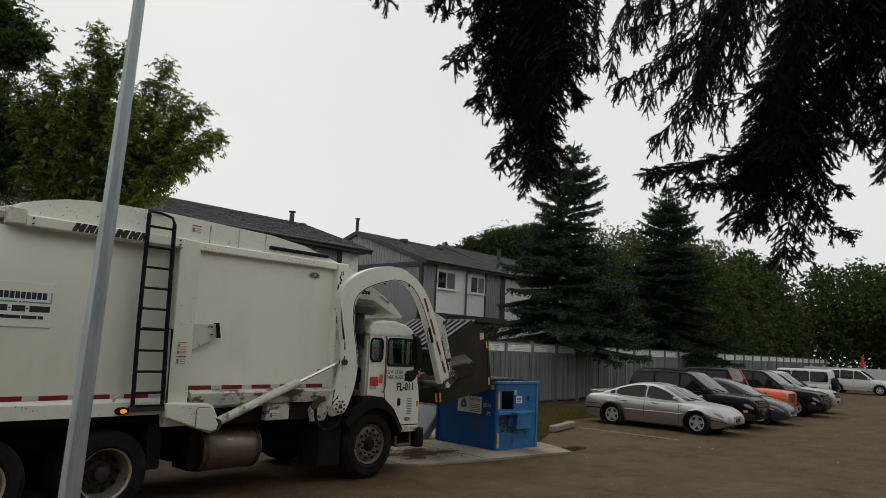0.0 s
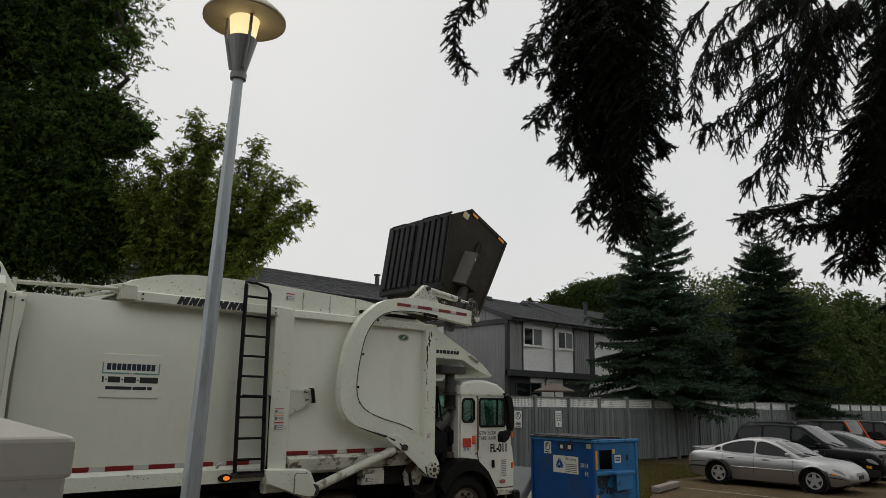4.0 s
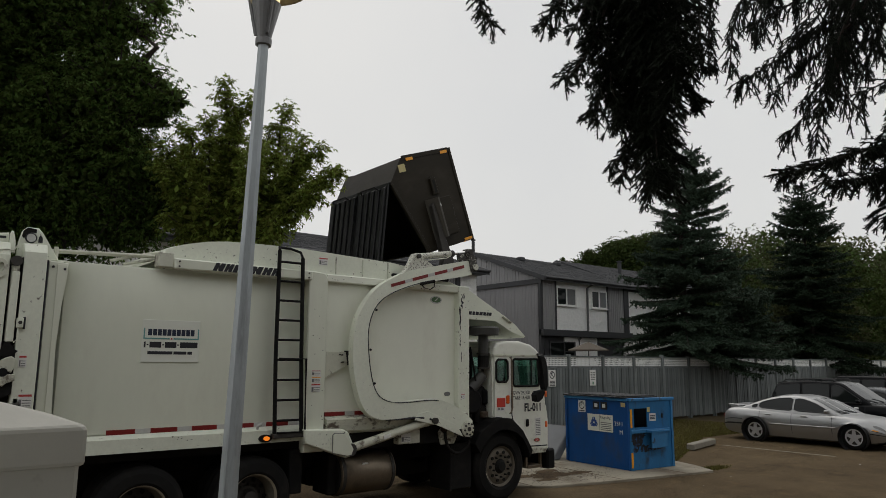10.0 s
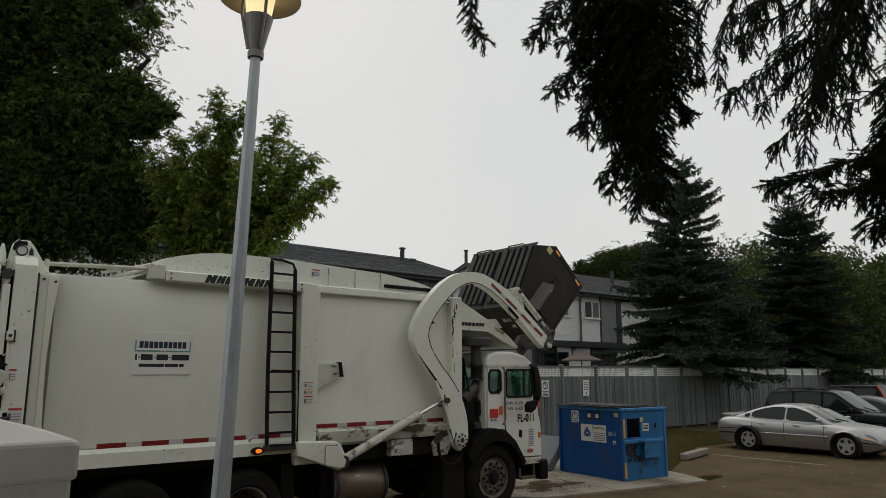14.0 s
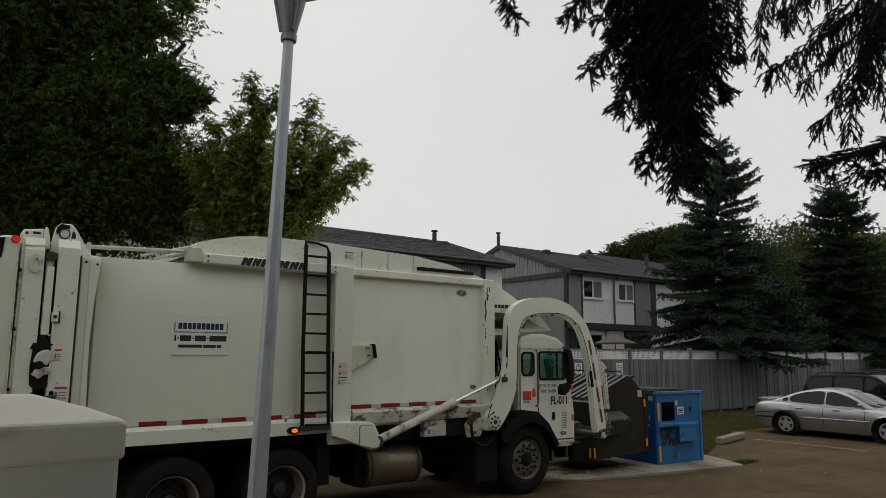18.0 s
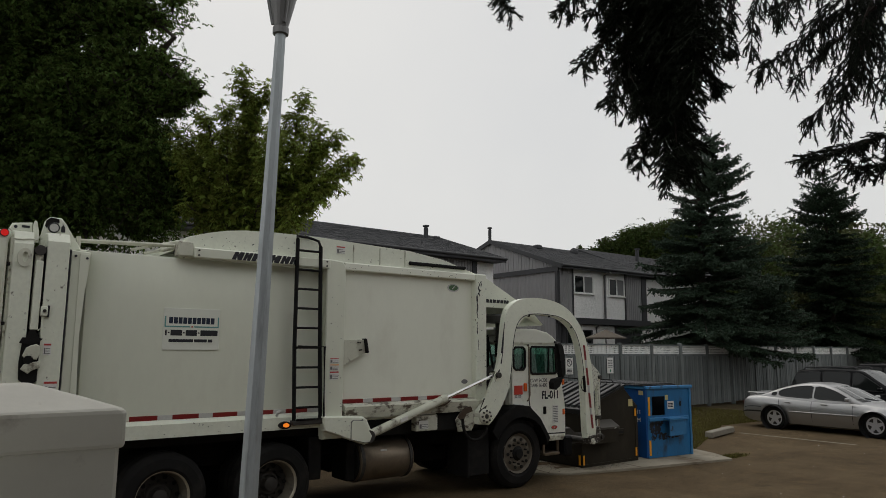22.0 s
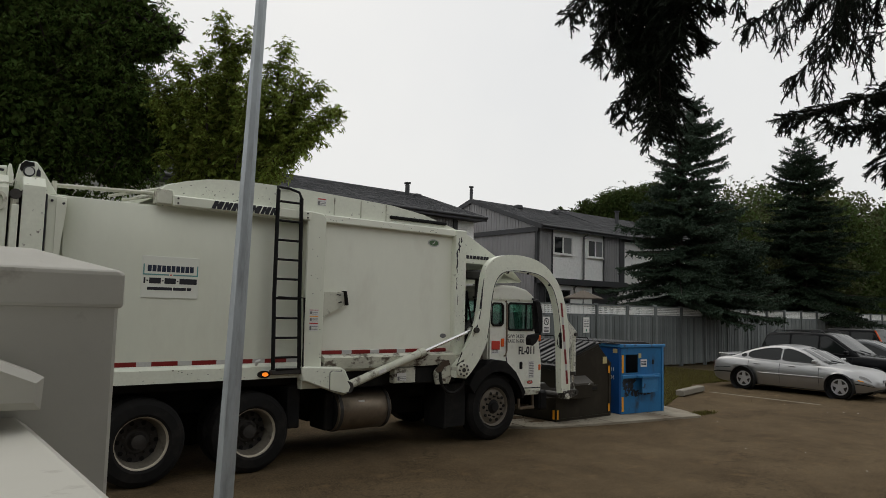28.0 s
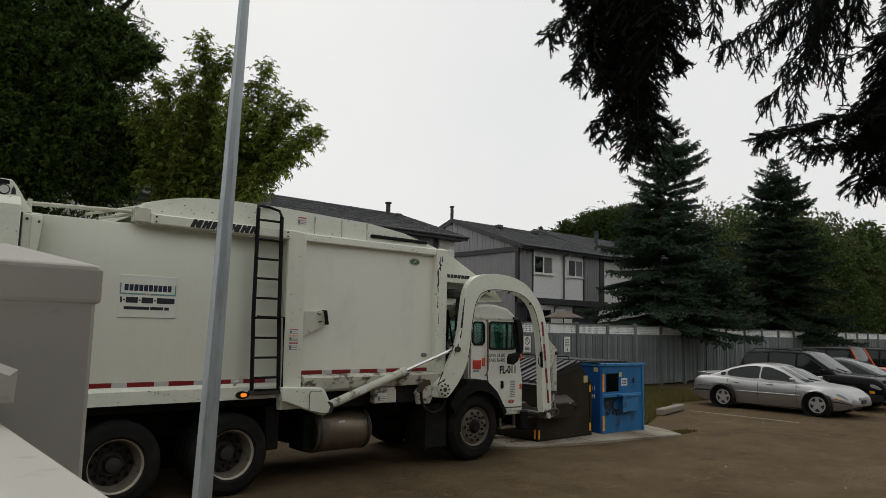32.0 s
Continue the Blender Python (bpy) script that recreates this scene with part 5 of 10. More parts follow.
for y in (CY0 + 0.022, CY1 - 0.028):
    pane("door_window", [(8.645, 1.85), (9.285, 1.85), (9.26, 2.31), (8.645, 2.31)], y, cab)
    pane("quarter_window", [(8.245, 1.925), (8.515, 1.925), (8.515, 2.30), (8.245, 2.30)], y, cab)
bm = B()
prism(bm, [(9.45, 1.5), (9.456, 1.5), (9.336, 2.36), (9.33, 2.36)], CY0 + 0.06, CY1 - 0.06)
ws = part("windscreen", bm, M_CAB_GLASS, cab)
ws.visible_shadow = False
for x, z, sx, sz in ((8.245, 1.925, 1, 1), (8.515, 1.925, -1, 1), (8.245, 2.30, 1, -1), (8.515, 2.30, -1, -1)):
    part("corner_fill", prism(B(), [(x, z), (x + sx * 0.05, z), (x, z + sz * 0.05)], CY0, CY0 + 0.03), M_CAB_PAINT, cab)
# rubber frames, door lines
bm = B()
for loop in ([(8.68, 1.85), (9.25, 1.85), (9.28, 1.89), (9.262, 2.28), (9.235, 2.31), (8.68, 2.31), (8.645, 2.275), (8.645, 1.885)],
             [(8.29, 1.925), (8.47, 1.925), (8.515, 1.97), (8.515, 2.255), (8.47, 2.30), (8.29, 2.30), (8.245, 2.255), (8.245, 1.97)]):
    pts = [Vector((a, CY0 - 0.004, b)) for a, b in loop]
    for p, q in zip(pts, pts[1:] + pts[:1]):
        tube(bm, [p, q], 0.020, 6)
tube(bm, [(9.10, CY0 + 0.01, 1.86), (9.10, CY0 + 0.01, 2.30)], 0.012, 6)
part("window_rubber", bm, M_RUBBER, cab)
bm = B()
line = [(8.60, 2.36), (8.605, 1.38), (8.63, 1.28), (8.88, 1.06), (9.0, 0.83), (9.46, 0.82)]
for p, q in zip(line, line[1:]):
    tube(bm, [(p[0], CY0 - 0.001, p[1]), (q[0], CY0 - 0.001, q[1])], 0.010, 6)
part("door_gap", bm, M_INK, cab)
part("grab_bar", tube(B(), [(8.575, CY0, 2.34), (8.565, CY0 - 0.05, 2.31), (8.575, CY0 - 0.05, 1.50), (8.555, CY0 - 0.045, 1.42), (8.56, CY0, 1.40)], 0.014, 8), M_TANK, cab, "grey grab bar")
bm = B()
box(bm, 8.935, CY0 - 0.02, 1.16, 9.0, CY0, 1.29, bev=0.015)
part("door_handle", bm, M_BLACK, cab)
bm = B()
box(bm, 8.255, CY0 - 0.012, 1.51, 8.45, CY0, 1.66, bev=0.006)
part("red_marker", bm, plain("red_placard", (0.55, 0.05, 0.03), 0.4), cab)
bm = B()
box(bm, 8.47, CY0 - 0.02, 1.56, 8.545, CY0, 1.70, bev=0.012)
part("turn_signal", bm, plain("amber_lens", (0.75, 0.12, 0.02), 0.25), cab)
bm = B()
box(bm, 8.26, CY0 - 0.006, 1.445, 8.44, CY0, 1.505)
part("sticker", bm, M_STICKER, cab)
part("print", bars(B(), 8.275, 1.485, (0.05, 0.06), 0.02, 0.015, CY0 - 0.007, 2, 0.022), M_INK_GREY, cab)
bm = B()
box(bm, 9.165, CY0 - 0.005, 0.99, 9.305, CY0, 1.30)
st = part("sticker", bm, M_STICKER, cab)
part("print", bars(B(), 9.18, 1.27, (0.11,), 0, 0.012, CY0 - 0.006, 10, 0.029), M_INK_GREY, st)
oval("badge", 9.2, 0.925, 0.075, 0.035, CY0, M_CHROME, cab, inner=M_INK_RED)
text_part("unit_number", "FL-011", (8.905, CY0 - 0.002, 1.385), 0.185, M_INK, cab, squeeze=0.84, bold=True)
text_part("weight_line", "GVW 24,300", (8.635, CY0 - 0.002, 1.69), 0.088, M_INK, cab, squeeze=0.86)
text_part("weight_line", "TARE 16,400", (8.635, CY0 - 0.002, 1.605), 0.088, M_INK, cab, squeeze=0.86)
bm = B()
prism(bm, [(9.05, 2.37), (9.13, 2.39), (9.19, 2.33), (9.235, 2.18), (9.24, 1.86), (9.20, 1.77), (9.13, 1.76), (9.105, 1.84), (9.125, 2.10), (9.10, 2.24)], 6.97, 7.09, bev=0.03)
mir = part("mirror", bm, M_BLACK, cab, "tall black side mirror")
part("mirror_lower", prism(B(), [(8.90, 1.60), (8.89, 1.71), (8.94, 1.77), (9.06, 1.78), (9.14, 1.80), (9.15, 1.74), (9.08, 1.64), (8.99, 1.585)], 6.96, 7.08, bev=0.02), M_BLACK, mir)
part("mirror_arm", tube(B(), [(9.25, 7.27, 2.40), (9.18, 7.05, 2.38), (9.2, 7.03, 2.1), (9.16, 7.03, 1.78), (9.08, 7.03, 1.72)], 0.022, 6), M_BLACK, mir)
for z in (1.70, 1.18):
    bm = B()
    box(bm, 9.42, CY0 - 0.015, z - 0.05, 9.475, CY0 + 0.05, z + 0.05, bev=0.01)
    part("side_lamp", bm, plain("amber_lens_small", (0.75, 0.14, 0.02), 0.3), cab)
bm = B()
box(bm, 8.98, 7.24, 0.70, 9.46, 7.7, 0.79, bev=0.01)
part("step", bm, M_WHITE_GRIME, cab)
bm = B()
box(bm, 9.0, 7.27, 0.45, 9.36, 7.62, 0.50, bev=0.01)
box(bm, 8.98, 7.3, 0.47, 9.02, 7.34, 0.72)
box(bm, 9.33, 7.3, 0.47, 9.37, 7.34, 0.72)
part("step", bm, M_TANK, cab, "aluminium step")
bm = B()
box(bm, 9.42, 7.2, 0.42, 9.62, 9.7, 0.76, bev=0.03)
part("bumper", bm, M_BLACK, cab)

# engine bay behind the cab
bm = B()
box(bm, 7.6, 7.75, 1.05, 8.18, 9.3, 2.5, bev=0.04)
box(bm, 7.58, 7.5, 1.1, 7.75, 7.75, 2.2, bev=0.03)
lathe(bm, [(-0.1, 0.1), (-0.08, 0.19), (0.12, 0.19), (0.14, 0.1)], (7.86, 7.5, 1.62), "y", 20)
lathe(bm, [(-0.02, 0.05), (0.0, 0.11), (0.2, 0.11)], (8.08, 7.45, 1.75), "y", 14)
box(bm, 7.95, 7.42, 1.25, 8.2, 7.7, 1.55, bev=0.03)
part("engine", bm, M_CHASSIS, truck, "dark greasy engine and radiator")
bm = B()
tube(bm, [(7.6, 7.4, 1.2), (7.75, 7.38, 1.5), (7.62, 7.36, 1.9), (7.7, 7.36, 2.3)], 0.02, 6)
tube(bm, [(7.8, 7.4, 1.3), (7.9, 7.36, 1.9), (7.75, 7.34, 2.5)], 0.016, 6)
part("engine_hose", bm, M_RUBBER, truck)
bm = B()
lathe(bm, [(0, 0.14), (0.01, 0.27), (0.12, 0.285), (0.15, 0.25), (0.165, 0.02)], (8.10, 7.42, 2.70), "z", 28)
snork = part("air_intake", bm, M_DUCT, truck, "grey mushroom air intake")
part("intake_pipe", tube(B(), [(8.09, 7.40, 2.70), (8.09, 7.40, 2.2), (8.06, 7.40, 2.03), (7.96, 7.42, 1.93), (7.85, 7.45, 1.82)], [0.082, 0.082, 0.09, 0.10, 0.11], 16), M_DUCT, snork)
part("pipe_sleeve", tube(B(), [(8.092, 7.398, 2.36), (8.09, 7.398, 2.16)], 0.092, 16), M_RUBBER, snork)
part("air_filter", lathe(B(), [(-0.10, 0.02), (-0.10, 0.17), (-0.07, 0.21), (0.22, 0.21), (0.25, 0.1)], (7.84, 7.46, 1.61), "y", 24), M_BLACK, truck, "black round air filter housing")
part("filter_strap", lathe(B(), [(0.0, 0.212), (0.0, 0.218), (0.03, 0.218), (0.03, 0.212)], (7.84, 7.46, 1.61), "y", 24), M_HUB, truck)
part("coolant_tank", box(B(), 8.10, 7.38, 1.55, 8.20, 7.6, 1.80, bev=0.03), M_BLACK, truck)
part("valve_block", box(B(), 8.03, 7.36, 1.34, 8.17, 7.5, 1.44, bev=0.015), M_RUST, truck)
part("pipe_clamp", lathe(B(), [(0, 0.10), (0, 0.112), (0.03, 0.112), (0.03, 0.10)], (8.09, 7.40, 2.14), "z", 18), M_HUB, snork)
part("pipe_clamp", lathe(B(), [(0, 0.10), (0, 0.112), (0.03, 0.112), (0.03, 0.10)], (8.09, 7.40, 2.38), "z", 18), M_HUB, snork)
# canopy over the cab
can = [(7.5, 3.475), (7.62, 3.465), (8.38, 3.095), (8.75, 2.90), (9.0, 2.70), (8.9, 2.70), (8.62, 2.79), (8.28, 2.955), (7.5, 2.955)]
canopy = None
for y in (7.28, 9.58):
    bm = B()
    prism(bm, can, y, y + 0.03, bev=0.006)
    if canopy is None:
        canopy = part("canopy", bm, M_WHITE_WORN, truck, "white canopy wing over the cab", origin=(8, 8.4, 3))
    else:
        part("canopy_side", bm, M_WHITE_WORN, canopy)
bm = B()
prism(bm, [(7.5, 3.47), (7.62, 3.46), (8.38, 3.09), (8.75, 2.895), (9.0, 2.70), (8.98, 2.68), (8.74, 2.86), (8.37, 3.05), (7.6, 3.42), (7.5, 3.43)], 7.31, 9.58)
part("canopy_top", bm, M_WHITE_WORN, canopy)
bm = B()
x = 7.655
for w in (0.085, 0.07, 0.085, 0.085, 0.075, 0.06, 0.065):
    prism(bm, [(x, 3.035), (x + w * 0.8, 3.03), (x + w * 0.8 + 0.015, 3.085), (x + 0.015, 3.09)], 7.274, 7.278)
    x += w
part("name_marks", bm, M_INK, canopy, "small slanted black shapes")
part("canopy_hinge", tube(B(), [(8.42, 7.26, 3.04), (8.62, 7.26, 2.93)], 0.02, 6), M_WHITE_GRIME, canopy)

# tail end
bm = B()
prism(bm, [(7.08, 1.2), (7.08, 3.40), (7.16, 3.50), (7.32, 3.515), (7.32, 1.2)], 1.22, 1.44, plane="yz", bev=0.008)
part("tail_column", bm, M_WHITE_WORN, truck, "box column with a sloping cap")
bm = B()
prism(bm, [(7.08, 1.2), (7.08, 3.35), (7.17, 3.49), (7.32, 3.515), (7.32, 1.2)], 0.905, 1.095, plane="yz", bev=0.008)
part("tail_column", bm, M_WHITE_WORN, truck, "box column with a sloping cap")
bm = B()
prism(bm, [(1.47, 1.42), (1.47, 3.335), (1.665, 3.32), (1.66, 3.15), (1.632, 2.85), (1.612, 2.4), (1.62, 2.0), (1.645, 1.42)], 7.17, 7.32, bev=0.008)
part("body_flange", bm, M_WHITE, truck)
bm = B()
prism(bm, [(1.562, 1.42), (1.555, 3.30), (1.655, 3.295), (1.65, 3.15), (1.622, 2.85), (1.602, 2.4), (1.61, 2.0), (1.635, 1.42)], 7.156, 7.168, bev=0.003)
part("flange_plate", bm, M_WHITE, truck, "folded edge plate of the body")
for x, z in ((1.515, 3.27), (1.63, 3.25)):
    part("bolt", lathe(B(), [(-0.012, 0.003), (-0.012, 0.013), (0.0, 0.015)], (x, 7.16, z), "y", 10), M_INK, truck)
# black fill between the columns: the recess's shade is put into its colour
bm = B()
prism(bm, [(1.10, 1.2), (1.10, 3.3), (1.22, 3.3), (1.22, 1.2)], 7.2, 7.3)
box(bm, 1.44, 7.19, 1.4, 1.475, 7.3, 3.34)
part("dark_gap", bm, M_CHASSIS, truck)
bm = B()
tube(bm, [(1.155, 7.12, 3.25), (1.155, 7.12, 2.45)], 0.04, 12)
tc = part("tail_cylinder", bm, M_WHITE_GRIME, truck, "white hydraulic cylinder with greasy end")
part("rod", tube(B(), [(1.155, 7.12, 2.45), (1.155, 7.12, 2.2)], 0.022, 10), M_HUB, tc)
part("clevis", lathe(B(), [(-0.05, 0.02), (-0.05, 0.055), (0.05, 0.055), (0.05, 0.02)], (1.155, 7.1, 3.29), "y", 14), M_HUB, tc)
bm = B()
prism(bm, [(1.07, 2.17), (1.10, 2.25), (1.14, 2.275), (1.19, 2.29), (1.225, 2.27), (1.225, 2.17), (1.20, 2.12), (1.15, 2.15), (1.10, 2.13)], 7.03, 7.066, bev=0.010)
lt = part("tail_latch", bm, M_WHITE_GRIME, truck, "worn latch hook")
# no hollow is cut: its shade is a flat black plate
bm = B()
prism(bm, [(1.055, 1.92), (1.045, 2.1), (1.06, 2.30), (1.11, 2.40), (1.205, 2.40), (1.225, 2.33), (1.225, 1.90), (1.12, 1.86)], 7.068, 7.076)
part("latch_recess", bm, M_CHASSIS, truck, "flat black plate for the dark hollow behind the latch")
part("latch_arm", prism(B(), [(1.06, 2.03), (1.09, 2.08), (1.15, 2.10), (1.235, 2.11), (1.24, 2.04), (1.16, 2.02), (1.13, 1.98)], 7.02, 7.05, bev=0.008), M_WHITE_GRIME, lt)
part("latch_bolt", tube(B(), [(1.16, 7.0, 1.78), (1.30, 7.0, 1.80)], 0.022, 8), M_HUB, lt)
part("latch_bracket", box(B(), 1.02, 7.04, 1.45, 1.14, 7.1, 1.70, bev=0.01), M_WHITE_WORN, lt)
part("latch_dark", lathe(B(), [(0, 0.02), (0, 0.045), (0.02, 0.045)], (1.125, 7.02, 2.125), "y", 14), M_CHASSIS, lt)
bm = B()
box(bm, 1.24, 7.08, 1.74, 1.32, 7.135, 1.86, bev=0.008)
part("latch_block", bm, M_BLACK, truck)
part("channel", box(B(), 1.122, 7.07, 2.44, 1.196, 7.13, 3.18, bev=0.008), M_WHITE_WORN, truck, "white steel channel over the cylinder")
# black on the column's inner side: painted shade and grease in one
part("grease_film", box(B(), 1.2155, 7.086, 2.42, 1.2195, 7.2, 3.34), M_CHASSIS, truck, "black film for the shade and grease down the column")
# thin black line for the crevice's shade, with greasy streaks
part("grease_line", box(B(), 1.0955, 7.09, 2.3, 1.101, 7.2, 3.2), M_CHASSIS, truck, "thin black line for the shade and grease along the column")
ctl = part("control_box", box(B(), 1.205, 7.03, 2.585, 1.268, 7.079, 2.69, bev=0.006), M_WHITE_WORN, truck, "small switch box")
part("control_back", box(B(), 1.268, 7.05, 2.575, 1.288, 7.079, 2.70), M_INK, ctl)
part("switch", lathe(B(), [(-0.02, 0.005), (-0.02, 0.018), (0.0, 0.018)], (1.236, 7.03, 2.64), "y", 10), M_HUB, ctl)
part("cable", tube(B(), [(1.228, 7.06, 2.59), (1.228, 7.06, 2.47), (1.195, 7.06, 2.43)], 0.009, 6), M_WHITE_WORN, ctl)
part("grease", prism(B(), [(1.03, 2.30), (1.06, 2.36), (1.09, 2.35), (1.12, 2.44), (1.17, 2.43), (1.19, 2.36), (1.25, 2.345), (1.21, 2.31), (1.12, 2.28)], 7.055, 7.067, bev=0.004), M_CHASSIS, truck, "black grease round the latch")
# black strip beside the column, the gap's shade as colour
part("gap_line", box(B(), 1.444, 7.15, 1.45, 1.468, 7.17, 3.33), M_INK, truck)
part("gap_line", box(B(), 0.880, 7.12, 1.3, 0.903, 7.30, 3.42), M_WHITE_GRIME, truck)
sticker(1.262, 2.175, 1.336, 2.30, 7.078, M_INK_RED)
sticker(1.29, 1.76, 1.42, 1.9, 7.078, M_INK_RED)
sticker(1.29, 1.60, 1.42, 1.74, 7.078, M_NAVY)
bm = B()
prism(bm, [(1.165, 3.35), (1.18, 3.53), (1.205, 3.655), (1.25, 3.703), (1.365, 3.703), (1.415, 3.642), (1.50, 3.50), (1.59, 3.36), (1.45, 3.33)], 7.31, 7.37, bev=0.012)
part("hinge_plate", bm, M_WHITE_WORN, truck)
part("hinge_pin", lathe(B(), [(0, 0.01), (0, 0.045), (0.04, 0.05)], (1.293, 7.275, 3.582), "y", 16), M_SILVER_TAPE, truck)
part("pin_ring", lathe(B(), [(0.0, 0.046), (-0.008, 0.05), (0.0, 0.058), (0.03, 0.058)], (1.293, 7.278, 3.582), "y", 18, False), M_INK, truck, "dark ring round the hinge pin")
part("grease", prism(B(), [(1.205, 3.60), (1.215, 3.66), (1.255, 3.697), (1.34, 3.69), (1.345, 3.645), (1.29, 3.645), (1.245, 3.61), (1.225, 3.57)], 7.304, 7.3095), M_CHASSIS, truck, "black grease on the hinge plate")
part("slot", prism(B(), [(1.365, 3.54), (1.41, 3.54), (1.405, 3.60), (1.385, 3.625), (1.368, 3.60)], 7.304, 7.3095), M_INK, truck)
part("lug", prism(B(), [(1.10, 3.40), (1.09, 3.60), (1.105, 3.645), (1.125, 3.635), (1.15, 3.52), (1.155, 3.40)], 7.28, 7.33, bev=0.008), M_WHITE_WORN, truck)
part("cap_wire", tube(B(), [(0.90, 7.10, 3.40), (0.98, 7.10, 3.395), (1.06, 7.10, 3.41), (1.12, 7.10, 3.40), (1.15, 7.10, 3.46)], 0.008, 6), M_WHITE_GRIME, truck)
bm = B()
prism(bm, [(0.86, 3.4), (0.872, 3.545), (0.90, 3.605), (1.09, 3.63), (1.10, 3.4)], 7.36, 7.42, bev=0.01)
part("hinge_plate", bm, M_WHITE_WORN, truck)
part("slot", lathe(B(), [(0.0, 0.002), (0.0, 0.018), (0.004, 0.018)], (0.932, 7.354, 3.567), "y", 12), M_INK, truck)
part("slot", box(B(), 0.99, 7.354, 3.562, 1.065, 7.359, 3.588), M_INK, truck)
bm = B()
prism(bm, [(0.1, 1.1), (0.25, 3.35), (0.72, 3.49), (0.86, 3.49), (0.86, 1.1)], 7.12, 9.8, bev=0.02)
tg = part("tailgate", bm, M_WHITE, truck, "white rounded tailgate")
bm = B()
prism(bm, [(0.50, 3.15), (0.60, 3.45), (0.72, 3.46), (0.70, 3.25)], 7.105, 7.118)
part("light_panel", bm, M_BLACK, tg)
for x, z, r in ((0.815, 3.455, 0.036), (0.62, 3.36, 0.02), (0.66, 3.3, 0.02)):
    bm = B()
    lathe(bm, [(0, 0.004), (0.0, r), (0.02, r)], (x, 7.098, z), "y", 18)
    part("tail_lamp", bm, M_RED_ON, tg, "lit red tail lamp")
    part("lamp_ring", lathe(B(), [(0.004, r * 0.98), (-0.004, r * 1.08), (0.004, r * 1.2), (0.02, r * 1.2)], (x, 7.098, z), "y", 18, False), M_INK, tg, "black lamp ring")
part("grab_rod", tube(B(), [(0.84, 7.06, 3.2), (0.86, 7.06, 1.3)], 0.01, 6), M_WHITE_GRIME, truck)
for z in (3.12, 2.5, 1.88):
    bm = B()
    box(bm, 0.855, 7.05, z - 0.018, 0.888, 7.09, z + 0.018, bev=0.005)
    part("rod_clip", bm, M_BLACK, truck)
bm = B()
ring_o = [(1.013 + 0.068 * math.cos(k * math.pi / 10), 3.203 + 0.10 * math.sin(k * math.pi / 10)) for k in range(20)]
ring_i = [(1.018 + 0.026 * math.cos(k * math.pi / 10), 3.208 + 0.056 * math.sin(k * math.pi / 10)) for k in range(20)]
for k in range(20):
    prism(bm, [ring_o[k], ring_o[(k + 1) % 20], ring_i[(k + 1) % 20], ring_i[k]], 7.05, 7.09)
bmesh.ops.remove_doubles(bm, verts=bm.verts, dist=0.0005)
part("lifting_eye", bm, M_WHITE_GRIME, truck, "worn flat lifting eye")
bm = B()
for y in (7.42, 7.5):
    tube(bm, [(1.45, y, 3.48), (2.7, y, 3.53)], 0.02, 8)
tube(bm, [(2.15, 7.45, 3.43), (2.75, 7.45, 3.6)], 0.018, 8)
tube(bm, [(2.3, 7.45, 3.40), (2.7, 7.45, 3.5)], 0.018, 8)
tube(bm, [(1.56, 7.36, 3.38), (1.56, 7.36, 3.52)], 0.025, 8)
part("hydraulic_line", bm, M_WHITE_GRIME, truck)
bm = B()
box(bm, 1.2, 7.4, 3.3, 1.7, 9.5, 3.38, bev=0.02)
part("tail_bridge", bm, M_WHITE_WORN, truck)

# ---------- lift arms ----------
PIV = Vector((7.39, 7.07, 1.225))
outer = [(-0.12, -0.12), (-0.10, 0.08), (0.06, 0.22), (0.25, 0.58), (0.35, 0.80), (0.40, 1.10), (0.45, 1.48), (0.52, 1.70), (0.70, 1.83), (0.95, 1.895), (1.28, 1.91), (1.62, 1.87), (1.93, 1.76), (2.15, 1.59), (2.33, 1.38), (2.45, 1.10), (2.54, 0.75), (2.57, 0.35), (2.60, -0.1), (2.62, -0.5)]
inner = [(2.38, -0.5), (2.36, -0.1), (2.345, 0.3), (2.31, 0.68), (2.24, 1.05), (2.13, 1.32), (1.96, 1.49), (1.72, 1.59), (1.45, 1.62), (1.2, 1.625), (0.97, 1.60), (0.80, 1.52), (0.69, 1.34), (0.63, 1.05), (0.60, 0.75), (0.55, 0.50), (0.44, 0.26), (0.30, 0.06), (0.10, -0.14)]


def rounded(pts, n=3):
    """More points along a chain, so that its bends run smooth."""
    out = []
    for k in range(len(pts) - 1):
        p0, p1, p2, p3 = (Vector(pts[min(max(j, 0), len(pts) - 1)]) for j in (k - 1, k, k + 1, k + 2))
        for j in range(n):
            u = j / n
            q = 0.5 * (2 * p1 + (p2 - p0) * u + (2 * p0 - 5 * p1 + 4 * p2 - p3) * u * u + (3 * p1 - p0 - 3 * p2 + p3) * u ** 3)
            out.append((q.x, q.y))
    return out + [tuple(pts[-1])]


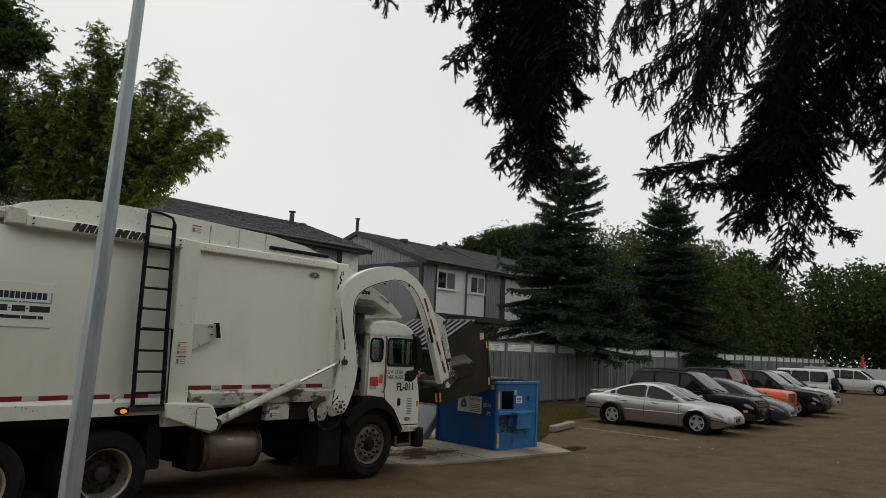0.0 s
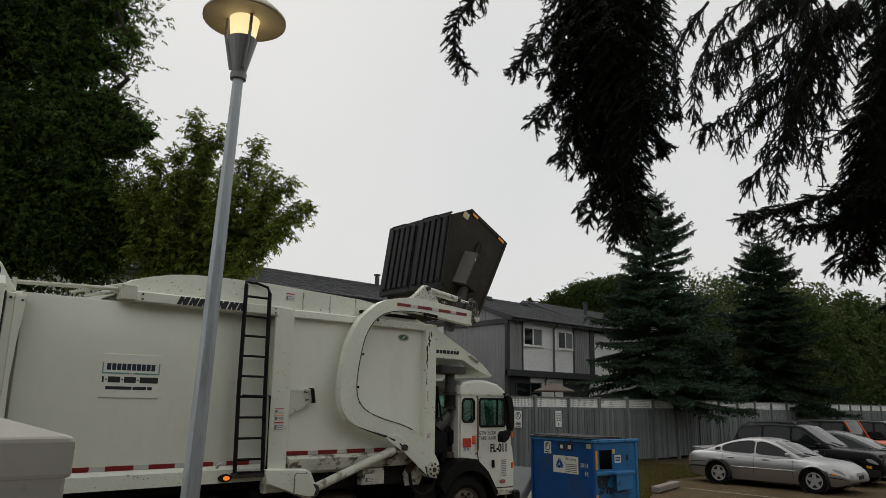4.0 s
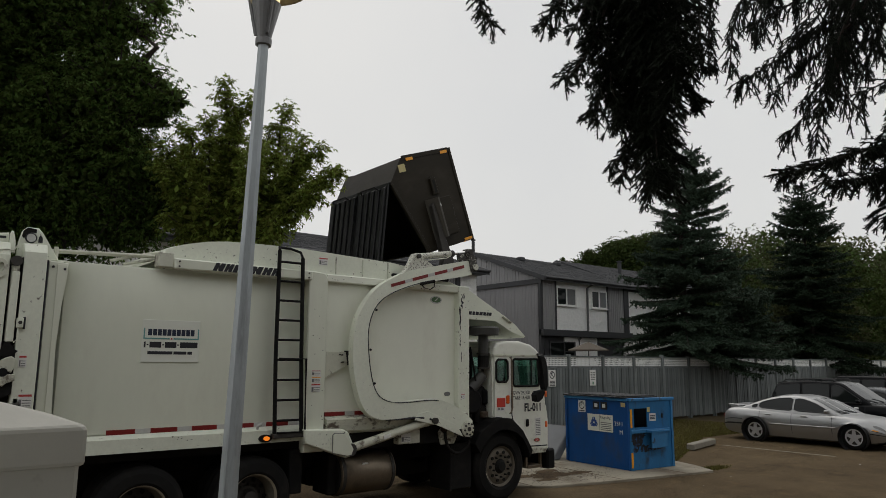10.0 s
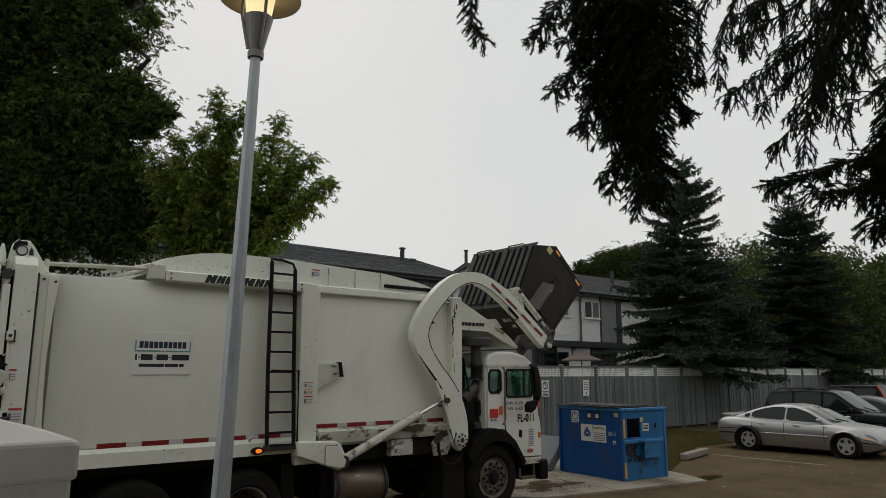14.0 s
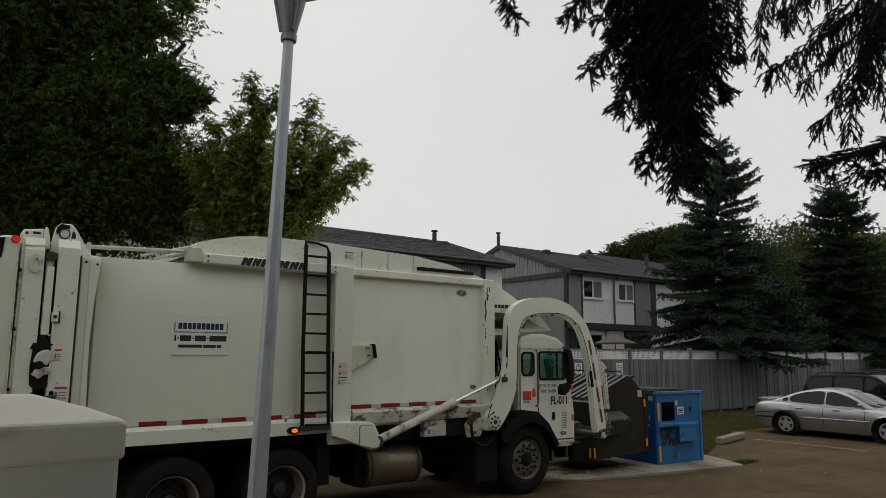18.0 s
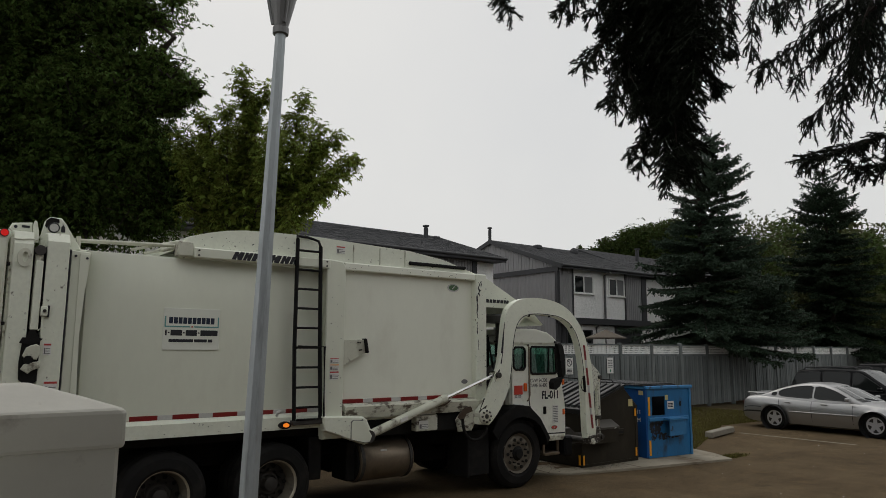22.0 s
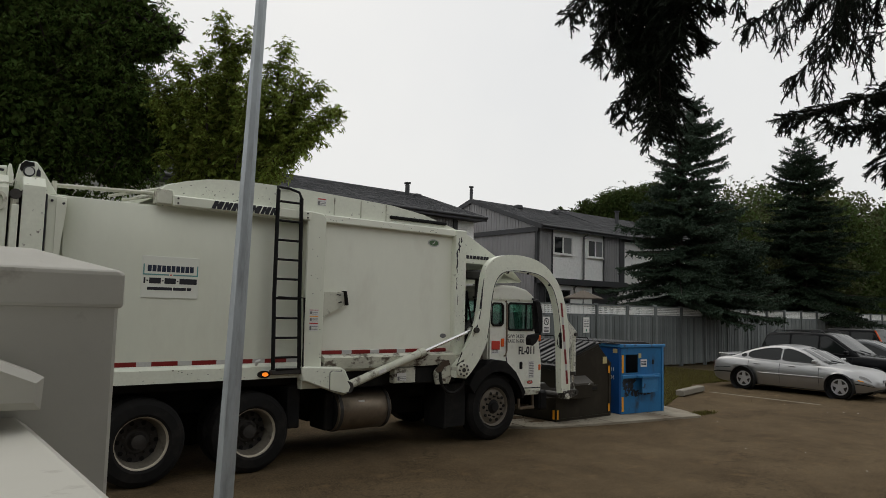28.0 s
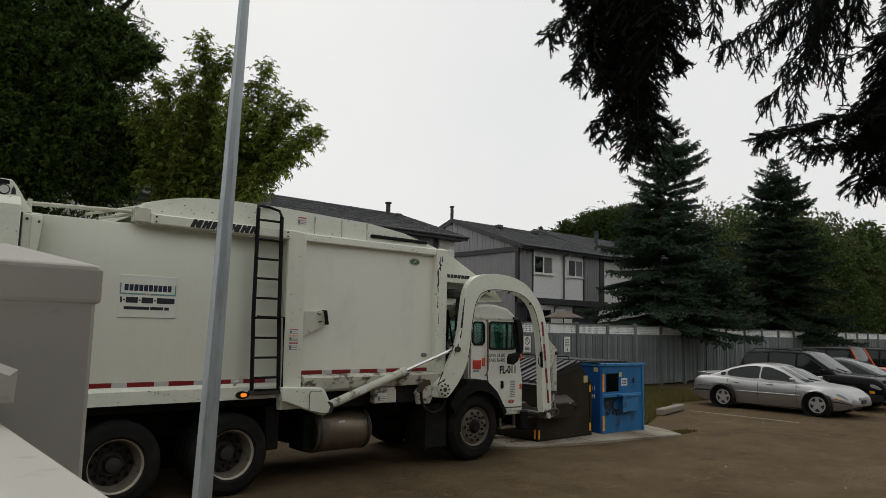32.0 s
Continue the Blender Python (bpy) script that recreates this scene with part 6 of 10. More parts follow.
outer, inner = rounded(outer), rounded(inner)
arm_objs, fork_objs = [], []
for y in (7.0, 9.76):
    bm = B()
    prism(bm, [(PIV.x + a, PIV.z + b) for a, b in outer + inner], y, y + 0.13, bev=0.014)
    arm = part("lift_arm", bm, M_WHITE_WORN, truck, "massive white curved lift arm", origin=(PIV.x, y + 0.065, PIV.z))
    arm_objs.append(arm)

    def pt(a, b, dy):
        return (PIV.x + a, y + dy, PIV.z + b)
    bm = B()
    lathe(bm, [(-0.05, 0.02), (-0.05, 0.07), (-0.03, 0.12), (0.16, 0.12), (0.16, 0.02)], (PIV.x, y, PIV.z), "y", 18)
    hb = part("pivot_hub", bm, M_WHITE_GRIME, arm, "greasy pivot hub")
    for k in range(8):
        bm = B()
        a = k * math.pi / 4
        lathe(bm, [(-0.065, 0.004), (-0.065, 0.015), (-0.04, 0.015)], (PIV.x + 0.085 * math.cos(a), y, PIV.z + 0.085 * math.sin(a)), "y", 6)
        part("hub_bolt", bm, M_HUB, hb)
    bm = B()
    lathe(bm, [(-0.06, 0.004), (-0.06, 0.035), (-0.04, 0.035)], (PIV.x, y, PIV.z), "y", 12)
    part("hub_centre", bm, M_HUB, hb)
    bm = B()
    prism(bm, [(PIV.x + a, PIV.z + b) for a, b in ((-0.1, 0.1), (0.1, 0.2), (0.42, 0.72), (0.42, 0.95), (0.34, 0.98), (0.18, 0.58))], y - 0.015, y + 0.0, bev=0.004)
    part("gusset_plate", bm, M_WHITE_WORN, arm)
    bm = B()
    lathe(bm, [(-0.07, 0.005), (-0.07, 0.045), (0.02, 0.045)], pt(0.26, 0.63, 0), "y", 14)
    part("cylinder_pin", bm, M_HUB, arm)
    bm = B()
    k = 0
    for d0, d1 in ((1.12, 0.86), (0.86, 0.72), (0.72, 0.42), (0.42, 0.28), (0.28, 0.02), (0.02, -0.10), (-0.10, -0.34)):
        m0, m1 = 2.465 - 0.117 * d0 - 0.02 * max(0, d0 - 0.6), 2.465 - 0.117 * d1 - 0.02 * max(0, d1 - 0.6)
        prism(bm, [(PIV.x + m0, PIV.z + d0), (PIV.x + m0 + 0.048, PIV.z + d0), (PIV.x + m1 + 0.048, PIV.z + d1), (PIV.x + m1, PIV.z + d1)], y - 0.006, y - 0.001)
        part("reflector", bm, M_SILVER_TAPE if k % 2 else M_RED, arm)
        bm = B()
        k += 1
    bm.free()
    # tip bracket and tilt cylinder on the outside of the arm
    bm = B()
    prism(bm, [(PIV.x + a, PIV.z + b) for a, b in ((2.50, 0.90), (2.57, 0.77), (2.74, 0.66), (2.80, 0.60), (2.79, 0.48), (2.69, 0.45), (2.62, 0.32), (2.55, 0.22))], y + 0.01, y + 0.12, bev=0.012)
    part("tip_bracket", bm, M_CHIPPED, arm, "chipped white bracket")
    part("bracket_pin", lathe(B(), [(-0.03, 0.004), (-0.03, 0.034), (0.16, 0.034), (0.16, 0.004)], pt(2.75, 0.55, 0.0), "y", 12), M_HUB, arm)
    bm = B()
    prism(bm, [(PIV.x + a, PIV.z + b) for a, b in ((2.42, -0.47), (2.62, -0.45), (2.76, -0.44), (2.81, -0.48), (2.80, -0.55), (2.66, -0.59), (2.58, -0.62), (2.44, -0.61))], y - 0.02, y + 0.15, bev=0.014)
    part("end_link", bm, M_SCRAPED_LINK, arm, "scraped greasy end link")
    part("link_pin", lathe(B(), [(-0.045, 0.004), (-0.045, 0.04), (0.0, 0.045)], pt(2.755, -0.495, 0.0), "y", 12), M_HUB, arm)
    part("tilt_cylinder", tube(B(), [pt(2.75, 0.55, 0.06), pt(2.755, -0.16, 0.06)], 0.048, 14), M_CHIPPED, arm, "scuffed hydraulic cylinder")
    part("cylinder_gland", tube(B(), [pt(2.754, -0.13, 0.06), pt(2.756, -0.19, 0.06)], 0.054, 14), M_HUB, arm)
    part("tilt_rod", tube(B(), [pt(2.755, -0.16, 0.06), pt(2.757, -0.49, 0.06)], 0.024, 10), M_CHROME, arm)
    part("cylinder_pipe", tube(B(), [pt(2.70, 0.50, 0.02), pt(2.68, 0.40, 0.01), pt(2.685, 0.0, 0.01), pt(2.72, -0.12, 0.03)], 0.009, 6), M_WHITE_GRIME, arm)
    part("hose_sleeve", tube(B(), [pt(2.325, 0.58, -0.004), pt(2.345, 0.30, -0.004)], 0.024, 8), M_RUBBER, arm, "black hose sleeve")
    part("arm_hose", tube(B(), [pt(2.32, 0.57, -0.01), pt(2.26, 0.53, -0.02), pt(2.225, 0.42, -0.02), pt(2.26, 0.33, -0.02), pt(2.34, 0.31, -0.01)], 0.008, 6), M_RUBBER, arm)
    part("edge_wear", tube(B(), [pt(0.05, 0.24, 0.0), pt(0.155, 0.42, 0.0), pt(0.238, 0.58, 0.0), pt(0.30, 0.70, 0.0), pt(0.342, 0.82, 0.0), pt(0.372, 0.95, 0.0), pt(0.39, 1.10, 0.0), pt(0.41, 1.28, 0.0), pt(0.44, 1.48, 0.0)], [0.006, 0.012, 0.018, 0.024, 0.024, 0.018, 0.016, 0.010, 0.004], 6), M_INK, arm, "black worn edge")
    rim_line = [(u, v) for u, v in inner[::-1] if v > 0.29 and (u > 1.4 or v > 0.42)]
    mid_u, mid_v = 1.45, 0.75
    line3 = [pt(u + (u - mid_u) * 0.018, v + (v - mid_v) * 0.018, 0.0) for u, v in rim_line]
    part("inner_edge", tube(B(), line3, 0.0075, 6), M_INK, arm, "dark hose along the inner edge")
    for u, v in ((0.99, 1.60), (1.47, 1.605), (2.02, 1.43)):
        part("hose_clip", lathe(B(), [(-0.012, 0.004), (-0.012, 0.017), (0.01, 0.017)], pt(u, v, 0.0), "y", 8), M_BLACK, arm)
    part("grease_patch", prism(B(), [(PIV.x + a, PIV.z + b) for a, b in ((-0.12, 0.06), (-0.02, 0.28), (0.06, 0.22), (0.02, 0.12), (-0.04, 0.10))], y - 0.012, y - 0.002), M_HUB, arm, "dark grease")
    # fork at the arm's tip
    fx, fz = PIV.x + 2.50, PIV.z - 0.56
    bm = B()
    lathe(bm, [(-0.05, 0.02), (-0.05, 0.05), (0.2, 0.05), (0.2, 0.02)], (fx, y, fz), "y", 16)
    s = 1 if y < 8 else -1
    yb = y + 0.13 * (s > 0)
    fork = part("fork", bm, M_CHIPPED, arm, "scraped steel lifting fork", origin=(fx, y + 0.065, fz))
    ya, yb2 = (7.60, 7.72) if s > 0 else (9.58, 9.72)
    bm = B()
    prism(bm, [(fx - 0.12, fz - 0.12), (fx - 0.12, fz + 0.16), (fx + 0.1, fz + 0.18), (fx + 0.25, fz + 0.05), (fx + 1.15, fz + 0.02), (fx + 1.2, fz - 0.03), (fx + 0.2, fz - 0.12)], ya, yb2, bev=0.015)
    part("fork_blade", bm, M_HUB, fork)
    bm = B()
    tube(bm, [(fx, 7.13 if s > 0 else 9.76, fz), (fx, 8.47, fz)], 0.06, 14)
    part("cross_tube", bm, M_HUB, fork)
    part("fork_link", prism(B(), [(fx - 0.03, fz), (fx + 0.28, fz + 0.12), (fx + 0.3, fz + 0.22), (fx + 0.2, fz + 0.24), (fx - 0.05, fz + 0.08)], y + 0.02, y + 0.1, bev=0.01), M_SCRAPED_LINK, fork)
    fork_objs.append(fork)

# lift cylinder
CB = Vector((5.29, 7.07, 1.06))
cyl_objs = []
for y in (7.07, 9.83):
    bm = B()
    tube(bm, [(CB.x, y, CB.z), (CB.x + 1.40, y, CB.z)], 0.060, 16)
    tube(bm, [(CB.x + 1.36, y, CB.z), (CB.x + 1.46, y, CB.z)], 0.068, 16)
    barrel = part("lift_cylinder", bm, M_WHITE_GRIME, truck, "white lift cylinder barrel with rust stains", origin=(CB.x, y, CB.z))
    part("base_eye", lathe(B(), [(-0.09, 0.02), (-0.09, 0.085), (0.09, 0.085), (0.09, 0.02)], (CB.x, y, CB.z), "y", 16), M_HUB, barrel)
    part("cylinder_label", box(B(), CB.x + 0.55, y - 0.075, CB.z - 0.02, CB.x + 0.68, y - 0.066, CB.z + 0.035), M_STICKER, barrel)
    bm = B()
    tube(bm, [(CB.x, y, CB.z), (CB.x + 1.15, y, CB.z)], 0.029, 12)
    lathe(bm, [(-0.05, 0.02), (-0.05, 0.06), (0.05, 0.06), (0.05, 0.02)], (CB.x + 1.15, y, CB.z), "y", 14)
    rod = part("lift_rod", bm, M_CHROME, truck, "polished steel rod", origin=(CB.x + 1.15, y, CB.z))
    cyl_objs.append((barrel, rod, y))

# ---------- dumpsters ----------
BIN = Vector((10.48, 7.76, 0.05))
BW = 1.78


def bin_shell(parent, prof, y0, w, m, floor_open=True):
    """Side plates, back, bottom, front and chamfer sheets of a front-load dumpster. prof: C, B, A, peak, front top."""
    (cx, cz), (bx, bz), (ax, az), (px, pz), (fx, fz) = prof
    for k, y in enumerate((y0, y0 + w - 0.02)):
        bm = B()
        prism(bm, prof, y, y + 0.02, bev=0.004)
        part("side_plate", bm, m, parent)
    for nm, p, q in (("bottom_plate", (cx, cz), (bx, bz)), ("back_plate", (bx, bz), (ax, az)), ("chamfer_plate", (ax, az), (px, pz)), ("front_plate", (cx, cz), (fx, fz))):
        d = Vector((q[0] - p[0], q[1] - p[1])).normalized() * 0.001
        mid = Vector(((cx + bx) / 2, (bz + az) / 2))
        n = Vector((-d.y, d.x)).normalized()
        if n.dot(mid - Vector(p)) < 0:
            n = -n
        n *= 0.02
        bm = B()
        prism(bm, [p, q, (q[0] + n.x, q[1] + n.y), (p[0] + n.x, p[1] + n.y)], y0 + 0.02, y0 + w - 0.02)
        part(nm, bm, M_BROWN_GLOSS if m is M_BROWN and nm == "back_plate" else m, parent)


brown = thing("dumpster", BIN, "dark brown steel dumpster with ribbed black plastic lids", "dumpster", "dumpsters")
PROF = [(0.0, 0.0), (1.66, 0.0), (1.67, 1.12), (1.29, 1.46), (0.0, 1.04)]
prof_w = [(BIN.x + a, BIN.z + b) for a, b in PROF]
bin_shell(brown, prof_w, BIN.y, BW, M_BROWN)


def bp(a, b):
    return (BIN.x + a, BIN.z + b)


# pocket, ribs, reflectors, plate
for s, y in ((-1, BIN.y), (1, BIN.y + BW)):
    y0, y1 = (y - 0.2, y) if s < 0 else (y, y + 0.2)
    bm = B()
    ya, yb = (y0, y1)
    prism(bm, [bp(0.20, 0.44), bp(0.20, 0.72), bp(0.86, 0.72), bp(0.86, 0.44)], ya, yb, bev=0.01)
    part("fork_pocket", bm, M_BROWN, brown, "brown steel fork pocket")
    bm = B()
    yo, yi = (ya - 0.012, yb) if s < 0 else (yb + 0.012, ya)
    prism(bm, [(yo, BIN.z + 0.70), (yo, BIN.z + 0.735), (yi, BIN.z + 0.86), (yi, BIN.z + 0.722)], BIN.x + 0.185, BIN.x + 0.875, plane="yz")
    part("pocket_hood", bm, M_HOOD, brown, "paler sloping pocket hood")
    bm = B()
    box(bm, BIN.x + 0.192, ya + 0.03, BIN.z + 0.47, BIN.x + 0.204, yb - 0.03, BIN.z + 0.74)
    part("pocket_mouth", bm, M_INSIDE, brown)
    if s < 0:
        bm = B()
        prism(bm, [bp(0.70, 0.705), bp(0.74, 0.728), bp(0.78, 0.716), bp(0.73, 0.702)], ya - 0.017, ya - 0.0125)
        part("bright_scrape", bm, M_SILVER_TAPE, brown)
    bm = B()
    prism(bm, [bp(0.02, 1.02), bp(1.28, 1.43), bp(1.27, 1.48), bp(0.0, 1.07)], y - 0.03, y + 0.03, bev=0.006)
    prism(bm, [bp(1.62, 0.05), bp(1.69, 0.05), bp(1.70, 1.1), bp(1.63, 1.1)], y - 0.012, y + 0.012)
    prism(bm, [bp(-0.02, 0.0), bp(1.68, 0.0), bp(1.68, 0.05), bp(-0.02, 0.05)], y - 0.015, y + 0.015)
    part("rim_bar", bm, M_BROWN, brown)
    for a, b, c, d in ((1.60, 0.88, 1.65, 1.03), (1.60, 0.09, 1.65, 0.25), (0.015, 0.04, 0.06, 0.22)):
        bm = B()
        box(bm, BIN.x + a, y - 0.017 if s < 0 else y + 0.013, BIN.z + b, BIN.x + c, y - 0.013 if s < 0 else y + 0.017, BIN.z + d)
        part("reflector", bm, M_ORANGE, brown, "orange reflector")
    part("reflector", box(B(), BIN.x - 0.008, y + 0.03 if s < 0 else y - 0.08, BIN.z + 0.04, BIN.x - 0.003, y + 0.08 if s < 0 else y - 0.03, BIN.z + 0.22), M_ORANGE, brown, "orange reflector")
    if s < 0:
        bm = B()
        box(bm, BIN.x + 1.43, y - 0.006, BIN.z + 1.08, BIN.x + 1.56, y - 0.002, BIN.z + 1.22)
        part("sticker", bm, plain("yellow_sticker", (0.55, 0.47, 0.22), 0.5), brown)
bm = B()
box(bm, BIN.x + 0.55, BIN.y + 0.1, BIN.z - 0.045, BIN.x + 0.65, BIN.y + BW - 0.1, BIN.z)
box(bm, BIN.x + 1.2, BIN.y + 0.1, BIN.z - 0.045, BIN.x + 1.3, BIN.y + BW - 0.1, BIN.z)
part("skid", bm, M_BROWN, brown)
for z in (0.36, 0.74):
    part("back_rib", prism(B(), [bp(1.665, z), bp(1.677, z + 0.01), bp(1.677, z + 0.06), bp(1.665, z + 0.07)], BIN.y + 0.01, BIN.y + BW - 0.01), M_BROWN, brown, "dark stiffening rib across the back")
# a slotted hook plate beyond each pocket
for s, y in ((-1, BIN.y), (1, BIN.y + BW)):
    ya, yb = (y - 0.05, y) if s < 0 else (y, y + 0.05)
    part("hook_plate", prism(B(), [bp(0.93, 0.54), bp(0.93, 0.66), bp(1.22, 0.66), bp(1.25, 0.60), bp(1.22, 0.54)], ya, yb, bev=0.012), M_BROWN, brown)
    part("hook_slot", prism(B(), [bp(0.96, 0.575), bp(0.96, 0.615), bp(1.19, 0.615), bp(1.19, 0.575)], ya - 0.004 if s < 0 else yb, ya if s < 0 else yb + 0.004), M_INSIDE, brown)
# front writing, read from the truck's side
text_part("bin_number", "3511", (BIN.x - 0.004, BIN.y + 0.66, BIN.z + 0.62), 0.13, M_STICKER, brown, facing="x")
text_part("bin_letter", "M", (BIN.x - 0.004, BIN.y + 0.50, BIN.z + 0.45), 0.13, M_STICKER, brown, facing="x")
bm = B()
box(bm, BIN.x - 0.006, BIN.y + 0.8, BIN.z + 0.5, BIN.x - 0.002, BIN.y + 1.15, BIN.z + 0.75)
part("sticker", bm, M_STICKER, brown)
# two lids on one hinge line
HX, HZ = BIN.x + 1.30, BIN.z + 1.50
lids = []
slope = Vector((-1.32, -0.43)).normalized()
nrm = Vector((slope.y, -slope.x))
if nrm.y < 0:
    nrm = -nrm
L = 1.40
for y0, y1 in ((BIN.y - 0.03, BIN.y + BW / 2 - 0.01), (BIN.y + BW / 2 + 0.01, BIN.y + BW + 0.03)):
    bm = B()

    def lp(u, v):
        return (HX + slope.x * u + nrm.x * v, HZ + slope.y * u + nrm.y * v)
    prism(bm, [lp(0, 0), lp(L, 0), lp(L + 0.02, -0.07), lp(L + 0.04, -0.06), lp(L + 0.03, 0.03), lp(0, 0.03)], y0, y1)
    lid = part("lid", bm, M_LID, brown, "ribbed black plastic lid", origin=(HX, BIN.y, HZ))
    k = y0 + 0.03
    bm = B()
    while k < y1 - 0.1:
        prism(bm, [lp(0.06, 0.03), lp(L - 0.05, 0.03), lp(L - 0.08, 0.07), lp(0.09, 0.07)], k, k + 0.105, bev=0.01)
        k += 0.168
    part("lid_ribs", bm, M_LID, lid)
    part("lid_handle", tube(B(), [(lp(0.1, 0.08)[0], y0 + 0.2, lp(0.1, 0.08)[1]), (lp(0.06, 0.13)[0], y0 + 0.25, lp(0.06, 0.13)[1]), (lp(0.06, 0.13)[0], y1 - 0.25, lp(0.06, 0.13)[1]), (lp(0.1, 0.08)[0], y1 - 0.2, lp(0.1, 0.08)[1])], 0.012, 6), M_BLACK, lid)
    lids.append(lid)
part("hinge_rod", tube(B(), [(HX, BIN.y - 0.04, HZ), (HX, BIN.y + BW + 0.04, HZ)], 0.018, 8), M_BLACK, brown)

# blue recycling dumpster
BB = Vector((12.48, 7.72, 0.05))
BLEN, BWID, BH = 1.37, 1.88, 1.42
blue = thing("recycling_dumpster", BB, "blue steel recycling dumpster with flat black lid and square opening", "dumpster", "dumpsters")
bx0, by0, bz0 = BB
bm = B()
# side wall with the opening, towards -y
ox0, ox1, oz0, oz1 = bx0 + 0.14, bx0 + 0.55, bz0 + 0.86, bz0 + 1.25
for a, b, c, d in ((bx0, bz0, bx0 + BLEN, oz0), (bx0, oz0, ox0, oz1), (ox1, oz0, bx0 + BLEN, oz1), (bx0, oz1, bx0 + BLEN, bz0 + BH)):
    box(bm, a, by0, b, c, by0 + 0.02, d)
part("side_wall", bm, M_BLUE_LIT_FACE, blue, "blue side wall with a square opening")
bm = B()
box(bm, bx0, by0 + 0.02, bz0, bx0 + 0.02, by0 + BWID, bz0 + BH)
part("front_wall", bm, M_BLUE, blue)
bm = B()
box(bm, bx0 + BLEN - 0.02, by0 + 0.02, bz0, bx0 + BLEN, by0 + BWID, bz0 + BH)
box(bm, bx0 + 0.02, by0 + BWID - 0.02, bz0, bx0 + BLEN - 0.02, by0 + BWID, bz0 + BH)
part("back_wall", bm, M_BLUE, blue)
bm = B()
box(bm, bx0 + 0.03, by0 + 0.5, bz0 + 0.02, bx0 + BLEN - 0.03, by0 + 0.52, bz0 + BH - 0.03)
box(bm, bx0 + 0.02, by0 + 0.02, bz0, bx0 + BLEN - 0.02, by0 + BWID - 0.02, bz0 + 0.02)
part("inside", bm, M_INSIDE, blue)
bm = B()
box(bm, bx0 - 0.03, by0 - 0.035, bz0 + BH - 0.02, bx0 + BLEN + 0.05, by0 + 0.03, bz0 + BH + 0.05, bev=0.012)
box(bm, bx0 - 0.04, by0 + 0.03, bz0 + BH - 0.02, bx0 + 0.03, by0 + BWID + 0.03, bz0 + BH + 0.04, bev=0.012)
box(bm, bx0 + 0.02, by0 - 0.03, bz0 + 0.74, bx0 + BLEN - 0.1, by0, bz0 + 0.82, bev=0.012)
box(bm, bx0 + BLEN - 0.06, by0 - 0.02, bz0, bx0 + BLEN, by0, bz0 + BH)
part("rim_bar", bm, M_BLUE_WORN, blue)
bm = B()
prism(bm, [(bx0 + 0.48, bz0 + 0.76), (bx0 + 1.0, bz0 + 0.78), (bx0 + 1.0, bz0 + 0.46), (bx0 + 0.48, bz0 + 0.44)], by0 - 0.17, by0 - 0.155)
prism(bm, [(bx0 + 0.46, bz0 + 0.80), (bx0 + 1.02, bz0 + 0.80), (bx0 + 1.02, bz0 + 0.77), (bx0 + 0.46, bz0 + 0.76)], by0 - 0.2, by0)
box(bm, bx0 + 0.97, by0 - 0.17, bz0 + 0.46, bx0 + 1.0, by0, bz0 + 0.78)
part("fork_pocket", bm, M_BLUE_WORN, blue)
bm = B()
wob = random.Random(12)
for cx2, cz2, rx2, rz2 in ((0.22, 0.60, 0.21, 0.19), (0.44, 0.42, 0.18, 0.08), (0.30, 0.70, 0.22, 0.06), (1.12, 0.62, 0.05, 0.12), (0.75, 0.40, 0.22, 0.03), (0.16, 0.40, 0.08, 0.05)):
    bm, ring2 = B(), []
    for k in range(22):
        a = k * math.pi / 11
        q = wob.uniform(0.62, 1.15)
        ring2.append((bx0 + cx2 + rx2 * q * math.cos(a), bz0 + cz2 + rz2 * q * math.sin(a)))
    prism(bm, ring2, by0 - 0.005, by0 - 0.002)
    part("scuff", bm, M_SCRAPED, blue, "dark scraped bare steel")
for z0, z1 in ((0.05, 0.36), (0.86, 1.24)):
    part("reflector", box(B(), bx0 + 0.02, by0 - 0.008, bz0 + z0, bx0 + 0.075, by0 - 0.002, bz0 + z1), M_ORANGE, blue, "orange reflector strip")
bm = B()
box(bm, bx0 + 0.62, by0 - 0.006, bz0 + 0.98, bx0 + 0.82, by0 - 0.002, bz0 + 1.14)
st = part("sticker", bm, M_STICKER, blue)
part("print", bars(B(), bx0 + 0.64, bz0 + 1.08, (0.05, 0.09), 0.01, 0.02, by0 - 0.007, 3, 0.032), M_NAVY, st)
bm = B()
box(bm, bx0 + 0.55, by0 - 0.006, bz0 + 1.17, bx0 + 0.64, by0 - 0.002, bz0 + 1.27)
part("sticker", bm, plain("yellow_sticker_small", (0.55, 0.47, 0.2), 0.5), blue)
bm = B()
box(bm, bx0 + 1.0, by0 - 0.008, bz0 + 1.03, bx0 + 1.05, by0 - 0.002, bz0 + 1.13)
box(bm, bx0 + 1.07, by0 - 0.02, bz0 + 0.55, bx0 + 1.12, by0 - 0.002, bz0 + 0.75)
part("hook", bm, M_INSIDE, blue)
bm = B()
k = by0 + 0.06
box(bm, bx0 - 0.08, by0 + 0.03, bz0 + BH + 0.05, bx0 + 0.95, by0 + BWID + 0.02, bz0 + BH + 0.075, bev=0.008)
blid = part("lid", bm, M_LID, blue, "flat ribbed black plastic lid")
while k < by0 + BWID - 0.1:
    part("lid_rib", box(B(), bx0 - 0.05, k, bz0 + BH + 0.072, bx0 + 0.9, k + 0.1, bz0 + BH + 0.10, bev=0.01), M_LID, blid)
    k += 0.16
# panels on the face towards -x
fx = bx0 - 0.003


